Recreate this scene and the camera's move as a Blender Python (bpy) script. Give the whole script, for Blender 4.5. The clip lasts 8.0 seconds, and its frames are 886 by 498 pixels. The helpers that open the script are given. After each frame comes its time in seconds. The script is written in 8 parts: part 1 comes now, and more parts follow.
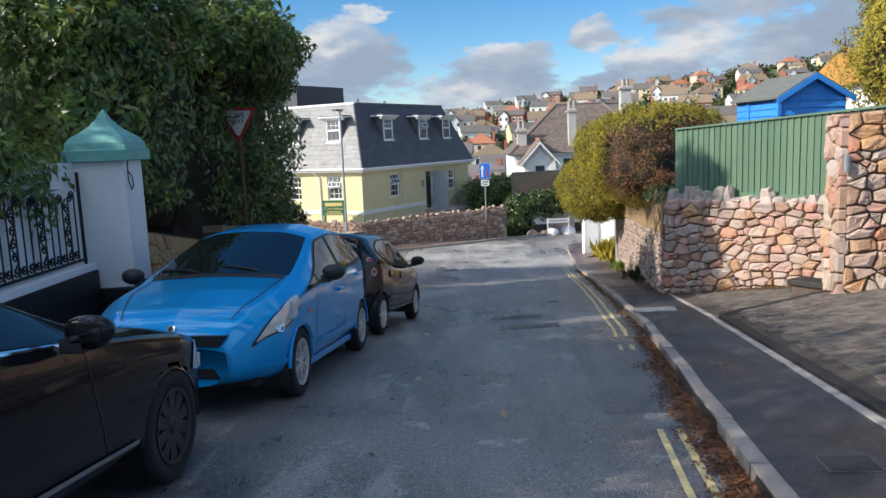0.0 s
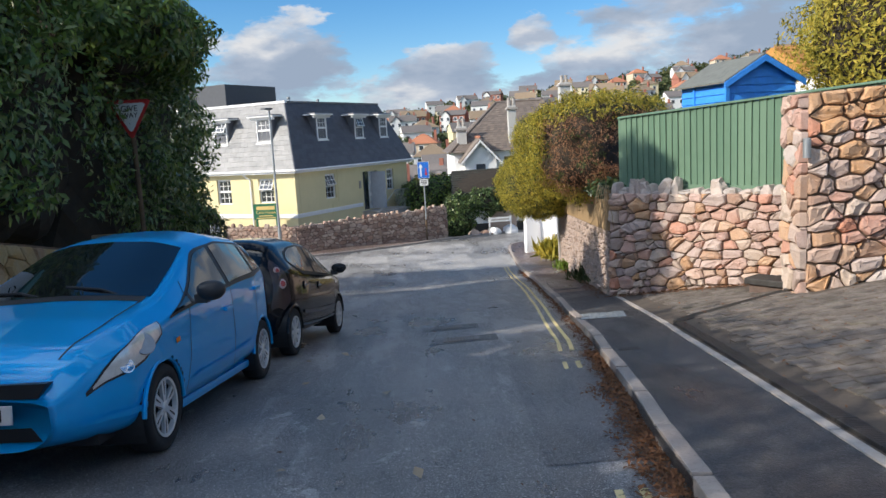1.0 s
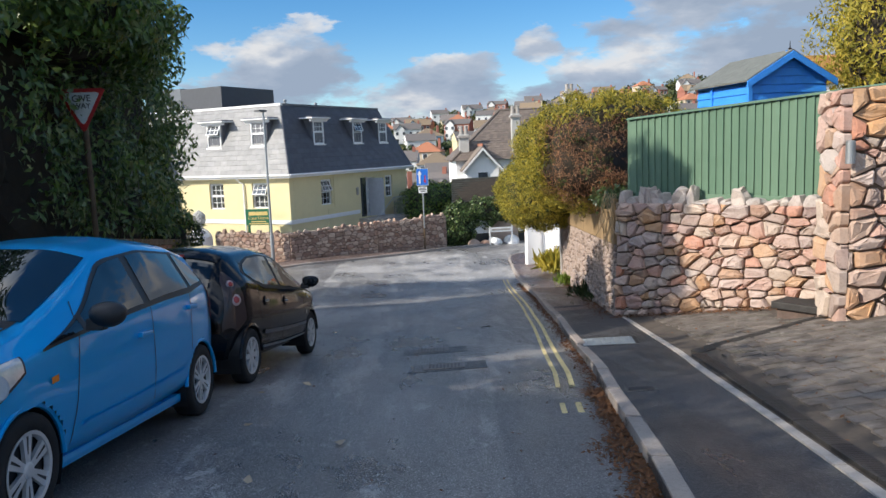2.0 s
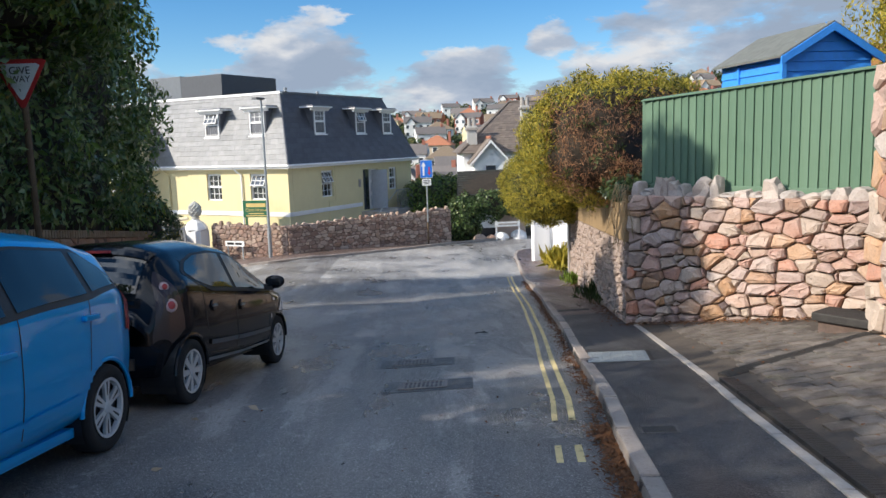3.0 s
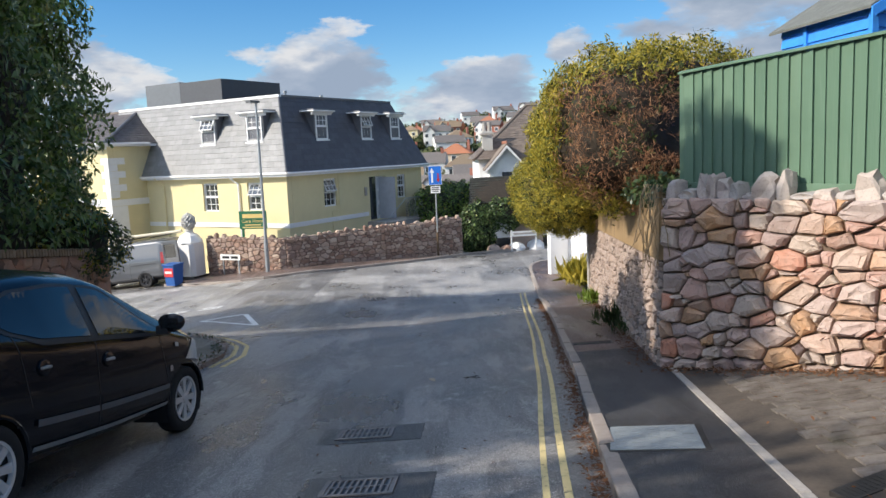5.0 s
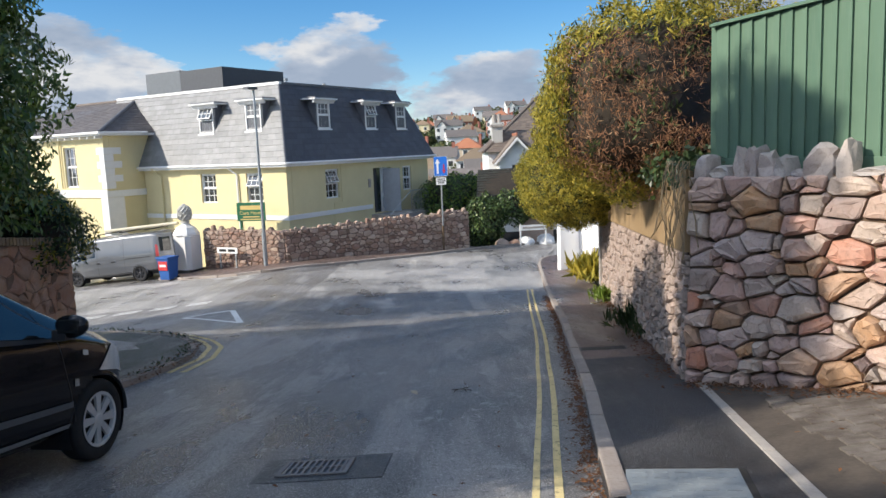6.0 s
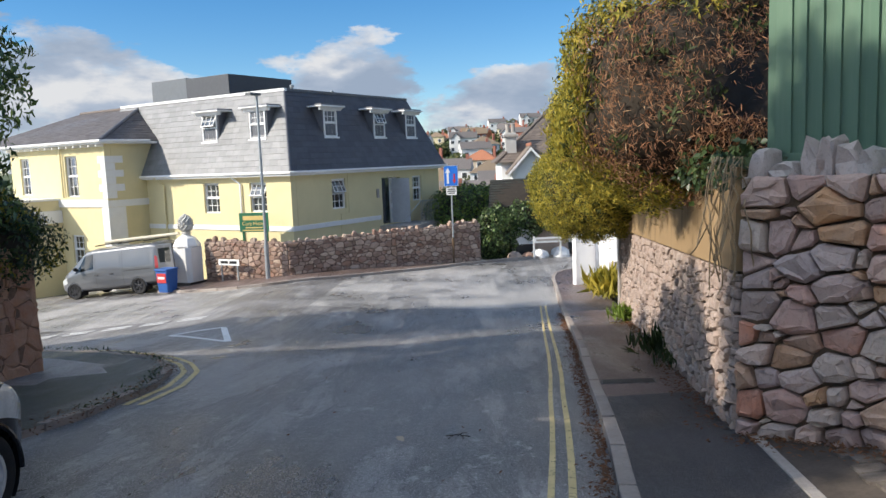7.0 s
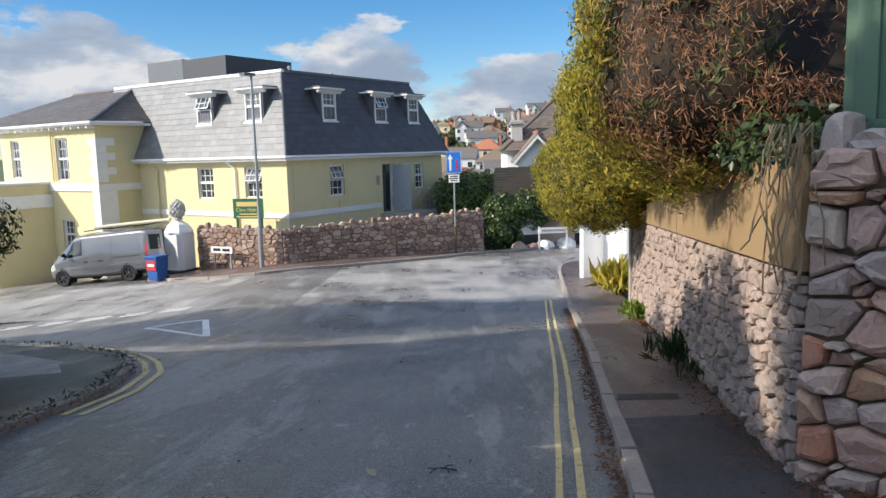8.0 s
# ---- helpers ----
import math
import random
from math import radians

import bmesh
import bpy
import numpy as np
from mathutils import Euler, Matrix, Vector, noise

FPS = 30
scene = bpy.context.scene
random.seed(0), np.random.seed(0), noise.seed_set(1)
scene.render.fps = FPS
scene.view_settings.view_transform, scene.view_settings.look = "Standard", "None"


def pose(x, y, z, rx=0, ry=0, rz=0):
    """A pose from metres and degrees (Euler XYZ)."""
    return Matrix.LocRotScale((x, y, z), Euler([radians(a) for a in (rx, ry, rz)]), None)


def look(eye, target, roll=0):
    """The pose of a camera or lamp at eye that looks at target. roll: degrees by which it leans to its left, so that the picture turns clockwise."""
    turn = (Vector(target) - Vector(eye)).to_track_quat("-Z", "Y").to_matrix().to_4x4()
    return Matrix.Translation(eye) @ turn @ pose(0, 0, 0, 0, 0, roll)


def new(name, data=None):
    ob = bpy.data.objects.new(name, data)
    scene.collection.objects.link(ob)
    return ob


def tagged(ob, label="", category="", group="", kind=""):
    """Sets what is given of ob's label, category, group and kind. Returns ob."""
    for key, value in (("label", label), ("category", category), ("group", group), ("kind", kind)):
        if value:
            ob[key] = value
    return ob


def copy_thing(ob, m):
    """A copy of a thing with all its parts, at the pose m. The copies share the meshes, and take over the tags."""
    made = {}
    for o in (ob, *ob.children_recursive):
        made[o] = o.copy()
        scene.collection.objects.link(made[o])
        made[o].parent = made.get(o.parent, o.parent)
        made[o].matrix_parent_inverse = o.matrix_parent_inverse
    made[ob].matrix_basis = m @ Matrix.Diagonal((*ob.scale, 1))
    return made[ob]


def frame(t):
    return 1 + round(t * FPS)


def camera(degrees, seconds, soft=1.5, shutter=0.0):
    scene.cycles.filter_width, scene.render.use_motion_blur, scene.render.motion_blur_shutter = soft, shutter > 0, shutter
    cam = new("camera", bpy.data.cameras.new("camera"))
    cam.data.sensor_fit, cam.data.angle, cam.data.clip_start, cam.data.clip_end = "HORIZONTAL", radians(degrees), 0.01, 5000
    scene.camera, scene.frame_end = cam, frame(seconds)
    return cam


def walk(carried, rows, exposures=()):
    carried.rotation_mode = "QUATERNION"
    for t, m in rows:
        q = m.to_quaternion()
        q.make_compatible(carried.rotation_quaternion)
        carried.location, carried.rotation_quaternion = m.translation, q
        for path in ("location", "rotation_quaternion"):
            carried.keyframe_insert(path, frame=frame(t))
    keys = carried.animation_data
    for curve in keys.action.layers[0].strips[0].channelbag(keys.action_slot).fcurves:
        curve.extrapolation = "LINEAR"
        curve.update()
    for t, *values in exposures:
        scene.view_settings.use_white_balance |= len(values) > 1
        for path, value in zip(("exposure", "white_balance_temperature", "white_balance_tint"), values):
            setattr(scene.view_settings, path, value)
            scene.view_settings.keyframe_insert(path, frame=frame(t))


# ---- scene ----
cam = camera(61.1, 8.0)
PATH = [
    (0, (-0.024, -0.167, 1.577), (-0.0770, 1.8119, 1.2915), -2.27),
    (0.5, (0.085, 0.418, 1.530), (0.1127, 2.3997, 1.2633), -2.73),
    (1, (0.258, 1.099, 1.430), (0.3500, 3.0757, 1.1399), -3.19),
    (1.5, (0.396, 1.707, 1.367), (0.4984, 3.6864, 1.0989), -2.70),
    (2.8, (0.816, 3.357, 1.160), (0.8766, 5.3382, 0.8947), -1.66),
    (3, (0.883, 3.604, 1.140), (0.9411, 5.5837, 0.8590), -1.76),
    (3.5, (1.000, 4.227, 1.069), (1.0383, 6.2082, 0.8000), -2.24),
    (4, (1.159, 4.835, 0.988), (1.1729, 6.8144, 0.6992), -2.82),
    (4.5, (1.288, 5.436, 0.917), (1.2859, 7.4150, 0.6304), -2.91),
    (4.7, (1.347, 5.648, 0.938), (1.3545, 7.6301, 0.6709), -2.62),
    (5.8, (1.672, 7.049, 0.748), (1.6441, 9.0336, 0.5003), -2.09),
    (6, (1.705, 7.280, 0.689), (1.6741, 9.2621, 0.4226), -2.28),
    (6.5, (1.773, 7.925, 0.602), (1.7167, 9.9049, 0.3251), -2.56),
    (7, (1.854, 8.529, 0.544), (1.7865, 10.5141, 0.3112), -2.15),
    (7.5, (1.894, 9.105, 0.472), (1.8136, 11.0906, 0.2439), -1.84),
    (8, (1.954, 9.672, 0.409), (1.8723, 11.6536, 0.1487), -1.54),
]
walk(cam, [(t, look(eye, target, roll)) for t, eye, target, roll in PATH], ((0.0, 0.66), (8.0, 0.66)))

# ---- world and sun ----
world = bpy.data.worlds.new("sky")
scene.world = world
world.use_nodes = True
SUN_AZ, SUN_EL = math.atan2(-0.94, -0.34), radians(32)     # towards the sun, from +y clockwise to x
wn, wl = world.node_tree.nodes, world.node_tree.links
wbg = wn["Background"]
sky = wn.new("ShaderNodeTexSky")
sky.sky_type = "NISHITA"
sky.sun_disc = False
sky.sun_elevation, sky.sun_rotation = SUN_EL, SUN_AZ
sky.air_density, sky.dust_density, sky.ozone_density = 0.9, 0.15, 3.5
# broken cumulus: noise on a flattened direction, denser low over the horizon
geo = wn.new("ShaderNodeTexCoord")
sep = wn.new("ShaderNodeSeparateXYZ")
wl.new(geo.outputs["Generated"], sep.inputs[0])


def wmath(op, a, b=None, clamp=False):
    n = wn.new("ShaderNodeMath")
    n.operation, n.use_clamp = op, clamp
    for i, v in enumerate((a, b)):
        if v is None:
            continue
        if isinstance(v, (int, float)):
            n.inputs[i].default_value = v
        else:
            wl.new(v, n.inputs[i])
    return n.outputs[0]


def wnoise(vec, scale, detail, rough):
    n = wn.new("ShaderNodeTexNoise")
    n.inputs["Scale"].default_value, n.inputs["Detail"].default_value, n.inputs["Roughness"].default_value = scale, detail, rough
    wl.new(vec, n.inputs["Vector"])
    return n.outputs["Fac"]


def wramp(fac, stops):
    n = wn.new("ShaderNodeValToRGB")
    while len(n.color_ramp.elements) < len(stops):
        n.color_ramp.elements.new(0.5)
    for e, (p, c) in zip(n.color_ramp.elements, stops):
        e.position, e.color = p, (*c, 1) if len(c) == 3 else c
    wl.new(fac, n.inputs["Fac"])
    return n.outputs["Color"]


wmap = wn.new("ShaderNodeMapping")
wmap.inputs["Scale"].default_value = (1.0, 1.0, 2.6)
wmap.inputs["Location"].default_value = (3.3, 1.7, 0.4)
wl.new(geo.outputs["Generated"], wmap.inputs["Vector"])
big = wnoise(wmap.outputs[0], 3.6, 9, 0.55)
bias = wmath("MAXIMUM", wmath("MULTIPLY", wmath("SUBTRACT", 0.135, sep.outputs["Z"]), 1.25), 0.012)
dens = wmath("ADD", big, bias)
# the cumulus banks over the hill ahead: heaps at given bearings and heights (degrees), broken up by the noise
bearing = wmath("MULTIPLY", wmath("ARCTAN2", sep.outputs["X"], sep.outputs["Y"]), 57.2958)
height = wmath("MULTIPLY", wmath("ARCSINE", sep.outputs["Z"]), 57.2958)
heaps = None
for az, el, wide, tall in ((-28, 4.5, 11, 6.0), (-8.5, 5.0, 7.0, 5.0), (-20, 1.5, 12, 3.2), (3, 3.2, 7.5, 4.4), (10.2, 7.2, 2.2, 1.9), (24, 8, 12, 8.5), (14, 3.0, 8, 4.5), (-30, 15, 16, 3.4)):
    u = wmath("DIVIDE", wmath("SUBTRACT", bearing, az), wide)
    v = wmath("DIVIDE", wmath("SUBTRACT", height, el), tall)
    one = wmath("SUBTRACT", 1.0, wmath("ADD", wmath("MULTIPLY", u, u), wmath("MULTIPLY", v, v)))
    heaps = one if heaps is None else wmath("MAXIMUM", heaps, one)
ahead = wmath("MULTIPLY", wmath("SUBTRACT", sep.outputs["Y"], 0.70), 7.0, True)
heaped = wmath("ADD", wmath("MULTIPLY", wmath("MAXIMUM", heaps, -0.9), 0.22), wmath("ADD", 0.43, wmath("MULTIPLY", wmath("SUBTRACT", wnoise(wmap.outputs[0], 9.0, 10, 0.6), 0.5), 0.75)))
dens = wmath("ADD", wmath("MULTIPLY", dens, wmath("SUBTRACT", 1.0, ahead)), wmath("MULTIPLY", heaped, ahead))
cover = wramp(dens, [(0.485, (0, 0, 0)), (0.53, (0.75, 0.75, 0.75)), (0.60, (1, 1, 1))])
wmap2 = wn.new("ShaderNodeMapping")
wmap2.inputs["Scale"].default_value = (1.0, 1.0, 2.6)
wmap2.inputs["Location"].default_value = (3.27, 1.7, 0.47)
wl.new(geo.outputs["Generated"], wmap2.inputs["Vector"])
lit = wmath("ADD", wmath("MULTIPLY", wmath("SUBTRACT", big, wnoise(wmap2.outputs[0], 3.6, 9, 0.55)), 4.0), 0.42, True)
shade = wramp(lit, [(0.12, (1.45, 1.80, 2.35)), (0.5, (1.95, 2.25, 2.75)), (0.85, (3.3, 3.35, 3.45))])
# cloud is brighter towards the sun
dots = wn.new("ShaderNodeVectorMath")
dots.operation = "DOT_PRODUCT"
wl.new(geo.outputs["Generated"], dots.inputs[0])
dots.inputs[1].default_value = (math.sin(SUN_AZ) * math.cos(SUN_EL), math.cos(SUN_AZ) * math.cos(SUN_EL), math.sin(SUN_EL))
glow = wmath("ADD", 1.0, wmath("MULTIPLY", wmath("MAXIMUM", wmath("SUBTRACT", dots.outputs["Value"], 0.30), 0.0), 5.5))
gain = wn.new("ShaderNodeVectorMath")
gain.operation = "SCALE"
wl.new(shade, gain.inputs[0])
wl.new(glow, gain.inputs["Scale"])
skymix = wn.new("ShaderNodeMix")
skymix.data_type = "RGBA"
wl.new(cover, skymix.inputs["Factor"])
deep = wn.new("ShaderNodeHueSaturation")
deep.inputs["Saturation"].default_value, deep.inputs["Value"].default_value = 1.3, 0.66
wl.new(sky.outputs[0], deep.inputs["Color"])
wl.new(deep.outputs[0], skymix.inputs[6])
wl.new(gain.outputs[0], skymix.inputs[7])
wl.new(skymix.outputs[2], wbg.inputs["Color"])
wbg.inputs["Strength"].default_value = 0.145

sun = new("sun", bpy.data.lights.new("sun", "SUN"))
sun.data.energy, sun.data.angle, sun.data.color = 3.8, radians(0.55), (1.0, 0.91, 0.78)
sun.matrix_world = look((0, 0, 60), Vector((0, 0, 60)) - Vector((math.sin(SUN_AZ) * math.cos(SUN_EL), math.cos(SUN_AZ) * math.cos(SUN_EL), math.sin(SUN_EL))))

# ---- materials ----


class Mat:
    """A node material with a few shorthand calls."""

    def __init__(self, name, rough=0.8, metal=0.0, spec=0.5):
        self.m = bpy.data.materials.new(name)
        self.m.use_nodes = True
        self.n, self.l = self.m.node_tree.nodes, self.m.node_tree.links
        self.b = self.n["Principled BSDF"]
        self.b.inputs["Roughness"].default_value = rough
        self.b.inputs["Metallic"].default_value = metal
        self.b.inputs["Specular IOR Level"].default_value = spec
        g = self.n.new("ShaderNodeNewGeometry")
        self.pos = g.outputs["Position"]
        self.island = g.outputs["Random Per Island"]
        self.rand = self.n.new("ShaderNodeObjectInfo").outputs["Random"]

    def put(self, socket, v):
        if isinstance(v, (int, float)):
            socket.default_value = v
        elif isinstance(v, tuple):
            socket.default_value = (*v, 1)
        else:
            self.l.new(v, socket)

    def noise(self, scale, detail=5, rough=0.6, stretch=None, rot=0.0):
        t = self.n.new("ShaderNodeTexNoise")
        t.inputs["Scale"].default_value, t.inputs["Detail"].default_value, t.inputs["Roughness"].default_value = scale, detail, rough
        v = self.pos
        if stretch:
            mp = self.n.new("ShaderNodeMapping")
            mp.inputs["Scale"].default_value = stretch
            mp.inputs["Rotation"].default_value = (0, 0, rot)
            self.l.new(v, mp.inputs["Vector"])
            v = mp.outputs[0]
        self.l.new(v, t.inputs["Vector"])
        return t.outputs["Fac"]

    def ramp(self, fac, stops):
        t = self.n.new("ShaderNodeValToRGB")
        while len(t.color_ramp.elements) < len(stops):
            t.color_ramp.elements.new(0.5)
        for e, (p, c) in zip(t.color_ramp.elements, stops):
            e.position, e.color = p, (*c, 1) if isinstance(c, tuple) else (c, c, c, 1)
        self.l.new(fac, t.inputs["Fac"])
        return t.outputs["Color"]

    def mix(self, fac, a, b, mode="MIX"):
        t = self.n.new("ShaderNodeMix")
        t.data_type, t.blend_type = "RGBA", mode
        self.put(t.inputs["Factor"], fac)
        self.put(t.inputs[6], a)
        self.put(t.inputs[7], b)
        return t.outputs[2]

    def math(self, op, a, b=0.0, clamp=False):
        t = self.n.new("ShaderNodeMath")
        t.operation, t.use_clamp = op, clamp
        self.put(t.inputs[0], a)
        self.put(t.inputs[1], b)
        return t.outputs[0]

    def bump(self, fac, strength=0.3, dist=0.01):
        t = self.n.new("ShaderNodeBump")
        t.inputs["Strength"].default_value, t.inputs["Distance"].default_value = strength, dist
        self.l.new(fac, t.inputs["Height"])
        self.l.new(t.outputs[0], self.b.inputs["Normal"])
        return self

    def done(self, colour=None, rough=None):
        if colour is not None:
            self.put(self.b.inputs["Base Color"], colour)
        if rough is not None:
            self.put(self.b.inputs["Roughness"], rough)
        return self.m


def plain(name, colour, rough=0.6, metal=0.0, var=0.12, scale=6.0, bump=0.0, spec=0.5):
    """A nearly even surface with faint mottling at two scales."""
    m = Mat(name, rough, metal, spec)
    a, b = m.noise(scale), m.noise(scale * 9, 3)
    lo, hi = tuple(c * (1 - var) for c in colour), tuple(min(1, c * (1 + var)) for c in colour)
    c = m.mix(0.35, m.ramp(a, [(0.3, lo), (0.7, hi)]), m.ramp(b, [(0.3, lo), (0.7, hi)]))
    if bump:
        m.bump(b, bump, 0.004)
    return m.done(c)


def asphalt_mat(name, base, worn, wetness=0.5):
    """Bitumen with pale aggregate, worn dry streaks, damp dark areas and tar specks."""
    m = Mat(name, 0.7)
    broad = m.noise(0.42, 6, 0.65)
    tracks = m.noise(0.8, 6, 0.68, (1.7, 0.24, 1.0), 0.07)
    spots = m.noise(4.2, 6, 0.72, (1.2, 0.7, 1.0), 0.1)
    grain = m.noise(95, 2, 0.7)
    chips = m.noise(34, 3, 0.65)
    dark = tuple(c * 0.36 for c in base)
    c = m.mix(m.ramp(broad, [(0.38, 0.0), (0.60, 1.0)]), dark, base)
    c = m.mix(m.ramp(tracks, [(0.52, 0.0), (0.57, wetness * 0.7), (0.70, wetness)]), c, worn)
    c = m.mix(m.ramp(spots, [(0.60, 0.0), (0.64, wetness)]), c, worn)
    c = m.mix(m.ramp(chips, [(0.34, 0.75), (0.46, 0.0)]), c, tuple(v * 0.25 for v in base))
    c = m.mix(m.ramp(grain, [(0.55, 0.0), (0.68, 0.85)]), c, tuple(min(1, v * 3.4) for v in base))
    r = m.ramp(m.mix(0.5, broad, tracks), [(0.40, 0.24), (0.56, 0.60)])
    m.bump(m.mix(0.45, grain, chips), 1.0, 0.016)
    return m.done(c, r)


def stone_mat(name, stops, dark=0.55, moss=0.0):
    """Rubble stone: a tint for each stone, with veins, lichen and grain."""
    m = Mat(name, 0.88, 0, 0.3)
    tint = m.ramp(m.rand, stops)
    a, b, f = m.noise(5, 6, 0.65), m.noise(38, 4, 0.7), m.noise(120, 2, 0.6)
    c = m.mix(m.ramp(a, [(0.38, 0.0), (0.7, 0.5)]), tint, m.mix(0.55, tint, (0.50, 0.46, 0.42)))
    c = m.mix(m.ramp(b, [(0.5, 0.0), (0.75, dark)]), c, m.mix(0.7, c, (0.07, 0.055, 0.05)))
    if moss:
        c = m.mix(m.ramp(m.noise(2.2, 5, 0.7), [(0.55, 0.0), (0.75, moss)]), c, (0.10, 0.11, 0.05))
    m.bump(m.mix(0.5, b, f), 0.6, 0.012)
    return m.done(c)


def render_mat(name, colour, dirt=(0.25, 0.2, 0.14), amount=0.25, rough=0.85):
    """Painted render with faint streaks and grain."""
    m = Mat(name, rough, 0, 0.3)
    streak = m.noise(2.2, 5, 0.65, (3.0, 3.0, 0.5))
    grain = m.noise(60, 2)
    mott = m.noise(1.1, 4)
    c = m.mix(m.ramp(mott, [(0.3, 0.0), (0.7, 1.0)]), tuple(v * 0.93 for v in colour), colour)
    c = m.mix(m.ramp(streak, [(0.56, 0.0), (0.8, amount)]), c, dirt)
    m.bump(grain, 0.25, 0.004)
    return m.done(c)


def slate_mat(name, lo, hi, rough=0.35):
    m = Mat(name, rough, 0, 0.6)
    tint = m.ramp(m.math("FRACT", m.math("ADD", m.island, m.rand)), [(0.0, lo), (1.0, hi)])
    c = m.mix(m.ramp(m.noise(3.0, 5, 0.7), [(0.4, 0.0), (0.75, 0.5)]), tint, tuple(v * 0.75 for v in lo))
    m.bump(m.noise(40, 3), 0.15, 0.004)
    return m.done(c, m.ramp(m.noise(2.0, 4), [(0.3, rough - 0.06), (0.7, rough + 0.14)]))


def leaf_mat(name, stops, gloss=0.45, trans=0.25):
    """Leaves: a tint for each leaf and a little light let through."""
    m = Mat(name, gloss, 0, 0.4)
    c = m.ramp(m.island, stops)
    patch = m.noise(1.3, 4, 0.6)
    c = m.mix(m.ramp(patch, [(0.35, 0.0), (0.7, 0.45)]), c, m.mix(1.0, c, (0.62, 0.62, 0.5), "MULTIPLY"))
    tr = m.n.new("ShaderNodeBsdfTranslucent")
    m.l.new(c, tr.inputs["Color"])
    ms = m.n.new("ShaderNodeMixShader")
    ms.inputs[0].default_value = trans
    m.l.new(m.b.outputs[0], ms.inputs[1])
    m.l.new(tr.outputs[0], ms.inputs[2])
    m.l.new(ms.outputs[0], m.n["Material Output"].inputs["Surface"])
    return m.done(c)


def glass_mat(name, tint, rough=0.03, spec=0.9, coat=0.6):
    """Window glass over a dark room: a glossy dark pane."""
    m = Mat(name, rough, 0, spec)
    m.b.inputs["Coat Weight"].default_value = coat
    m.b.inputs["Coat Roughness"].default_value = 0.02
    c = m.ramp(m.noise(1.5, 3), [(0.3, tuple(v * 0.6 for v in tint)), (0.7, tint)])
    return m.done(c)


def paint_mat(name, colour, rough=0.22, metal=0.35, coat=1.0):
    """Car paint with clear coat, flake and a film of road dust."""
    m = Mat(name, rough, metal, 0.08)
    m.b.inputs["Coat Weight"].default_value = coat
    m.b.inputs["Coat Roughness"].default_value = 0.03
    dust = m.noise(3.5, 6, 0.7)
    c = m.mix(m.ramp(m.noise(400, 1), [(0.4, 0.0), (0.7, 0.25)]), colour, tuple(min(1, v * 1.5) for v in colour))
    c = m.mix(m.ramp(dust, [(0.5, 0.0), (0.9, 0.02)]), c, (0.22, 0.20, 0.17))
    return m.done(c, m.ramp(dust, [(0.4, rough), (0.8, rough + 0.06)]))


M_ROAD = asphalt_mat("road_asphalt", (0.205, 0.195, 0.188), (0.42, 0.405, 0.39), 0.6)
M_PATH = asphalt_mat("footway_asphalt", (0.050, 0.050, 0.053), (0.085, 0.084, 0.085), 0.5)
M_PATHRED = asphalt_mat("red_footway", (0.16, 0.115, 0.098), (0.21, 0.15, 0.125), 0.4)
M_PATCH = asphalt_mat("dark_tar_patch", (0.085, 0.083, 0.082), (0.12, 0.117, 0.114), 0.3)
# worn asphalt made paler, with the sunlight on the junction in its colour
M_JUNCTION = asphalt_mat("sunlit_junction_asphalt", (0.36, 0.34, 0.315), (0.48, 0.455, 0.42), 0.5)
M_KERB = stone_mat("kerb_stone", [(0.0, (0.30, 0.25, 0.22)), (0.5, (0.36, 0.31, 0.27)), (1.0, (0.27, 0.24, 0.22))], 0.5)
M_STONE = stone_mat("pink_rubble", [(0.0, (0.52, 0.22, 0.13)), (0.17, (0.45, 0.36, 0.33)), (0.34, (0.54, 0.30, 0.14)), (0.5, (0.29, 0.20, 0.18)), (0.66, (0.53, 0.43, 0.35)), (0.83, (0.47, 0.27, 0.21)), (1.0, (0.50, 0.43, 0.39))])
M_STONEW = stone_mat("grey_pink_rubble", [(0.0, (0.40, 0.28, 0.22)), (0.35, (0.34, 0.28, 0.25)), (0.7, (0.45, 0.33, 0.26)), (1.0, (0.30, 0.25, 0.23))], 0.6)
M_STONEFAR = stone_mat("weathered_rubble", [(0.0, (0.30, 0.17, 0.12)), (0.35, (0.50, 0.39, 0.31)), (0.7, (0.22, 0.13, 0.10)), (1.0, (0.38, 0.26, 0.20))], 0.8, 0.4)
M_MORTAR = plain("lime_mortar", (0.15, 0.105, 0.072), 0.95, 0, 0.35, 5, 0.5)
M_COPING = stone_mat("grey_coping", [(0.0, (0.44, 0.40, 0.36)), (0.5, (0.52, 0.42, 0.37)), (1.0, (0.38, 0.35, 0.33))])
M_BAND = render_mat("ochre_render", (0.33, 0.225, 0.12), (0.07, 0.05, 0.03), 0.85)
M_MORTARD = plain("dark_mortar", (0.12, 0.085, 0.07), 0.95, 0, 0.35, 5, 0.5)
M_EARTH = plain("earth_bank", (0.17, 0.10, 0.065), 0.95, 0, 0.5, 3, 0.8)
M_GRASS = plain("hill_grass", (0.075, 0.10, 0.04), 0.95, 0, 0.45, 0.05)
M_CREAM = render_mat("cream_render", (0.72, 0.63, 0.37), (0.5, 0.42, 0.25), 0.2)
M_WHITE = render_mat("white_paint", (0.85, 0.85, 0.85), (0.4, 0.38, 0.33), 0.25)
M_TRIM = plain("white_trim", (0.78, 0.78, 0.77), 0.5, 0, 0.06, 4)
# one slate in two tones: the roof's sun and shade are in these colours
M_SLATE = slate_mat("sunlit_slate", (0.15, 0.155, 0.16), (0.205, 0.21, 0.215), 0.46)
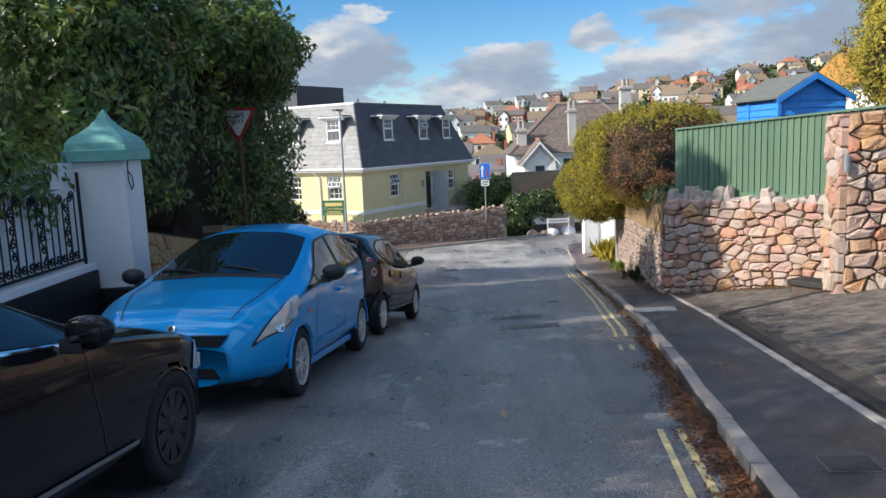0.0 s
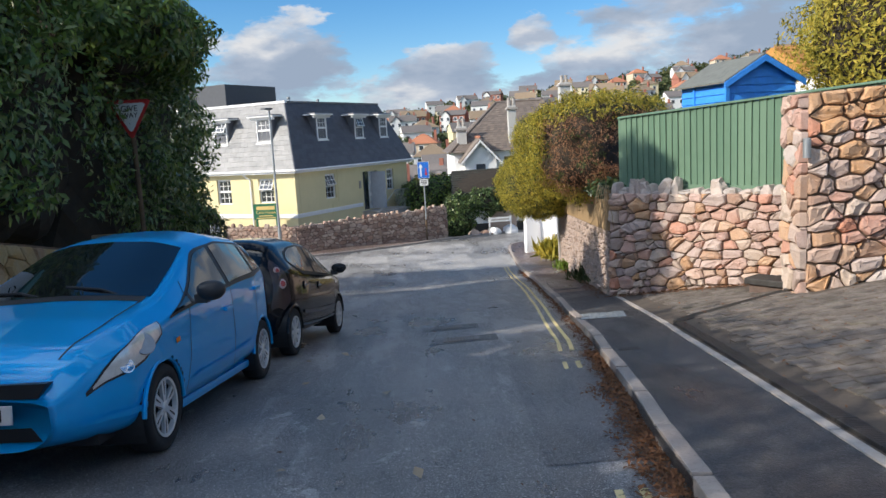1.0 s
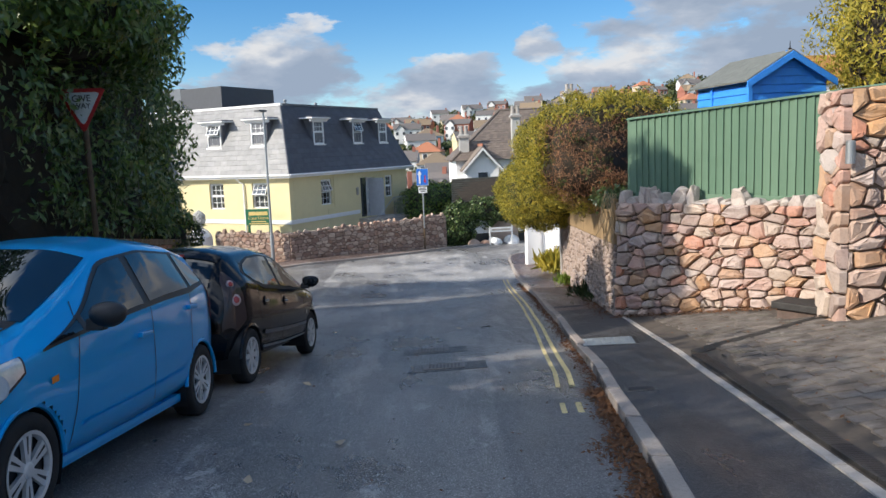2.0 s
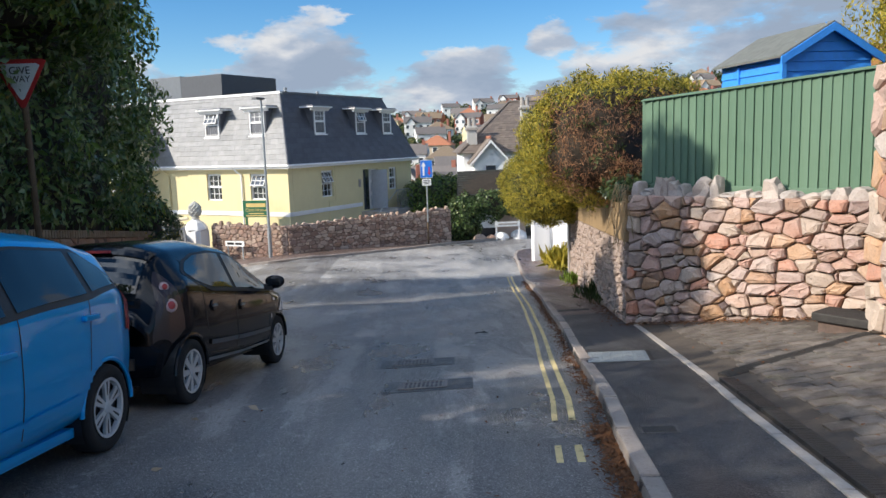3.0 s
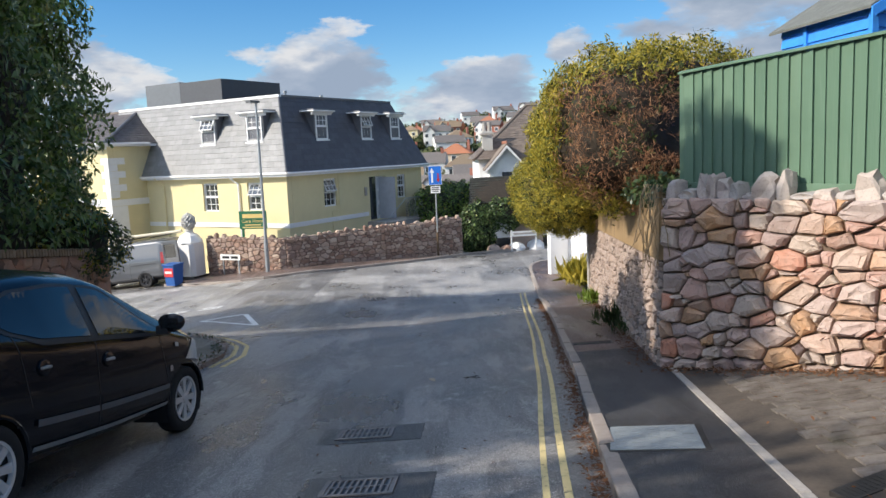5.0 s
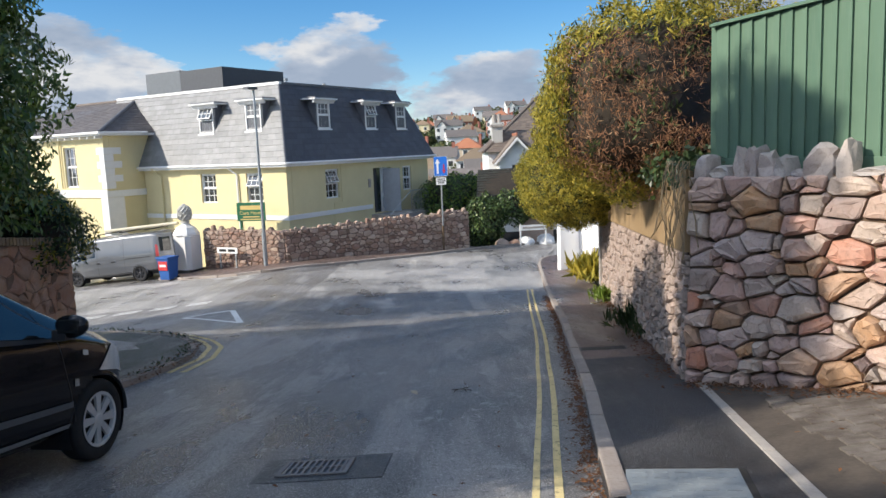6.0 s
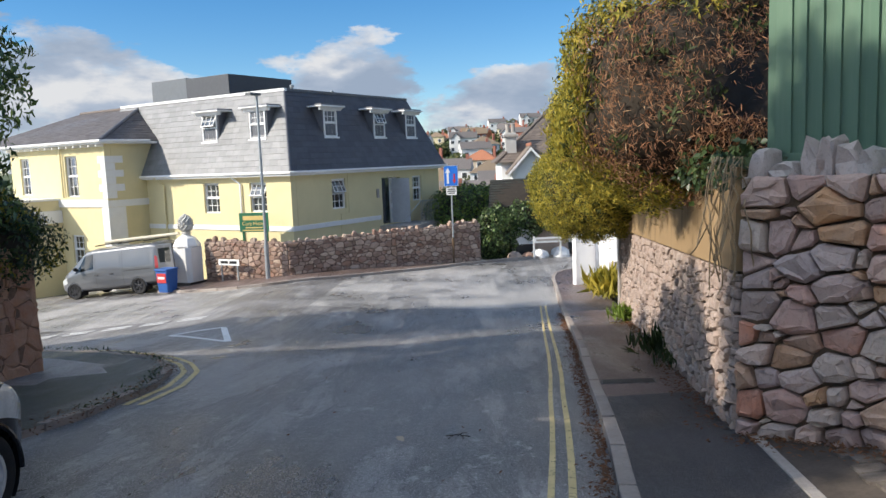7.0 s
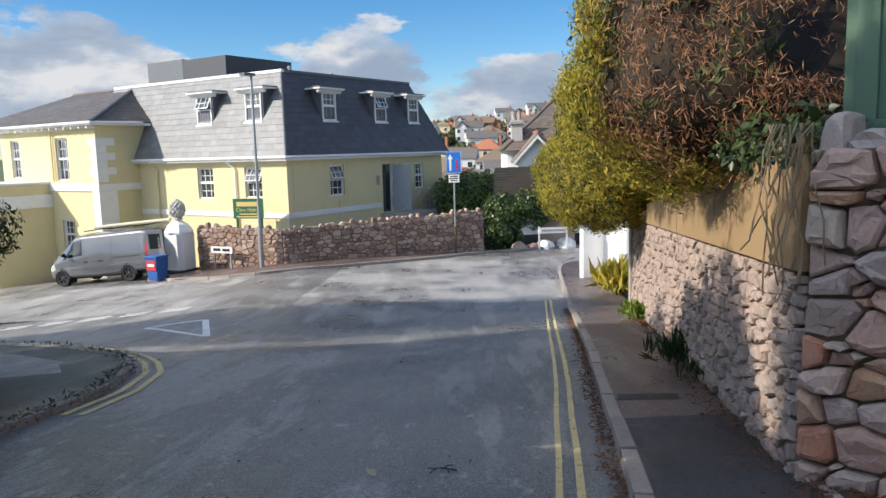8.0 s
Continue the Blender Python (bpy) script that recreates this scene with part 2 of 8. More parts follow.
M_SLATE_SHADED = slate_mat("shaded_slate", (0.060, 0.060, 0.072), (0.085, 0.085, 0.098), 0.5)
M_LEAD = plain("roof_lead", (0.12, 0.125, 0.14), 0.5, 0.2, 0.15, 3)
M_TILE = slate_mat("brown_tile", (0.13, 0.105, 0.09), (0.20, 0.16, 0.13), 0.75)
M_GLASS = glass_mat("window_glass", (0.05, 0.055, 0.06))
M_CURTAIN = plain("net_curtain", (0.45, 0.45, 0.44), 0.9, 0, 0.3, 9)
# black paint, and the black of the boxes that stand for unlit rooms
M_BLACK = plain("black_paint_and_void", (0.012, 0.012, 0.013), 0.45, 0, 0.3, 5)
M_IRON = plain("wrought_iron", (0.010, 0.010, 0.012), 0.4, 0.3, 0.3, 12)
M_GREENP = None


def fence_paint():
    m = Mat("green_fence_paint", 0.7, 0, 0.3)
    g = m.noise(7, 5, 0.65, (6.0, 6.0, 0.35))
    t = m.ramp(m.rand, [(0.0, (0.092, 0.165, 0.112)), (1.0, (0.125, 0.205, 0.140))])
    c = m.mix(m.ramp(g, [(0.5, 0.0), (0.8, 0.45)]), t, (0.16, 0.225, 0.165))
    c = m.mix(m.ramp(m.noise(1.2, 5), [(0.55, 0.0), (0.8, 0.4)]), c, (0.055, 0.105, 0.068))
    m.bump(g, 0.3, 0.004)
    return m.done(c)


M_GREENP = fence_paint()
M_TEAL = plain("verdigris_paint", (0.16, 0.42, 0.38), 0.6, 0, 0.25, 4)
M_BLUESHED = plain("blue_shed_paint", (0.04, 0.27, 0.80), 0.55, 0, 0.15, 8, 0.2)
M_FELT = plain("roofing_felt", (0.13, 0.14, 0.13), 0.9, 0, 0.3, 8, 0.4)
M_GALV = plain("galvanised_steel", (0.36, 0.38, 0.39), 0.45, 0.7, 0.15, 9)
M_POST = plain("rusty_post", (0.13, 0.085, 0.05), 0.8, 0.2, 0.4, 8)
M_YELLOW = None


def line_paint(name, colour, keep):
    """Worn thermoplastic: paint broken up where the road shows through."""
    m = Mat(name, 0.75)
    w = m.noise(16, 5, 0.75)
    c = m.mix(m.ramp(w, [(keep - 0.06, 0.0), (keep + 0.06, 1.0)]), colour, (0.07, 0.068, 0.06))
    c = m.mix(m.ramp(m.noise(3, 4), [(0.4, 0.0), (0.8, 0.5)]), c, tuple(v * 0.55 for v in colour))
    return m.done(c)


M_YELLOW = line_paint("yellow_line", (0.68, 0.55, 0.27), 0.62)
M_WHITELINE = line_paint("white_line", (0.80, 0.80, 0.78), 0.64)
M_CONCRETE = plain("concrete_edging", (0.36, 0.33, 0.30), 0.9, 0, 0.25, 7, 0.5)
M_CAST = plain("cast_iron", (0.055, 0.052, 0.050), 0.6, 0.5, 0.35, 14, 0.4)
M_COVER = plain("steel_cover", (0.25, 0.28, 0.30), 0.6, 0.2, 0.2, 14, 0.3)
M_LITTER = leaf_mat("fallen_leaves", [(0.0, (0.13, 0.055, 0.022)), (0.5, (0.20, 0.085, 0.035)), (1.0, (0.09, 0.045, 0.02))], 0.8, 0.1)
M_TYRE = plain("tyre_rubber", (0.014, 0.014, 0.015), 0.85, 0, 0.3, 20, 0.4)
M_RIM = plain("alloy", (0.62, 0.63, 0.64), 0.4, 0.4, 0.1, 9)
M_DARKRIM = plain("dark_alloy", (0.06, 0.06, 0.065), 0.4, 0.7, 0.1, 9)
M_BLUECAR = paint_mat("blue_car_paint", (0.002, 0.32, 0.70), 0.32, 0.25, 0.75)
M_BLACKCAR = paint_mat("black_car_paint", (0.006, 0.007, 0.010), 0.20, 0.0, 0.55)
M_SILVER = paint_mat("silver_van_paint", (0.12, 0.125, 0.135), 0.35, 0.3)
M_CARGLASS = glass_mat("car_glass", (0.012, 0.015, 0.016), 0.015, 0.6, 0.0)
M_PLASTIC = plain("black_plastic", (0.018, 0.018, 0.020), 0.5, 0, 0.2, 20)
M_RUB = plain("grey_rubbing_strip", (0.10, 0.105, 0.115), 0.4, 0, 0.15, 12)
M_TAILCLEAR = plain("pink_clear_lens", (0.50, 0.34, 0.32), 0.12, 0.1, 0.3, 30)
M_CHROME = plain("chrome", (0.75, 0.75, 0.76), 0.12, 1.0, 0.05, 9)
M_LAMPGLASS = plain("clear_lamp_lens", (0.62, 0.63, 0.62), 0.1, 0.25, 0.2, 16)
M_REDLENS = plain("red_lens", (0.42, 0.05, 0.05), 0.15, 0, 0.25, 16)
M_AMBER = plain("amber_lens", (0.75, 0.22, 0.02), 0.2, 0, 0.1, 16)

# ---- helpers for meshes ----


def mesh(name, verts, faces):
    me = bpy.data.meshes.new(name)
    me.from_pydata([tuple(v) for v in verts], [], [tuple(f) for f in faces])
    me.update()
    return me


def part(name, data, material, parent=None, label="", smooth=False):
    """One mesh object from a bmesh, a mesh or (verts, faces), under its thing or part."""
    if isinstance(data, bmesh.types.BMesh):
        me = bpy.data.meshes.new(name)
        data.to_mesh(me)
        data.free()
    elif isinstance(data, tuple):
        me = mesh(name, *data)
    else:
        me = data
    if material and not me.materials:
        me.materials.append(material)
    if smooth:
        me.shade_smooth()
    ob = new(name, me)
    if parent:
        ob.parent = parent
    if label:
        ob["label"] = label
    return ob


def thing(name, m=None, label="", category="", group="", kind=""):
    """An empty at a thing's base, to parent its parts."""
    ob = new(name)
    ob.empty_display_size = 0.2
    if m is not None:
        ob.matrix_world = m
    return tagged(ob, label, category, group, kind)


def add_box(bm, lo, hi, m=None, bevel=0.0):
    """A box between two corners, bevelled where asked."""
    vs = [bm.verts.new((x, y, z)) for x in (lo[0], hi[0]) for y in (lo[1], hi[1]) for z in (lo[2], hi[2])]
    fs = [bm.faces.new([vs[i] for i in f]) for f in ((0, 1, 3, 2), (4, 6, 7, 5), (0, 4, 5, 1), (2, 3, 7, 6), (0, 2, 6, 4), (1, 5, 7, 3))]
    if bevel:
        es = list({e for f in fs for e in f.edges})
        r = bmesh.ops.bevel(bm, geom=es, offset=bevel, segments=2, profile=0.7, affect="EDGES")
        vs = list({v for f in r["faces"] for v in f.verts} | {v for v in vs if v.is_valid})
    if m is not None:
        bmesh.ops.transform(bm, matrix=m, verts=vs)
    return bm


def box(lo, hi, bevel=0.0, m=None):
    return add_box(bmesh.new(), lo, hi, m, bevel)


def add_tube(bm, pts, radius, seg=8):
    """A tube along a polyline, capped, with one radius or one a point."""
    pts = [Vector(p) for p in pts]
    rings = []
    for i, p in enumerate(pts):
        d = (pts[min(i + 1, len(pts) - 1)] - pts[max(i - 1, 0)]).normalized()
        a = d.orthogonal().normalized() if abs(d.z) < 0.9 else Vector((1, 0, 0)).cross(d).normalized()
        b = d.cross(a)
        r = radius[i] if isinstance(radius, (list, tuple)) else radius
        rings.append([bm.verts.new(p + r * (math.cos(2 * math.pi * k / seg) * a + math.sin(2 * math.pi * k / seg) * b)) for k in range(seg)])
    for r0, r1 in zip(rings, rings[1:]):
        best = min(range(seg), key=lambda s: sum((r1[(k + s) % seg].co - r0[k].co).length for k in range(seg)))
        for k in range(seg):
            bm.faces.new((r0[k], r0[(k + 1) % seg], r1[(k + 1 + best) % seg], r1[(k + best) % seg]))
    bm.faces.new(rings[0][::-1])
    bm.faces.new(rings[-1])
    return bm


def tube(pts, radius, seg=8):
    return add_tube(bmesh.new(), pts, radius, seg)


def lathe(profile, seg=24, m=None):
    """A body turned round z from (radius, height) pairs."""
    bm = bmesh.new()
    rings = []
    for r, z in profile:
        rings.append([bm.verts.new((r * math.cos(2 * math.pi * k / seg), r * math.sin(2 * math.pi * k / seg), z)) for k in range(seg)])
    for a, b in zip(rings, rings[1:]):
        for k in range(seg):
            bm.faces.new((a[k], a[(k + 1) % seg], b[(k + 1) % seg], b[k]))
    bm.faces.new(rings[0][::-1])
    bm.faces.new(rings[-1])
    if m is not None:
        bmesh.ops.transform(bm, matrix=m, verts=bm.verts)
    return bm


def prism(outline, lo, hi, axis="z", m=None):
    """An outline of (a, b) pairs drawn out between lo and hi along an axis."""
    bm = bmesh.new()
    put = {"z": lambda a, b, c: (a, b, c), "x": lambda a, b, c: (c, a, b), "y": lambda a, b, c: (a, c, b)}[axis]
    r0 = [bm.verts.new(put(a, b, lo)) for a, b in outline]
    r1 = [bm.verts.new(put(a, b, hi)) for a, b in outline]
    n = len(outline)
    bm.faces.new(r0[::-1])
    bm.faces.new(r1)
    for k in range(n):
        bm.faces.new((r0[k], r0[(k + 1) % n], r1[(k + 1) % n], r1[k]))
    bmesh.ops.recalc_face_normals(bm, faces=bm.faces)
    if m is not None:
        bmesh.ops.transform(bm, matrix=m, verts=bm.verts)
    return bm


def writing(text, size, material, m, parent, name="lettering", depth=0.002):
    """Raised letters in the built-in font, as a mesh, on local x and y."""
    cu = bpy.data.curves.new(name, "FONT")
    cu.body, cu.size, cu.extrude, cu.align_x, cu.align_y = text, size, depth, "CENTER", "CENTER"
    tmp = new("tmp_text", cu)
    me = bpy.data.meshes.new_from_object(tmp.evaluated_get(bpy.context.evaluated_depsgraph_get()))
    bpy.data.objects.remove(tmp)
    bpy.data.curves.remove(cu)
    me.materials.clear()
    ob = part(name, me, material, parent)
    ob.matrix_local = m
    return ob


# ---- the lie of the land ----
LAND_Y = [-60, -30, 0, 8.4, 12, 16, 22, 27, 33, 40, 60, 95, 140, 210, 300, 450, 620, 900]
LAND_Z = [6.0, 3.31, 0.13, -0.851, -1.364, -1.925, -2.727, -3.198, -3.47, -3.712, -5.2, -11.0, -11.0, -5.0, 3.5, 13.5, 16.0, 12.0]


def ease(a, b, v):
    u = min(1.0, max(0.0, (v - a) / (b - a)))
    return u * u * (3 - 2 * u)


def land(x, y):
    """The height of the road, and of the hillside beyond it."""
    w = 1.2 if y < 60 else 12
    z = sum(float(np.interp(y + o, LAND_Y, LAND_Z)) for o in (-w, -w / 2, 0, w / 2, w)) / 5
    z -= 0.014 * max(-20, min(20, x))
    z += 0.05 * max(0, min(x, 6) - 0.5) * (1 - ease(20, 28, y))
    z -= 0.10 * max(0, min(-4 - x, 14)) * ease(20, 26, y) * (1 - ease(45, 70, y))
    far = ease(90, 430, y)
    z += far * 0.115 * max(-120, min(x, 320))
    if y > 110:
        z += far * 3.0 * noise.noise(Vector((x * 0.012, y * 0.012, 0.0)))
    return z


def sheet(xs, ys, lift=0.0):
    """A grid over the land."""
    verts = [(x, y, land(x, y) + lift) for y in ys for x in xs]
    n = len(xs)
    faces = [(j * n + i, j * n + i + 1, (j + 1) * n + i + 1, (j + 1) * n + i) for j in range(len(ys) - 1) for i in range(n - 1)]
    return verts, faces


def steps(*spans):
    out = []
    for a, b, d in spans:
        out += list(np.arange(a, b - 1e-6, d))
    return [float(v) for v in out] + [float(spans[-1][1])]


def ribbon(left, right, lift, cut=0.4, thick=0.12):
    """A raised strip between two lines x(y), with skirts down both sides. Lines: [(y, x), ...]."""
    y0, y1 = left[0][0], left[-1][0]
    ys = np.linspace(y0, y1, max(2, int((y1 - y0) / cut) + 1))
    lx = np.interp(ys, [p[0] for p in left], [p[1] for p in left])
    rx = np.interp(ys, [p[0] for p in right], [p[1] for p in right])
    verts, faces = [], []
    for y, a, b in zip(ys, lx, rx):
        for i in range(7):
            x = a + (b - a) * min(max((i - 1) / 4, 0), 1)
            verts.append((x, y, land(x, y) + lift - (thick if i in (0, 6) else 0)))
    for j in range(len(ys) - 1):
        for i in range(6):
            faces.append((j * 7 + i, j * 7 + i + 1, (j + 1) * 7 + i + 1, (j + 1) * 7 + i))
    return verts, faces


def follow(line, step):
    """Points at even steps along a polyline of (x, y)."""
    pts = [Vector(p) for p in line]
    out, carry = [pts[0].copy()], 0.0
    for a, b in zip(pts, pts[1:]):
        d = (b - a).length
        s = step - carry
        while s <= d:
            out.append(a + (b - a) * (s / d))
            s += step
        carry = (carry + d) % step if d > 0 else carry
    return out


def stripe(line, width, lift=0.004, cut=0.25):
    """A flat band along a polyline on the road."""
    pts = follow(line, cut) + [Vector(line[-1])]
    verts, faces = [], []
    for i, p in enumerate(pts):
        d = (pts[min(i + 1, len(pts) - 1)] - pts[max(i - 1, 0)])
        n = Vector((-d.y, d.x)).normalized() * (width / 2)
        for q in (p - n, p + n):
            verts.append((q.x, q.y, land(q.x, q.y) + lift))
    faces = [(2 * i, 2 * i + 1, 2 * i + 3, 2 * i + 2) for i in range(len(pts) - 1)]
    return verts, faces


def offset(line, d):
    """A polyline moved sideways, to its right."""
    pts = [Vector(p) for p in line]
    out = []
    for i, p in enumerate(pts):
        t = (pts[min(i + 1, len(pts) - 1)] - pts[max(i - 1, 0)]).normalized()
        out.append((p.x + t.y * d, p.y - t.x * d))
    return out


# ---- ground, road, footways ----
ground = part("ground", sheet(steps((-400, -40, 30), (-40, 40, 2.5), (40, 520, 20)), steps((-60, 50, 2.0), (50, 130, 5), (130, 900, 14)), -0.10), M_GRASS)
tagged(ground, "rough grassy hillside rising far beyond the road", "ground", kind="structure")
road = part("road", sheet(steps((-26, -8, 1.0), (-8, 9, 0.25), (9, 14, 1.0)), steps((-14, -2, 0.5), (-2, 30, 0.25), (30, 52, 0.5))), M_ROAD, smooth=True)
tagged(road, "worn damp grey asphalt road running downhill to a junction", "road", kind="structure")

KERB = [(0.15, -8), (0.98, 0), (1.43, 3.5), (1.51, 4.0), (1.69, 5.4), (1.87, 6.5), (2.07, 8.1), (2.22, 9.05), (2.36, 10.2), (2.46, 11.1), (2.62, 12.4), (2.80, 13.7), (2.96, 15.2), (3.11, 16.7), (3.34, 18.7), (3.60, 21.3), (4.08, 26.8), (4.40, 30.9), (4.60, 33.4), (4.86, 34.9), (5.35, 35.8), (6.3, 36.3), (9.0, 37.6), (12.0, 39.6)]
EDGE = [(-8, 0.95), (0, 1.92), (4.1, 2.42), (6.63, 2.75), (8.4, 2.97), (9.4, 3.14), (12.7, 3.6), (13.9, 3.77), (16.6, 4.02), (21.1, 4.55), (24, 5.0), (28, 5.6), (31.5, 6.2), (34.7, 8.0)]
KY = [(y, x) for x, y in KERB[:20]]
path1 = part("pavement", ribbon([(y, x) for y, x in KY if y <= 15.2], [(y, x) for y, x in EDGE if y < 14] + [(15.2, 3.90)], 0.085), M_PATH)
tagged(path1, "dark damp asphalt footway beside the kerb", "pavement", kind="structure")
path2 = part("pavement", ribbon([(15.2, 2.96)] + [(y, x) for y, x in KY if y > 15.2], [(15.2, 3.90)] + [(y, x) for y, x in EDGE if y > 15.2], 0.085), M_PATHRED)
tagged(path2, "reddish worn asphalt footway below the rubble wall", "pavement", kind="structure")
path3 = part("pavement", ribbon([(34.9, 4.86), (35.8, 5.35), (36.3, 6.3), (37.6, 9.0)], [(34.9, 8.1), (37.6, 9.2)], 0.085), M_PATHRED)
tagged(path3, "reddish footway turning the corner", "pavement", kind="structure")


def kerb_run(line, name_parent, width=0.13, length=0.9, height=0.10, side=1, mat=None):
    """Kerb stones laid end to end along a line, each a piece of its own."""
    pts = follow(line, length)
    for a, b in zip(pts, pts[1:]):
        L = (b - a).length - 0.012
        h = height + random.uniform(-0.008, 0.008)
        ang = math.atan2(b.y - a.y, b.x - a.x)
        za, zb = land(a.x, a.y), land(b.x, b.y)
        bm = box((0.006, -width if side > 0 else 0, -0.14), (L, 0 if side > 0 else width, h), 0.014)
        ob = part("kerb_stone", bm, mat or M_KERB, name_parent)
        ob.matrix_local = Matrix.Translation((a.x, a.y, za)) @ Matrix.Rotation(ang, 4, "Z") @ Matrix.Rotation(-math.atan2(zb - za, L), 4, "Y") @ pose(0, 0, 0, random.uniform(-1, 1))


kerb_r = thing("kerb", label="pale worn granite kerb stones along the footway", category="kerb", kind="structure")
kerb_run(KERB, kerb_r, 0.105)

# the island corner where the side road joins
ISLAND = [(-3.6, 8.6), (-2.75, 11.0), (-2.2, 13.6), (-1.95, 15.6), (-1.97, 17.2), (-2.35, 18.75), (-3.1, 19.95), (-4.5, 20.85), (-5.7, 21.2), (-9.0, 21.9), (-14, 22.8), (-22, 24)]
verts, faces = [], []
for x, y in ISLAND:
    verts += [(x, y, land(x, y) + 0.07), (min(x, -3.6) - 2.4, min(y, 17.4) + (0 if x > -4 else 0.2), land(x, y) + 0.13)]
faces = [(2 * i, 2 * i + 1, 2 * i + 3, 2 * i + 2) for i in range(len(ISLAND) - 1)]
isl = tagged(part("pavement", (verts, faces), asphalt_mat("mossy_asphalt", (0.055, 0.058, 0.045), (0.08, 0.085, 0.05), 0.5)), "dark mossy asphalt corner of footway with fallen leaves", "pavement", kind="structure")
kerb_l = thing("kerb", label="mossy low kerb round the junction corner", category="kerb", kind="structure")
kerb_run(ISLAND, kerb_l, 0.12, 0.6, 0.075, -1)

FARKERB = [(14, 48.5), (9, 45.2), (5.5, 42.2), (2.3, 39.4), (0.6, 37.7), (-1.0, 36.4), (-2.8, 35.1), (-4.67, 34.2), (-6.2, 34.2), (-8.3, 35.0), (-10.2, 36.6)]
FARWALL = [(14, 48.6), (9, 45.3), (5.5, 42.5), (2.35, 39.75), (0.3, 38.75), (-1.0, 38.0), (-2.8, 37.1), (-4.9, 36.3), (-6.9, 37.2), (-8.7, 38.1), (-10.3, 38.9)]
verts = []
for (x, y), (u, v) in zip(FARKERB, FARWALL):
    verts += [(x, y, land(x, y) + 0.085), (u, v, land(u, v) + 0.10)]
farpath = tagged(part("pavement", (verts, [(2 * i, 2 * i + 2, 2 * i + 3, 2 * i + 1) for i in range(len(FARKERB) - 1)]), M_PATHRED), "worn footway below the care home wall", "pavement", kind="structure")
kerb_f = thing("kerb", label="dark stone kerb below the care home wall", category="kerb", kind="structure")
kerb_run(FARKERB, kerb_f, 0.13, 0.9, 0.10, 1)

# ---- rubble walls ----


def cells(w, h, size, seed, flat=1.42):
    """Outlines of random rubble that fill a w x h panel: a weighted cell round each scattered seed, wider than tall."""
    rng = random.Random(seed)
    nx, nz = max(2, round(w / (size * 1.05))), max(2, round(h * flat / (size * 1.05)))
    dx, dz = w / nx, h * flat / nz
    seeds = []
    for j in range(nz):
        for i in range(nx):
            big = rng.random()
            spot = ((i + 0.5 + (0.25 if j % 2 else -0.25) + rng.uniform(-0.46, 0.46)) * dx, (j + 0.5 + rng.uniform(-0.24, 0.24)) * dz)
            seeds.append((*spot, size * size * (0.40 if big > 0.75 else 0.05 if big > 0.35 else -0.16)))
            if rng.random() < 0.38:
                seeds.append((spot[0] + dx * 0.5, spot[1] + dz * rng.uniform(-0.5, 0.5), -0.16 * size * size))
    out = []
    for a, (x, z, k) in enumerate(seeds):
        poly = [(0.0, 0.0), (w, 0.0), (w, h * flat), (0.0, h * flat)]
        for b, (u, v, q) in enumerate(seeds):
            if a == b or abs(u - x) > 4 * size or abs(v - z) > 4 * size or not poly:
                continue
            nxx, nzz = u - x, v - z
            d2 = nxx * nxx + nzz * nzz
            lim = (d2 + k - q) / 2
            cut = []
            for (ax, az), (bx, bz) in zip(poly, poly[1:] + poly[:1]):
                fa, fb = (ax - x) * nxx + (az - z) * nzz - lim, (bx - x) * nxx + (bz - z) * nzz - lim
                if fa <= 0:
                    cut.append((ax, az))
                if (fa < 0 < fb) or (fb < 0 < fa):
                    s = fa / (fa - fb)
                    cut.append((ax + (bx - ax) * s, az + (bz - az) * s))
            poly = cut
        if len(poly) < 3:
            continue
        area = abs(sum(p[0] * q[1] - q[0] * p[1] for p, q in zip(poly, poly[1:] + poly[:1]))) / 2
        if area > 0.06 * size * size:
            out.append([(p, q / flat) for p, q in poly])
    return out


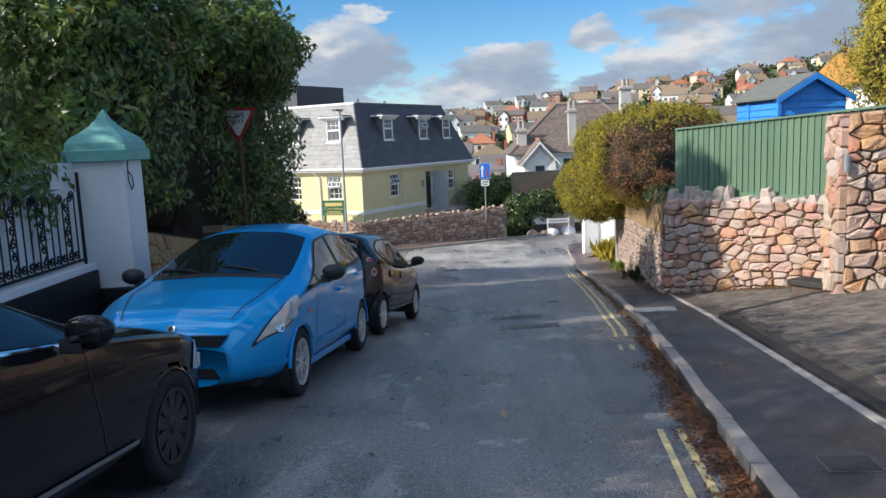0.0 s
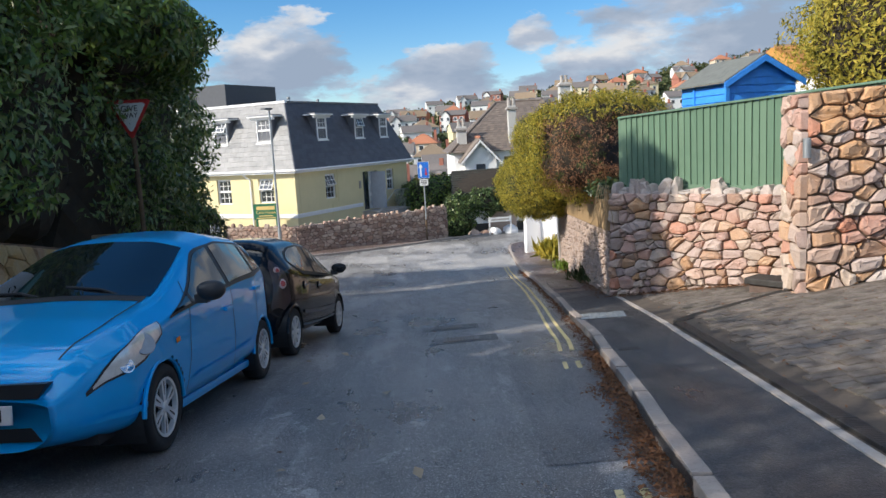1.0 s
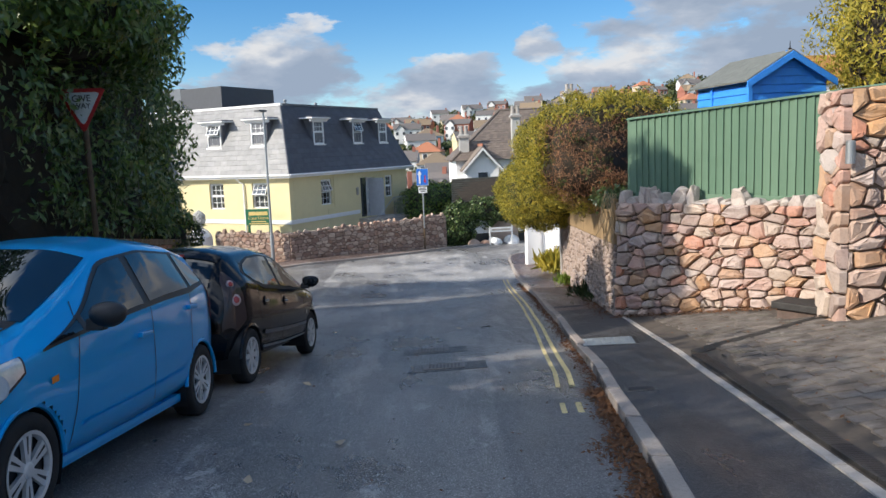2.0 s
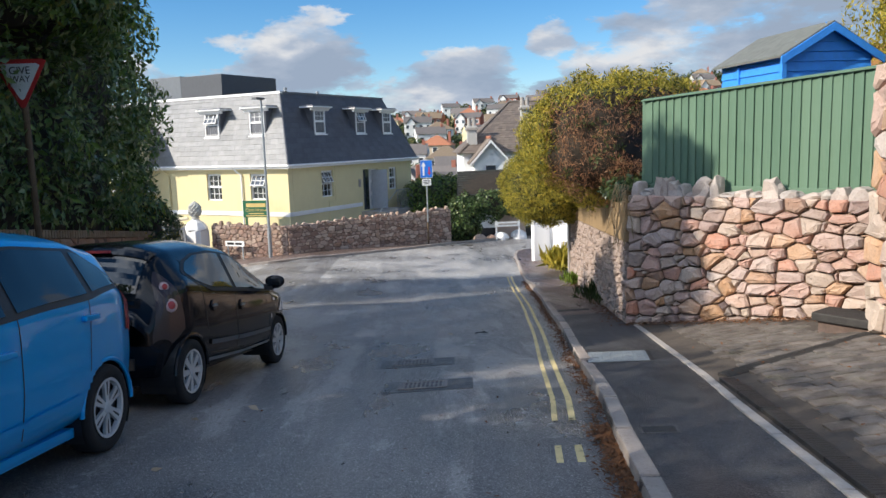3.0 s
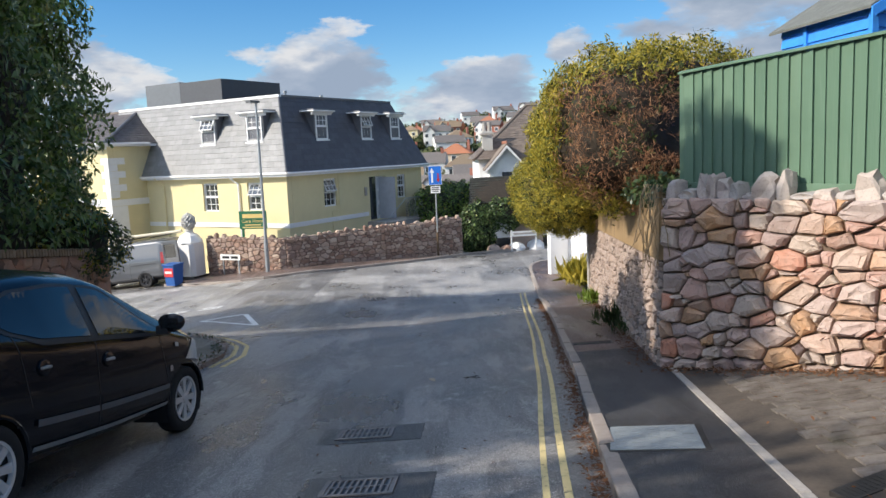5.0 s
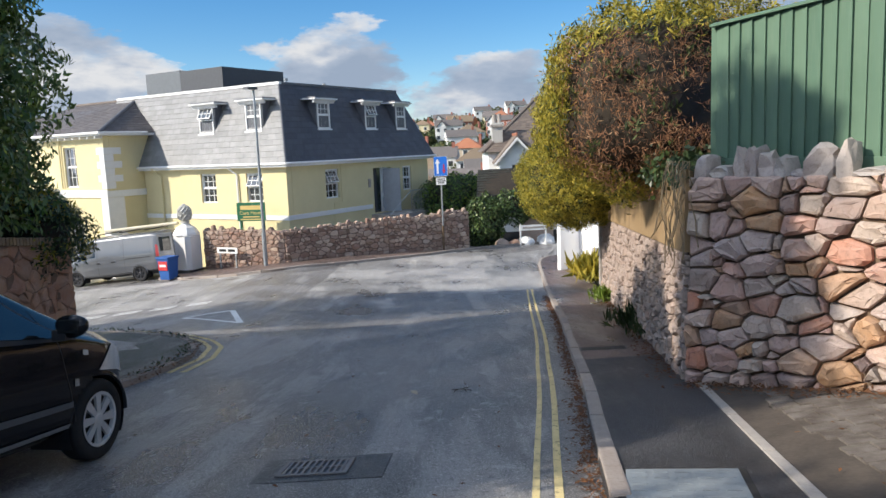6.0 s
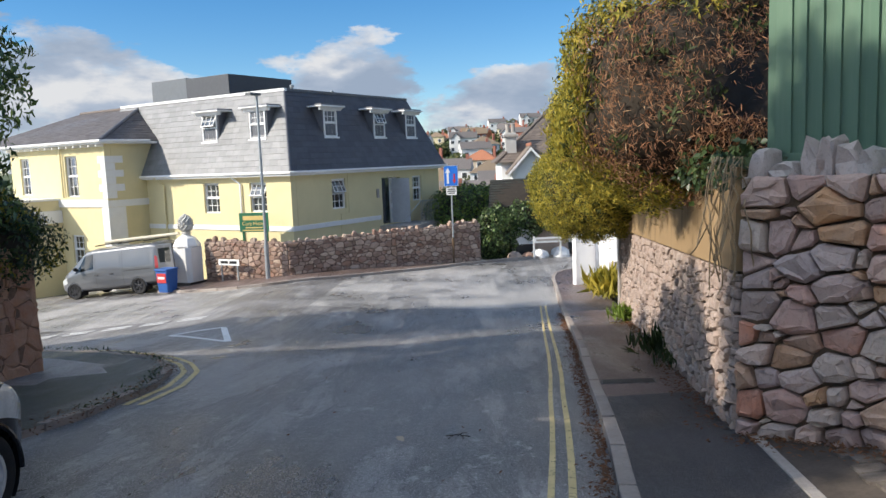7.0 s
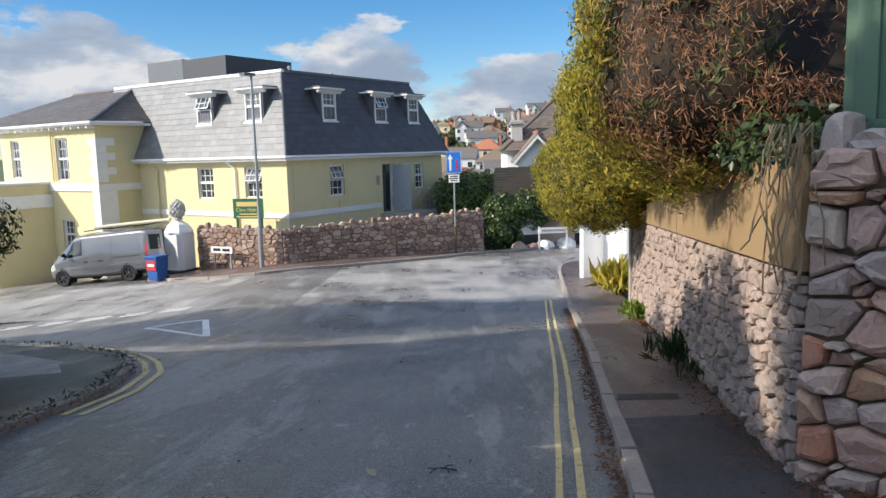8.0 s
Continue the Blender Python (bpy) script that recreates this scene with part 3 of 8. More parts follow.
def stone_mesh(poly, rng, joint, proud):
    """A roughly domed stone from an outline in x and z; it stands out to -y."""
    cx, cz = sum(p[0] for p in poly) / len(poly), sum(p[1] for p in poly) / len(poly)
    r = max(math.hypot(p[0] - cx, p[1] - cz) for p in poly)
    base = []
    for x, z in poly:
        q = math.hypot(x - cx, z - cz) + 1e-6
        k = max(0.4, 1 - joint * rng.uniform(0.6, 1.7) / q)
        base.append((cx + (x - cx) * k, cz + (z - cz) * k))
    soft = []
    for a, b in zip(base, base[1:] + base[:1]):
        ln = math.hypot(a[0] - b[0], a[1] - b[1])
        if ln < 0.02:
            soft.append(((a[0] + b[0]) / 2, (a[1] + b[1]) / 2))
        else:
            soft += [(a[0] * 0.91 + b[0] * 0.09, a[1] * 0.91 + b[1] * 0.09), (a[0] * 0.09 + b[0] * 0.91, a[1] * 0.09 + b[1] * 0.91)]
    n = len(soft)
    p = proud * rng.uniform(0.55, 1.4)
    tilt, roll = rng.uniform(-0.13, 0.13), rng.uniform(-0.13, 0.13)
    v = [(x, 0.05, z) for x, z in soft]
    v += [(x + rng.uniform(-0.008, 0.008), -p * 0.5, z + rng.uniform(-0.008, 0.008)) for x, z in soft]
    for q, deep in ((rng.uniform(0.82, 0.92), 0.95), (rng.uniform(0.42, 0.6), 1.08)):
        ox, oz = rng.uniform(-0.06, 0.06) * r, rng.uniform(-0.06, 0.06) * r
        v += [(cx + ox * (1 - q) + (x - cx) * q * rng.uniform(0.94, 1.04), -p * deep * rng.uniform(0.82, 1.16) + (x - cx) * tilt + (z - cz) * roll, cz + oz * (1 - q) + (z - cz) * q * rng.uniform(0.94, 1.04)) for x, z in soft]
    f = []
    for a in (0, n, 2 * n):
        f += [(a + i, a + (i + 1) % n, a + n + (i + 1) % n, a + n + i) for i in range(n)]
    f.append(tuple(range(3 * n, 4 * n)))
    return v, f


def rubble(owner, a, b, foot, top, size, material, seed, joint=0.02, proud=0.05, lean=0.0, name="stone", limit=300, parts=True):
    """Stones on a wall face from a to b (x, y), facing its right-hand side. foot and top: heights along it, as functions of 0..1."""
    a, b = Vector((*a, 0)), Vector((*b, 0))
    w = (b - a).length
    ang = math.atan2(b.y - a.y, b.x - a.x)
    h = max(top(s) - foot(s) for s in (0, 0.25, 0.5, 0.75, 1))
    rng = random.Random(seed)
    rest_v, rest_f, count = [], [], 0
    for poly in cells(w, h, size, seed):
        poly = [(x, foot(x / w) + z / h * (top(x / w) - foot(x / w))) for x, z in poly]
        v, f = stone_mesh(poly, rng, joint, proud)
        zc = sum(p[2] for p in v) / len(v)
        v = [(x, y + lean * (z - foot(x / w)), z) for x, y, z in v]
        m = Matrix.Translation(a) @ Matrix.Rotation(ang, 4, "Z")
        count += 1
        if parts and count <= limit:
            ob = part(name, (v, f), material, owner)
            ob.matrix_local = owner.matrix_world.inverted() @ m if owner.matrix_world != Matrix() else m
        else:
            o = len(rest_v)
            rest_v += [tuple(m @ Vector(p)) for p in v]
            rest_f += [tuple(i + o for i in g) for g in f]
    if rest_v:
        tagged(part("small_stones", (rest_v, rest_f), material, owner), kind="stuff")


def backing(owner, a, b, foot, top, thick, material, lean=0.0, name="mortar_core"):
    """The mortar body of a wall, behind its stones."""
    a, b = Vector((*a, 0)), Vector((*b, 0))
    d = (b - a).normalized()
    n = Vector((-d.y, d.x, 0))
    verts, faces, k = [], [], 8
    for i in range(k + 1):
        s = i / k
        p = a + (b - a) * s
        f, t = foot(s) - 0.25, top(s)
        for q, z in ((p, f), (p + n * lean * (t - f), t), (p + n * thick, t), (p + n * thick, f)):
            verts.append((q.x, q.y, z))
    for i in range(k):
        for j in range(4):
            faces.append((4 * i + j, 4 * i + 4 + j, 4 * i + 4 + (j + 1) % 4, 4 * i + (j + 1) % 4))
    faces += [(0, 1, 2, 3), (4 * k + 3, 4 * k + 2, 4 * k + 1, 4 * k)]
    return part(name, (verts, faces), material, owner)


def coping_stones(owner, a, b, top, size, material, seed, back=0.12, tall=0.22):
    """Upright cock-and-hen stones along a wall's top."""
    rng = random.Random(seed)
    a, b = Vector(a), Vector(b)
    w = (b - a).length
    d = (b - a) / w
    n = Vector((-d.y, d.x))
    s = 0.04
    while s < w - 0.05:
        wd = size * rng.uniform(0.55, 1.25)
        h = tall * rng.uniform(0.55, 1.3) if rng.random() < 0.55 else tall * rng.uniform(0.2, 0.45)
        p = a + d * (s + wd / 2) + n * back
        bm = bmesh.new()
        bmesh.ops.create_icosphere(bm, subdivisions=2, radius=0.5)
        ph = rng.uniform(0, 50)
        for v in bm.verts:
            c = v.co
            k = 1 + 0.45 * noise.noise(Vector((c.x * 2.6 + ph, c.y * 2.6, c.z * 2.6)))
            c.x, c.y, c.z = (math.copysign(min(abs(q) * 1.55, 0.5), q) * (1 if i != 1 else k) for i, q in enumerate(c))
            c.x *= k
            if c.z > 0:
                c.x *= 1 - 0.45 * c.z * 2 * rng.uniform(0.6, 1.0)
            c.z = c.z * k
        ob = part("coping_stone", bm, material, owner)
        ob.matrix_local = Matrix.Translation((p.x, p.y, top(s / w) + h * 0.36)) @ Matrix.Rotation(math.atan2(d.y, d.x) + rng.uniform(-0.2, 0.2), 4, "Z") @ Matrix.Rotation(rng.uniform(-0.22, 0.22), 4, "Y") @ Matrix.Diagonal((wd * 0.92, 0.19, h * 1.15, 1))
        s += wd


# ---- care home, in its own frame: x along the front to the corner, y along the side ----
CARE = Matrix.Translation((-5.0, 37.77, 0)) @ Matrix.Rotation(math.atan2(-0.51, 0.86), 4, "Z")
EAVE, TOP, INSET, SIDE, FRONT = 0.36, 3.68, 1.3, 10.7, -8.9
home = thing("care_home", CARE, "cream rendered care home with a slate mansard roof and dormers", "house")


def pane_window(parent, m, w, h, open_top=False, bars=2, name="window", deep=0.10):
    """A white sash window, in x and z from its lower left, facing -y: frame, bars, glass, sill and a net curtain."""
    fr = bmesh.new()
    for lo, hi in (((0, -0.02, 0), (0.06, deep, h)), ((w - 0.06, -0.02, 0), (w, deep, h)), ((0.06, -0.02, 0), (w - 0.06, deep, 0.06)), ((0.06, -0.02, h - 0.06), (w - 0.06, deep, h)), ((0.06, -0.01, h * 0.5 - 0.03), (w - 0.06, deep, h * 0.5 + 0.03))):
        add_box(fr, lo, hi)
    win = part(name, fr, M_TRIM, parent)
    win.matrix_local = m
    part("sill", box((-0.06, -0.08, -0.07), (w + 0.06, 0.03, -0.002), 0.008), M_TRIM, win)
    part("pane", box((0.06, 0.05, 0.06), (w - 0.06, 0.06, h * 0.5 - 0.03)), M_GLASS, win)
    part("curtain", box((0.07, 0.075, 0.06), (w * 0.36, 0.08, h - 0.06)), M_CURTAIN, win)
    cols = max(2, round(w / 0.3))
    for i in range(1, cols):
        part("glazing_bar", box((w * i / cols - 0.012, 0.03, 0.06), (w * i / cols + 0.012, 0.05, h * 0.5 - 0.03)), M_TRIM, win)
    part("glazing_bar", box((0.06, 0.032, h * 0.25 - 0.012), (w - 0.06, 0.05, h * 0.25 + 0.012)), M_TRIM, win)
    sash = part("sash", box((0.06, 0.045, h * 0.5 + 0.03), (w - 0.06, 0.06, h - 0.06)), M_GLASS, win)
    z0, z1 = h * 0.5 + 0.03, h - 0.06
    bars_bm = bmesh.new()
    for i in range(1, cols):
        add_box(bars_bm, (w * i / cols - 0.012, 0.025, z0), (w * i / cols + 0.012, 0.044, z1))
    add_box(bars_bm, (0.06, 0.025, (z0 + z1) / 2 - 0.012), (w - 0.06, 0.043, (z0 + z1) / 2 + 0.012))
    for lo, hi in (((0.06, 0.02, z0), (w - 0.06, 0.065, z0 + 0.04)), ((0.06, 0.02, z1 - 0.03), (w - 0.06, 0.065, z1)), ((0.06, 0.021, z0 + 0.04), (0.09, 0.064, z1 - 0.03)), ((w - 0.09, 0.021, z0 + 0.04), (w - 0.06, 0.064, z1 - 0.03))):
        add_box(bars_bm, lo, hi)
    bars_ob = part("sash_frame", bars_bm, M_TRIM, win)
    if open_top:
        tilt = Matrix.Translation((0, 0, z1)) @ Matrix.Rotation(radians(-24), 4, "X") @ Matrix.Translation((0, 0, -z1))
        sash.matrix_local = bars_ob.matrix_local = tilt
    return win


SIDE_FACE = Matrix.Rotation(radians(90), 4, "Z")     # from the front's frame to the side's: runs along +y, faces +x


def on_side(y, z):
    return Matrix.Translation((0, y, z)) @ SIDE_FACE


def wall_with_holes(w, z0, z1, holes, thick, m):
    """A wall panel in x and z facing -y, with rectangular openings (x0, z0, x1, z1) right through it."""
    xs = sorted({0.0, w, *(v for h in holes for v in (h[0], h[2]))})
    zs = sorted({z0, z1, *(v for h in holes for v in (h[1], h[3]))})
    bm = bmesh.new()
    for xa, xb in zip(xs, xs[1:]):
        for za, zb in zip(zs, zs[1:]):
            cx, cz = (xa + xb) / 2, (za + zb) / 2
            if any(h[0] < cx < h[2] and h[1] < cz < h[3] for h in holes):
                continue
            add_box(bm, (xa, 0, za), (xb, thick, zb))
    bmesh.ops.remove_doubles(bm, verts=bm.verts, dist=1e-4)
    inner = [f for f in bm.faces if sum(1 for g in bm.faces if g is not f and (g.calc_center_median() - f.calc_center_median()).length < 1e-4)]
    bmesh.ops.delete(bm, geom=inner, context="FACES")
    bmesh.ops.transform(bm, matrix=m, verts=bm.verts)
    return bm


ZB = -4.6
front_holes = [(6.61, -1.24, 7.55, -0.04), (3.83, -1.30, 4.78, -0.03)]
side_holes = [(2.43, -1.30, 3.31, -0.03), (5.88, -2.25, 7.35, -0.12), (8.35, -1.32, 9.12, -0.11)]
part("front_wall", wall_with_holes(-FRONT, ZB, EAVE, front_holes, 0.3, Matrix.Translation((FRONT, 0, 0))), M_CREAM, home)
part("side_wall", wall_with_holes(SIDE - 0.31, ZB, EAVE, [(a - 0.31, b, c - 0.31, d) for a, b, c, d in side_holes], 0.3, Matrix.Translation((0, 0.31, 0)) @ SIDE_FACE), M_CREAM, home)
part("back_wall", box((FRONT, SIDE - 0.3, ZB), (-0.31, SIDE, EAVE)), M_CREAM, home)
# solid black box: the shade of the rooms as plain colour
part("inner_dark", box((FRONT + 0.2, 0.7, ZB), (-0.7, SIDE - 0.5, EAVE - 0.05)), M_BLACK, home, "black box standing for the unlit rooms behind the windows")
for x0, z0, x1, z1 in front_holes:
    pane_window(home, Matrix.Translation((FRONT + x0, 0.1, z0)), x1 - x0, z1 - z0, x0 > 6)
for x0, z0, x1, z1 in (side_holes[0], side_holes[2]):
    pane_window(home, Matrix.Translation((-0.1, 0, 0)) @ on_side(x0, z0), x1 - x0, z1 - z0, x0 < 4)
# white plinth band round the foot
part("band", box((FRONT, -0.04, -2.0), (0.04, -0.002, -1.80), 0.01), M_TRIM, home)
part("band", box((0.002, 0.0, -2.0), (0.04, 5.7, -1.80), 0.01), M_TRIM, home)
# the side door, set back, with steps and railings
door = part("door", box((-0.25, 6.72, -2.25), (-0.19, 7.33, -0.14), 0.01), M_TRIM, home, "white panelled side door")
for z in (-2.05, -1.35, -0.72):
    part("panel", box((-0.19, 6.80, z), (-0.175, 7.25, z + 0.5), 0.006), plain("grey_white_paint", (0.55, 0.57, 0.60), 0.5), door)
# dark glass pane standing for the shade in the open doorway
part("side_light", box((-0.26, 5.9, -2.25), (-0.22, 6.7, -0.14)), M_GLASS, home)
leaf = part("open_leaf", box((0.0, 0.0, 0.0), (0.05, 0.85, 2.05), 0.008), plain("grey_door_paint", (0.33, 0.36, 0.40), 0.5), home, "grey door leaf standing open")
leaf.matrix_local = Matrix.Translation((-0.02, 6.70, -2.22)) @ Matrix.Rotation(radians(-72), 4, "Z")
steps_ob = part("door_steps", box((0.0, 5.6, -4.4), (1.5, 8.4, -2.28), 0.02), M_CONCRETE, home)
rail = bmesh.new()
for k in range(13):
    y = 6.9 + 1.5 * k / 12
    part("rail_bar", tube([(1.42, y, -2.3), (1.42, y, -1.25)], 0.012, 6), M_GALV, home)
add_tube(rail, [(1.42, 6.9, -1.24), (1.42, 8.4, -1.24)], 0.02, 6)
part("bottom_rail", tube([(1.42, 6.9, -2.2), (1.42, 8.4, -2.2)], 0.015, 6), M_GALV, home)
part("rail", rail, M_GALV, home, "grey steel railing round the door steps")
part("handrail", tube([(1.42, 6.9, -1.24), (1.42, 5.4, -2.1), (1.42, 4.0, -2.9)], 0.02, 6), M_GALV, home)
part("wall_box", box((0.0, 5.45, -1.0), (0.06, 5.6, -0.6), 0.005), M_CONCRETE, home)
part("cable_pipe", tube([(0.025, 3.45, EAVE - 0.2), (0.025, 3.45, -1.5), (0.025, 2.9, -1.52), (0.025, 2.9, -2.6)], 0.014, 6), M_CREAM, home)

# mansard: front, side, far end and back slopes as rows of slates
E2 = 0.28


def slope_slates(p0, p1, q0, q1, row, wide, thick, rng):
    """Slates on a sloping quad from its eave p0-p1 up to q0-q1."""
    p0, p1, q0, q1 = map(Vector, (p0, p1, q0, q1))
    up = ((q0 + q1) - (p0 + p1)) / 2
    n = (p1 - p0).cross(up).normalized()
    rows = max(1, round(up.length / row))
    verts, faces = [], []
    for j in range(rows):
        a0, a1 = p0.lerp(q0, j / rows), p1.lerp(q1, j / rows)
        b0, b1 = p0.lerp(q0, min(1, (j + 1.12) / rows)), p1.lerp(q1, min(1, (j + 1.12) / rows))
        L = (a1 - a0).length
        cols = max(1, round(L / wide))
        sh = 0.5 if j % 2 else 0.0
        for i in range(-1, cols + 1):
            s0, s1 = max(0, (i + sh) / cols), min(1, (i + 1 + sh) / cols)
            if s1 - s0 < 0.1 / cols:
                continue
            g = 0.004 / L
            lift = thick * rng.uniform(0.7, 1.4)
            c = [a0.lerp(a1, s0 + g) + n * lift, a0.lerp(a1, s1 - g) + n * lift, b0.lerp(b1, s1 - g) + n * 0.002, b0.lerp(b1, s0 + g) + n * 0.002, a0.lerp(a1, s0 + g), a0.lerp(a1, s1 - g)]
            o = len(verts)
            verts += c
            faces += [(o, o + 1, o + 2, o + 3), (o + 4, o + 5, o + 1, o)]
    return verts, faces


def roof_core(corners_low, corners_high, name, material, parent):
    n = len(corners_low)
    v = list(corners_low) + list(corners_high)
    f = [(i, (i + 1) % n, n + (i + 1) % n, n + i) for i in range(n)] + [tuple(range(n))[::-1], tuple(range(n, 2 * n))]
    return part(name, (v, f), material, parent)


lowc = [(FRONT - 3.2, -E2, EAVE), (E2, -E2, EAVE), (E2, SIDE + E2, EAVE), (FRONT - 3.2, SIDE + E2, EAVE)]
highc = [(FRONT - 3.2, INSET, TOP), (-INSET, INSET, TOP), (-INSET, SIDE - INSET * 0.6, TOP), (FRONT - 3.2, SIDE - INSET, TOP)]
roof = roof_core(lowc, highc, "mansard_roof", M_LEAD, home)
rng = random.Random(5)
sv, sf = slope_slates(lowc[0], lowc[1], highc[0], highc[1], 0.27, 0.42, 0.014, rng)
pieces = [(sv[6 * k:6 * k + 6], [(0, 1, 2, 3), (4, 5, 1, 0)]) for k in range(len(sv) // 6)]
pieces.sort(key=lambda p: -p[0][0][0])
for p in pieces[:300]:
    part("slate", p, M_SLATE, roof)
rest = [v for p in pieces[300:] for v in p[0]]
tagged(part("slate_field", (rest, [tuple(i + 6 * k for i in f) for k in range(len(rest) // 6) for f in ((0, 1, 2, 3), (4, 5, 1, 0))]), M_SLATE, roof, "grey weathered slates, coloured pale for the sunlit slope"), kind="stuff")

# same slate, its colour darkened for the slopes turned from the sun
part("slate_field", slope_slates(lowc[1], lowc[2], highc[1], highc[2], 0.27, 0.42, 0.010, rng), M_SLATE_SHADED, roof, "blue-grey slates, coloured dark for the shaded slope")["kind"] = "stuff"
part("end_slates", slope_slates(lowc[2], lowc[3], highc[2], highc[3], 0.4, 0.6, 0.014, rng), M_SLATE_SHADED, roof)
part("hip_flashing", tube([lowc[1], highc[1]], 0.045, 6), M_LEAD, roof)
part("roof_kerb", box((FRONT - 3.2, INSET - 0.06, TOP - 0.05), (-INSET + 0.06, INSET + 0.10, TOP + 0.07)), M_TRIM, roof, "pale metal edge of the flat roof")
part("roof_kerb", box((-INSET - 0.12, INSET + 0.11, TOP - 0.05), (-INSET + 0.06, SIDE - INSET * 0.6, TOP + 0.06)), M_LEAD, roof)
for x, y in ((-1.9, 2.4), (-2.6, 5.8)):
    part("vent_pipe", lathe([(0.06, TOP), (0.06, TOP + 0.2), (0.09, TOP + 0.22), (0.09, TOP + 0.3), (0.02, TOP + 0.33)], 10, Matrix.Translation((x, y, 0))), M_GALV, roof)
# fascia, gutter, downpipe
part("fascia", box((FRONT - 0.2, -E2 - 0.02, EAVE - 0.17), (E2 + 0.02, -E2 + 0.02, EAVE + 0.01)), M_TRIM, home)
part("fascia", box((E2 - 0.02, -E2 + 0.021, EAVE - 0.17), (E2 + 0.02, SIDE + E2, EAVE + 0.01)), M_TRIM, home)
part("soffit", box((FRONT, -E2 + 0.02, EAVE - 0.16), (E2 - 0.02, -0.005, EAVE - 0.13)), M_TRIM, home)
part("soffit", box((0.005, 0.0, EAVE - 0.16), (E2 - 0.02, SIDE, EAVE - 0.13)), M_TRIM, home)
part("gutter", tube([(FRONT, -E2 - 0.07, EAVE - 0.04), (E2 + 0.07, -E2 - 0.07, EAVE - 0.04)], 0.055, 8), M_TRIM, home)
part("gutter", tube([(E2 + 0.07, -E2 - 0.07, EAVE - 0.04), (E2 + 0.07, SIDE + E2, EAVE - 0.04)], 0.055, 8), M_TRIM, home)
for x in (-2.75, -7.6):
    part("downpipe", tube([(x - 0.3, -E2 - 0.07, EAVE - 0.06), (x - 0.2, -0.15, EAVE - 0.3), (x, -0.07, EAVE - 0.45), (x, -0.07, -3.2)], 0.04, 8), M_TRIM if x > -4 else M_CREAM, home)


def dormer(m, w, open_top):
    """A window dormer that faces -y, its sill at the origin's height: cheeks, moulded hood, sash window."""
    dm = part("dormer", box((-w / 2 - 0.07, 0.0, -0.05), (w / 2 + 0.07, 1.6, 1.22)), M_LEAD, home, "lead-clad dormer with a white moulded hood")
    dm.matrix_local = m
    part("hood", box((-w / 2 - 0.36, -0.26, 1.24), (w / 2 + 0.36, 1.3, 1.30), 0.012), M_TRIM, dm)
    part("hood_moulding", prism([(-0.20, 1.235), (-0.002, 1.235), (-0.002, 1.10), (-0.08, 1.10), (-0.12, 1.17)], -w / 2 - 0.28, w / 2 + 0.28, "x"), M_TRIM, dm)
    part("hood_top", box((-w / 2 - 0.30, -0.20, 1.302), (w / 2 + 0.30, 1.3, 1.36), 0.02), M_LEAD, dm)
    pane_window(dm, Matrix.Translation((-w / 2, -0.03, 0.0)), w, 1.16, open_top, 2, "window", 0.028)
    return dm


for x, op in ((-2.0, False), (-4.86, True)):
    dormer(Matrix.Translation((x, 0.42, 1.72)), 0.9, op)
for y, op in ((3.0, False), (6.42, True), (8.95, False)):
    dormer(Matrix.Translation((-0.42, y, 1.74)) @ SIDE_FACE, 0.82, op)

# lift housing on the flat roof
part("lift_housing", box((-14.6, 5.0, TOP - 0.1), (-11.8, 9.5, 5.35), 0.02), plain("grey_cladding", (0.13, 0.145, 0.16), 0.6), home, "grey clad plant box on the flat roof")
# the same housing's side, its shade put into a darker cladding colour
part("housing_side", box((-11.795, 5.0, TOP - 0.1), (-8.6, 9.5, 5.28), 0.02), plain("shaded_cladding", (0.06, 0.065, 0.075), 0.6), home)

# the older hipped wing in front, with quoins and string course
OX, OY = -8.85, -2.0
wing = thing("old_wing", CARE, "older cream rendered house with white quoins and a hipped slate roof", "house", kind="")
old_holes = [(0.8, -0.35, 1.6, 1.38), (4.5, -0.45, 5.42, 1.38), (4.55, -3.5, 5.45, -2.17)]
OW = 7.5
part("front_wall", wall_with_holes(OW, ZB, 1.95, old_holes, 0.3, Matrix.Translation((OX - OW, OY, 0))), M_CREAM, wing)
part("right_wall", box((OX - 0.3, OY + 0.31, ZB), (OX, 1.5, 1.95)), M_CREAM, wing)
# black filling here too, in place of shaded rooms
part("inner_dark", box((OX - OW + 0.2, OY + 0.6, ZB), (OX - 0.6, 1.2, 1.9)), M_BLACK, wing, "black box standing for the unlit rooms behind the windows")
for x0, z0, x1, z1 in old_holes:
    pane_window(wing, Matrix.Translation((OX - OW + x0, OY + 0.1, z0)), x1 - x0, z1 - z0)
k = 0
z = 1.3
while z > -0.5:
    long_q = k % 2 == 0
    part("quoin", box((OX - (0.5 if long_q else 0.28), OY - 0.03, z - 0.3), (OX + 0.03, OY - 0.002, z), 0.006), M_TRIM, wing)
    part("quoin", box((OX + 0.002, OY - 0.002, z - 0.3), (OX + 0.03, OY + (0.85 if long_q else 0.45), z), 0.006), M_TRIM, wing)
    z -= 0.306
    k += 1
part("pilaster", box((OX - 0.42, OY - 0.05, ZB), (OX + 0.05, OY - 0.002, -0.92), 0.01), M_TRIM, wing)
part("pilaster", box((OX + 0.002, OY - 0.002, ZB), (OX + 0.05, OY + 0.8, -0.92), 0.01), M_TRIM, wing)
part("string_course", box((OX - OW, OY - 0.06, -0.91), (OX + 0.06, OY - 0.002, -0.58), 0.01), M_TRIM, wing)
part("string_course", box((OX + 0.002, OY - 0.002, -0.91), (OX + 0.06, 1.5, -0.62), 0.01), M_TRIM, wing)
OE = 0.4
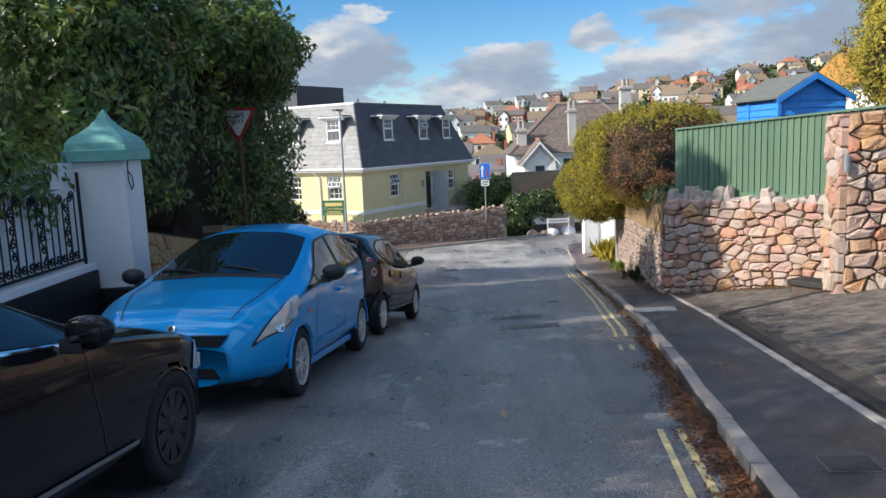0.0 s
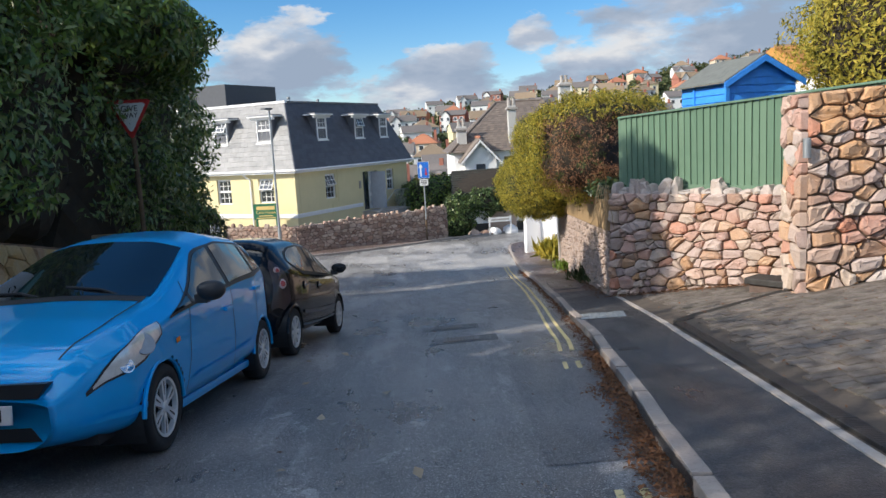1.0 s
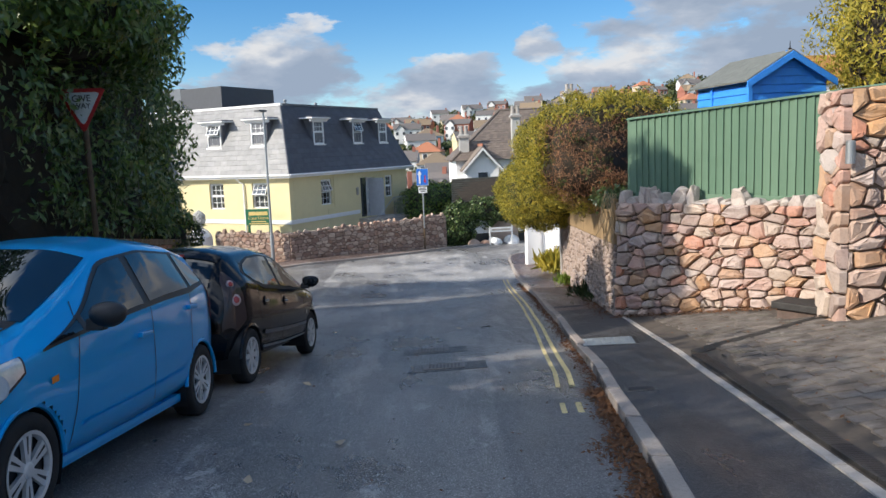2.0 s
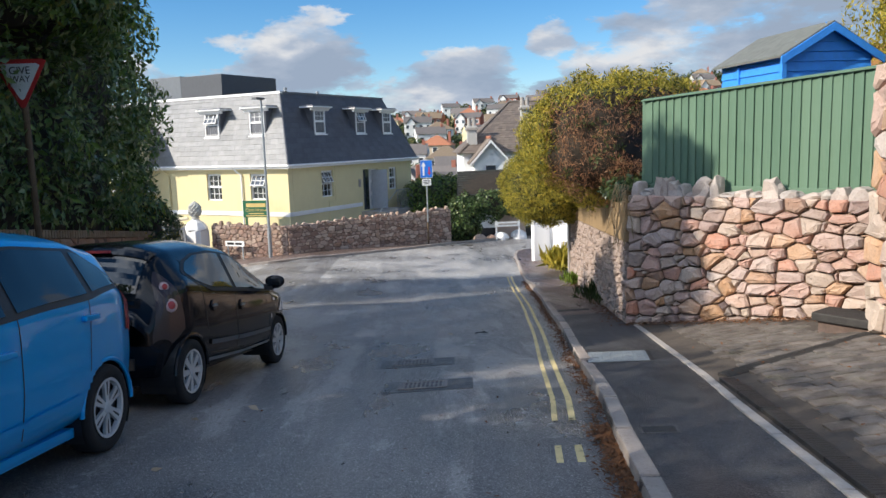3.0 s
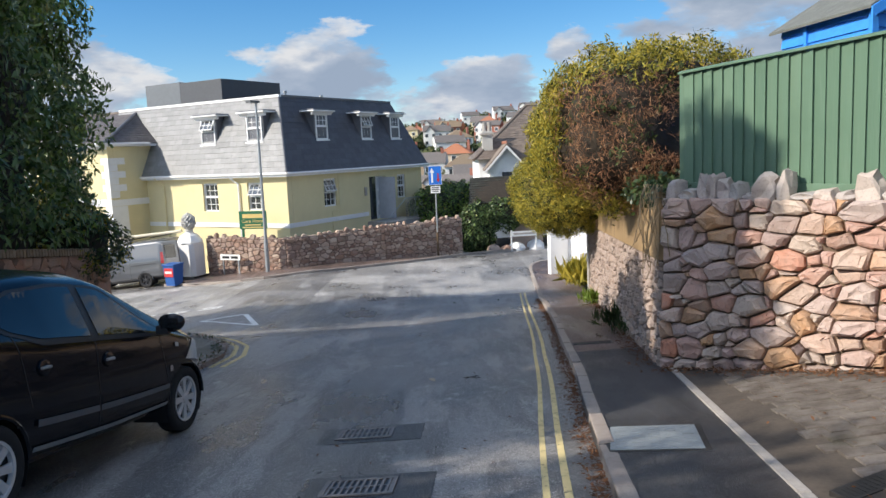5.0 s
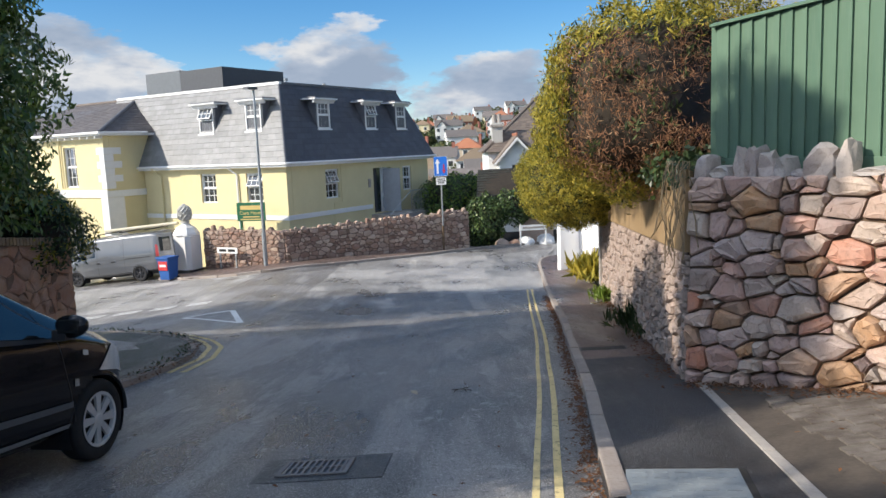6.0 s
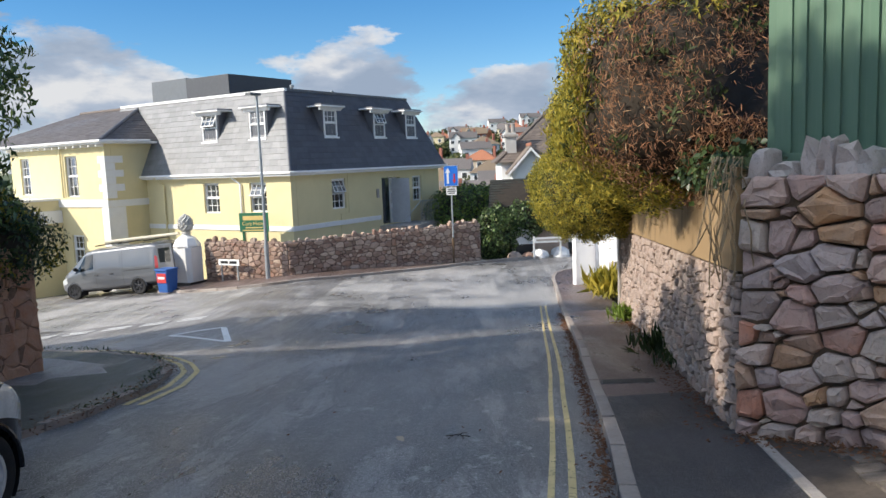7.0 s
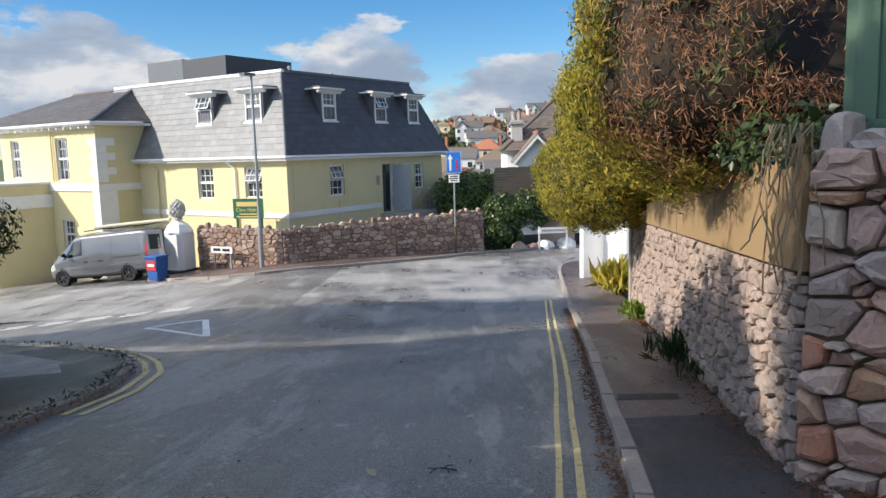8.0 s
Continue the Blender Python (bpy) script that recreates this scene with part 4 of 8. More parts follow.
ol = [(OX - OW - 3, OY - OE, 1.97), (OX + OE, OY - OE, 1.97), (OX + OE, 5.2, 1.97), (OX - OW - 3, 5.2, 1.97)]
rz = 3.62
oh = [(OX - OW + 0.5, 1.55, rz), (OX - 2.1, 1.5, rz), (OX - 2.1, 1.7, rz), (OX - OW + 0.5, 1.7, rz)]
oroof = roof_core(ol, oh, "hipped_roof", M_LEAD, wing)
M_SLATEB = slate_mat("brown_slate", (0.085, 0.075, 0.075), (0.13, 0.115, 0.11), 0.6)
part("slate_field", slope_slates(ol[0], ol[1], oh[0], oh[1], 0.22, 0.36, 0.012, rng), M_SLATEB, oroof, "brown-grey slates")["kind"] = "stuff"
part("slate_field", slope_slates(ol[1], ol[2], oh[1], oh[2], 0.22, 0.36, 0.012, rng), M_SLATEB, oroof)["kind"] = "stuff"
part("hip_tile", tube([ol[1], oh[1]], 0.09, 8), M_LEAD, oroof)
part("ridge_tile", tube([oh[0], oh[1]], 0.09, 8), M_TILE, oroof)
part("gutter", tube([(OX - OW - 2, OY - OE - 0.05, 1.93), (OX + OE + 0.05, OY - OE - 0.05, 1.93), (OX + OE + 0.05, 0.0, 1.93)], 0.06, 8), M_TRIM, wing)
part("soffit", box((OX - OW, OY - OE, 1.82), (OX + OE, OY - 0.005, 1.93)), M_TRIM, wing)
part("soffit", box((OX + 0.005, OY - 0.004, 1.82), (OX + OE, 0.9, 1.93)), M_TRIM, wing)
for i in range(14):
    x = OX - OW + 0.3 + i * 0.55
    part("eaves_bracket", box((x, OY - OE + 0.04, 1.70), (x + 0.08, OY - 0.01, 1.81), 0.01), M_TRIM, wing)
part("downpipe", tube([(OX - 3.2, OY - 0.08, 1.8), (OX - 3.2, OY - 0.08, -0.5)], 0.04, 8), M_CREAM, wing)

# single-storey porch block with a white parapet
PX0, PX1, PY0 = OX - 9.5, OX - 3.62, OY - 2.6
porch = thing("porch_block", CARE, "low cream extension with a white parapet and garage door", "building")
part("wall", box((PX0, PY0, ZB - 1), (PX1, OY - 0.005, -1.62)), M_CREAM, porch)
part("parapet", box((PX0, PY0 - 0.08, -1.615), (PX1 + 0.08, OY - 0.005, -1.05), 0.02), M_TRIM, porch)
part("parapet_upper", box((PX0, PY0 + 0.4, -1.045), (PX1 - 0.05, OY - 0.005, -0.60), 0.02), M_CREAM, porch)
part("parapet_cap", box((PX0, PY0 + 0.3, -0.595), (PX1 + 0.02, OY - 0.005, -0.50), 0.02), M_TRIM, porch)
part("garage_door", box((PX1 - 2.2, PY0 - 0.03, -4.8), (PX1 - 0.9, PY0 - 0.002, -2.5), 0.01), M_TRIM, porch)

# ---- stone walls by the footway ----
CA, CB = (3.68, 13.62), (5.5, 11.05)
wall_a = thing("garden_wall", None, "pink and grey rubble stone wall with upright coping stones", "wall")


def line_land(a, b, lift):
    return lambda s: land(a[0] + (b[0] - a[0]) * s, a[1] + (b[1] - a[1]) * s) + lift


fa = lambda s: -1.42 + 0.46 * s
ta = lambda s: 0.37 + 0.06 * s
backing(wall_a, CA, CB, fa, ta, 0.45, M_MORTAR, 0.03)
rubble(wall_a, CA, CB, fa, ta, 0.215, M_STONE, 11, 0.013, 0.065, 0.03)
coping_stones(wall_a, CA, CB, ta, 0.19, M_COPING, 4, 0.12, 0.21)

WR0, WR1 = (5.35, 25.6), (3.70, 13.66)
wall_r = thing("roadside_wall", None, "long rubble retaining wall with a rendered upper course", "wall")
fr = lambda s: land(WR0[0] + (WR1[0] - WR0[0]) * s, WR0[1] + (WR1[1] - WR0[1]) * s) + 0.07
tr = lambda s: -0.95 + (0.42 - -0.95) * s
mr = lambda s: -0.95 + (-0.15 + 0.95) * s
backing(wall_r, WR0, WR1, fr, lambda s: tr(s) - 0.0, 0.5, M_MORTAR, 0.02)
rubble(wall_r, WR0, WR1, fr, lambda s: -0.30 - 0.85 * (1 - s), 0.19, M_STONEW, 21, 0.008, 0.04, 0.02)
band = backing(wall_r, (WR0[0] - 0.03, WR0[1]), (WR1[0] - 0.03, WR1[1] + 0.02), lambda s: -0.03 - 0.85 * (1 - s), lambda s: tr(s) + 0.01, 0.3, M_BAND, 0.02, "rendered_band")
band["label"] = "streaked ochre render along the top"

WB0, WB1 = (4.98, 9.72), (9.5, 9.2)
wall_b = thing("tall_wall", None, "tall rubble stone wall end beside the driveway", "wall")
fb = lambda s: -0.80 + 0.5 * s
tb = lambda s: 1.72 + 0.25 * s
backing(wall_b, WB0, WB1, fb, tb, 0.6, M_MORTAR)
rubble(wall_b, WB0, WB1, fb, tb, 0.225, M_STONE, 31, 0.014, 0.065)
backing(wall_b, (5.07, 10.36), (5.00, 9.76), lambda s: -0.85, lambda s: 1.72, 0.3, M_MORTAR)
rubble(wall_b, (5.05, 10.36), (4.93, 9.69), lambda s: -0.85, lambda s: 1.72, 0.26, M_STONE, 32, 0.012, 0.05)

FW = [(2.35, 39.75), (-1.0, 38.0), (-4.9, 36.25), (-6.6, 36.9), (-8.6, 37.85)]
wall_f = thing("care_home_wall", None, "weathered rubble boundary wall with rough coping", "wall")
for i, (a, b) in enumerate(zip(FW[::-1], FW[::-1][1:])):
    ft = line_land(a, b, 0.07)
    ua, ub = [(-2.28, -2.30), (-2.30, -2.30), (-2.30, -2.20), (-2.20, -2.06)][i]
    tp = lambda s, ua=ua, ub=ub: ua + (ub - ua) * s
    backing(wall_f, a, b, ft, tp, 0.4, M_MORTARD)
    rubble(wall_f, a, b, ft, tp, 0.24, M_STONEFAR, 41 + i, 0.016, 0.04)
    coping_stones(wall_f, a, b, tp, 0.22, M_STONEFAR, 51 + i, 0.14, 0.17)
a, b = (2.35, 39.77), (2.05, 40.6)
backing(wall_f, a, b, line_land(a, b, 0.07), lambda s: -2.06, 0.4, M_MORTARD)
rubble(wall_f, a, b, line_land(a, b, 0.07), lambda s: -2.06, 0.25, M_STONEFAR, 61, 0.016, 0.035)

# ---- green fence on the garden wall ----
fence = thing("fence", None, "dark green painted featheredge board fence on the wall", "fence")
fd = (Vector(CB) - Vector(CA)).normalized()
fnrm = Vector((-fd.y, fd.x))
f0 = Vector(CA) + fnrm * 0.30 + fd * 0.05
FLEN, FZ = 4.6, 0.36
fm = Matrix.Translation((f0.x, f0.y, 0)) @ Matrix.Rotation(math.atan2(fd.y, fd.x), 4, "Z")
board = mesh("board", *[(v, f) for v, f in [([(0, 0, 0), (0.125, -0.022, 0), (0.125, 0.0, 0), (0, 0.010, 0), (0, 0, 1), (0.125, -0.022, 1), (0.125, 0.0, 1), (0, 0.010, 1)], [(0, 1, 5, 4), (1, 2, 6, 5), (2, 3, 7, 6), (3, 0, 4, 7), (4, 5, 6, 7), (0, 3, 2, 1)])]][0])
board.materials.append(M_GREENP)
ftop = lambda s: 1.62 + 0.17 * s / 3.1
for i in range(int(FLEN / 0.112)):
    s = i * 0.112
    ob = part("board", board, None, fence)
    ob.matrix_local = fm @ Matrix.Translation((s + 0.012 * (1 if i == 0 else 0), random.uniform(-0.003, 0.003), FZ + 0.14)) @ Matrix.Rotation(random.uniform(-0.004, 0.004), 4, "Y") @ Matrix.Diagonal((1, 1, ftop(s) - FZ - 0.16, 1))
ob = part("gravel_board", box((-0.02, -0.035, 0), (FLEN, 0.01, 0.15), 0.005), M_GREENP, fence)
ob.matrix_local = fm @ Matrix.Translation((0, 0, FZ))
ob = part("capping", prism([(-0.05, 0), (0.04, 0), (0.04, 0.02), (0.0, 0.035), (-0.05, 0.015)], -0.03, FLEN, "x"), M_GREENP, fence)
ob.matrix_local = fm @ Matrix.Translation((0, 0, ftop(0) - 0.02)) @ Matrix.Rotation(-math.atan2(0.17, 3.1), 4, "Y")
for s in (-0.06, 1.8, 3.6):
    ob = part("post", box((0, 0.02, -0.4), (0.09, 0.11, ftop(s) - FZ), 0.006), M_GREENP, fence)
    ob.matrix_local = fm @ Matrix.Translation((s, 0, FZ))

# ---- cars ----


def smooth_profile(pts, n):
    """A cross-section run through n samples, its corners eased."""
    p = np.array(pts, float)
    d = np.r_[0, np.cumsum(np.hypot(*np.diff(p, axis=0).T))]
    s = np.linspace(0, d[-1], n)
    q = np.c_[np.interp(s, d, p[:, 0]), np.interp(s, d, p[:, 1])]
    for _ in range(2):
        q[1:-1] = 0.25 * q[:-2] + 0.5 * q[1:-1] + 0.25 * q[2:]
    return q


class Shell:
    """A car's skin: lines along its length for the crown, belt, roof edge and widths give a section at each y."""

    def __init__(self, lines, hood, nose):
        self.lines, self.hood, self.nose = lines, hood, nose

    def at(self, key, y):
        a = self.lines[key]
        return float(sum(np.interp(y + o, [p[0] for p in a], [p[1] for p in a]) for o in (-0.04, 0, 0.04)) / 3)

    def section(self, y, n=49):
        top, belt, wb, wr, low = (self.at(k, y) for k in ("top", "belt", "wide", "roof", "low"))
        belt = min(belt, top - 0.02)
        edge = max(belt + 0.01, top - self.at("drop", y))
        pts = [(0, low), (wb * 0.86, low), (wb * 0.985, low + 0.10), (wb * 1.01, low + 0.5 * (belt - low)), (wb * 0.985, belt), (wr, edge), (wr * 0.55, top - 0.012), (0, top)]
        # even shares of the samples for each stretch, so that glass follows the belt and the roof edge
        share = [4, 2, 8, 8, 14, 6, 6]
        out = []
        for (a, b), k in zip(zip(pts, pts[1:]), share):
            out += [(a[0] + (b[0] - a[0]) * i / k, a[1] + (b[1] - a[1]) * i / k) for i in range(k)]
        q = np.array(out + [pts[-1]])
        for _ in range(3):
            q[1:-1] = 0.25 * q[:-2] + 0.5 * q[1:-1] + 0.25 * q[2:]
        return q

    def point(self, y, v, side=1, lift=0.0):
        """v runs 0..48: 22 is the belt, 36 the roof's edge, 48 the crown."""
        def raw(yy, vv):
            q = self.section(yy)
            i = min(47, max(0, int(vv)))
            f = vv - i
            return np.array([q[i, 0] + (q[i + 1, 0] - q[i, 0]) * f, yy, q[i, 1] + (q[i + 1, 1] - q[i, 1]) * f])
        p = raw(y, v)
        if lift:
            a, b = raw(y, min(48, v + 0.5)) - raw(y, max(0, v - 0.5)), raw(y + 0.02, v) - raw(y - 0.02, v)
            n = np.cross(b, a)
            n = -n / (np.linalg.norm(n) + 1e-9)
            if n[0] < 0 and v < 30:
                n = -n
            if n[2] < 0 and v >= 30:
                n = -n
            p = p + n * lift
        return (side * float(p[0]), float(p[1]), float(p[2]))

    def body(self, y0, y1, ny, hubs, radius):
        ys = np.linspace(y0, y1, ny)
        verts, faces = [], []
        n = 49
        for y in ys:
            q = self.section(y)
            verts += [(-float(a), float(y), float(b)) for a, b in q[::-1]] + [(float(a), float(y), float(b)) for a, b in q]
        m = 2 * n
        for j in range(ny - 1):
            for i in range(m - 1):
                f = (j * m + i, j * m + i + 1, (j + 1) * m + i + 1, (j + 1) * m + i)
                c = np.mean([verts[k] for k in f], axis=0)
                if abs(c[0]) > 0.45 and any(math.hypot(c[1] - hy, c[2] - hz) < radius for hy, hz in hubs):
                    continue
                faces.append(f)
        faces.append(tuple(range(m)))
        faces.append(tuple((ny - 1) * m + i for i in range(m))[::-1])
        return verts, faces

    def patch(self, edge0, edge1, v0, v1, side=1, lift=0.005, nu=10, nv=8):
        """A piece of skin between two slanting edges: each gives y at the lower and the upper end of v0..v1."""
        verts = []
        for j in range(nv + 1):
            f = j / nv
            a, b = edge0[0] + (edge0[1] - edge0[0]) * f, edge1[0] + (edge1[1] - edge1[0]) * f
            for i in range(nu + 1):
                verts.append(self.point(a + (b - a) * i / nu, v0 + (v1 - v0) * f, side, lift))
        k = nu + 1
        return verts, [(j * k + i, j * k + i + 1, (j + 1) * k + i + 1, (j + 1) * k + i) for j in range(nv) for i in range(nu)]

    def arched(self, low, top, side=1, lift=0.005, nu=22, nv=7):
        """A window between a lower and an upper edge, each a line of (y, v)."""
        verts = []
        for i in range(nu + 1):
            y = low[0][0] + (low[-1][0] - low[0][0]) * i / nu
            a = float(np.interp(y, [p[0] for p in low], [p[1] for p in low]))
            b = max(a + 0.05, float(np.interp(y, [p[0] for p in top], [p[1] for p in top])))
            verts += [self.point(y, a + (b - a) * j / nv, side, lift) for j in range(nv + 1)]
        k = nv + 1
        return verts, [(i * k + j, (i + 1) * k + j, (i + 1) * k + j + 1, i * k + j + 1) for i in range(nu) for j in range(nv)]

    def across(self, y0, y1, v0, lift=0.005, nu=10, nv=16):
        """A piece of skin right across the car, as a windscreen: y0 to y1, inwards from v0 on both sides."""
        verts = []
        for i in range(nu + 1):
            y = y0 + (y1 - y0) * i / nu
            row = [self.point(y, v0 + (48 - v0) * k / nv, -1, lift) for k in range(nv + 1)]
            verts += row + [self.point(y, v0 + (48 - v0) * (nv - k) / nv, 1, lift) for k in range(1, nv + 1)]
        m = 2 * nv + 1
        return verts, [(j * m + i, j * m + i + 1, (j + 1) * m + i + 1, (j + 1) * m + i) for j in range(nu) for i in range(m - 1)]


def wheel(parent, x, y, r, width, rim_mat, spokes, style=0):
    """Tyre with a rounded shoulder, rim, and spokes, its axle along x."""
    s = 1 if x > 0 else -1
    m = Matrix.Translation((x, y, r)) @ Matrix.Rotation(radians(90 * s), 4, "Y")
    w = width / 2
    rr = r * 0.66
    tyre = lathe([(rr, -w * 0.9), (r * 0.9, -w), (r * 0.975, -w * 0.86), (r, -w * 0.6), (r, w * 0.6), (r * 0.975, w * 0.86), (r * 0.9, w), (rr, w * 0.9), (rr, -w * 0.9)], 40)
    hub = part("wheel", lathe([(rr * 0.96, -w * 0.3), (rr * 0.97, w * 0.45), (rr * 0.2, w * 0.42), (0.01, w * 0.42)], 28), M_PLASTIC, parent)
    hub.matrix_local = m
    part("tyre", tyre, M_TYRE, hub, smooth=True)
    bm = bmesh.new()
    seg = 40
    ring = [[bm.verts.new((q * math.cos(2 * math.pi * k / seg), q * math.sin(2 * math.pi * k / seg), z)) for k in range(seg)] for q, z in ((rr * 1.0, w * 0.85), (rr * 1.03, w * 0.98), (rr * 0.93, w * 0.95), (rr * 0.90, w * 0.6))]
    for a, b in zip(ring, ring[1:]):
        for k in range(seg):
            bm.faces.new((a[k], a[(k + 1) % seg], b[(k + 1) % seg], b[k]))
    part("rim", bm, rim_mat, hub)
    for k in range(spokes):
        a = 2 * math.pi * k / spokes
        wi, wo = (0.20, 0.42) if style == 0 else (0.20, 0.33)
        out = [(rr * 0.16, -rr * wi / 2), (rr * 0.95, -rr * wo / 2), (rr * 0.95, rr * wo / 2), (rr * 0.16, rr * wi / 2)]
        sp = prism(out, w * 0.62, w * 0.86, "z", Matrix.Rotation(a, 4, "Z"))
        part("spoke", sp, rim_mat, hub)
        if style == 0 and spokes < 8:
            part("slot", prism([(rr * 0.42, -rr * 0.02), (rr * 0.90, -rr * 0.045), (rr * 0.90, rr * 0.045), (rr * 0.42, rr * 0.02)], w * 0.80, w * 0.868, "z", Matrix.Rotation(a, 4, "Z")), M_PLASTIC, hub)
    part("hub_cap", lathe([(rr * 0.24, w * 0.5), (rr * 0.23, w * 0.88), (rr * 0.16, w * 0.95), (0.005, w * 0.97)], 16), rim_mat, hub)
    return hub


def arch(parent, x, y, r, material):
    """The rolled lip of a wheel arch and the dark liner inside it."""
    s = 1 if x > 0 else -1
    pts = [(x, y + r * math.cos(a), 0.29 + r * math.sin(a)) for a in np.linspace(0.02, math.pi - 0.02, 22)]
    part("arch_lip", tube(pts, 0.016, 6), material, parent)
    bm = bmesh.new()
    seg, inner = 22, x - s * 0.32
    r0 = [bm.verts.new((x - s * 0.01, y + r * math.cos(a), 0.29 + r * math.sin(a))) for a in np.linspace(-0.5, math.pi + 0.5, seg)]
    r1 = [bm.verts.new((inner, p.co.y, p.co.z)) for p in r0]
    for k in range(seg - 1):
        bm.faces.new((r0[k], r0[k + 1], r1[k + 1], r1[k]))
    bm.faces.new(r1)
    part("arch_liner", bm, M_PLASTIC, parent)


def mirror(parent, x, y, z, material, s):
    bm = bmesh.new()
    bmesh.ops.create_icosphere(bm, subdivisions=3, radius=0.5)
    for v in bm.verts:
        v.co = Vector((v.co.x * 0.22 * (1 + 0.25 * v.co.z), (v.co.y if v.co.y > 0 else v.co.y * 0.38) * 0.19, math.copysign(abs(v.co.z * 2) ** 0.9, v.co.z) * 0.075))
    mi = part("door_mirror", bm, material, parent, smooth=True)
    mi.matrix_local = Matrix.Translation((x, y, z))
    part("mirror_arm", box((-0.12 if s > 0 else 0.02, -0.03, -0.09), (-0.02 if s > 0 else 0.12, 0.04, -0.02), 0.01), M_PLASTIC, mi)
    part("mirror_glass", box((-0.072, -0.034, -0.042), (0.072, -0.029, 0.045), 0.006), M_CARGLASS, mi)


def seams(parent, sh, ys, sides=(1, -1), v0=8, v1=35):
    for side in sides:
        for lo, hi in ys:
            part("door_seam", sh.patch((lo, hi), (lo + 0.009, hi + 0.009), v0, v1, side, 0.0025, 1, 16), M_PLASTIC, parent)


def handle(parent, sh, y, v, side, material):
    x, yy, z = sh.point(y, v, side, 0.015)
    part("door_handle", box((x - 0.02, yy - 0.09, z - 0.018), (x + 0.02, yy + 0.09, z + 0.018), 0.012), material, parent)


def plate(parent, y, z, yellow=False):
    s = 1 if y > 0 else -1
    pl = part("number_plate", box((-0.26, y - 0.006, z - 0.055), (0.26, y + 0.006, z + 0.055), 0.003), plain("plate_yellow", (0.7, 0.55, 0.05), 0.4) if yellow else plain("plate_white", (0.75, 0.75, 0.74), 0.4), parent)
    for k in range(7):
        x = -0.20 + 0.062 * k + (0.02 if k > 3 else 0)
        part("plate_bar", box((x, y + s * 0.007, z - 0.035), (x + 0.04, y + s * 0.009, z + 0.035)), M_BLACK, pl)


# blue hatchback: its nose points up the hill
jazz_sh = Shell({
    "top": [(-1.88, 0.70), (-1.84, 1.00), (-1.74, 1.28), (-1.60, 1.41), (-1.2, 1.49), (-0.5, 1.525), (0.0, 1.47), (0.10, 1.44), (0.95, 1.07), (1.05, 1.03), (1.45, 0.95), (1.80, 0.83), (1.96, 0.70), (2.04, 0.52)],
    "belt": [(-1.88, 0.62), (-1.80, 0.98), (-1.5, 1.05), (-0.6, 1.01), (0.4, 0.94), (0.95, 0.90), (1.5, 0.82), (1.85, 0.70), (2.04, 0.48)],
    "wide": [(-1.88, 0.58), (-1.80, 0.72), (-1.5, 0.80), (-1.0, 0.835), (0.5, 0.835), (1.3, 0.83), (1.65, 0.78), (1.9, 0.64), (2.04, 0.45)],
    "roof": [(-1.88, 0.50), (-1.6, 0.56), (-0.8, 0.60), (0.1, 0.60), (0.5, 0.66), (0.95, 0.70), (1.5, 0.66), (1.9, 0.52), (2.04, 0.36)],
    "drop": [(-1.88, 0.03), (-1.5, 0.08), (0.0, 0.09), (0.7, 0.06), (1.0, 0.035), (2.04, 0.03)],
    "low": [(-1.88, 0.32), (-1.6, 0.24), (0, 0.19), (1.6, 0.20), (2.04, 0.24)]}, 1.0, 2.04)


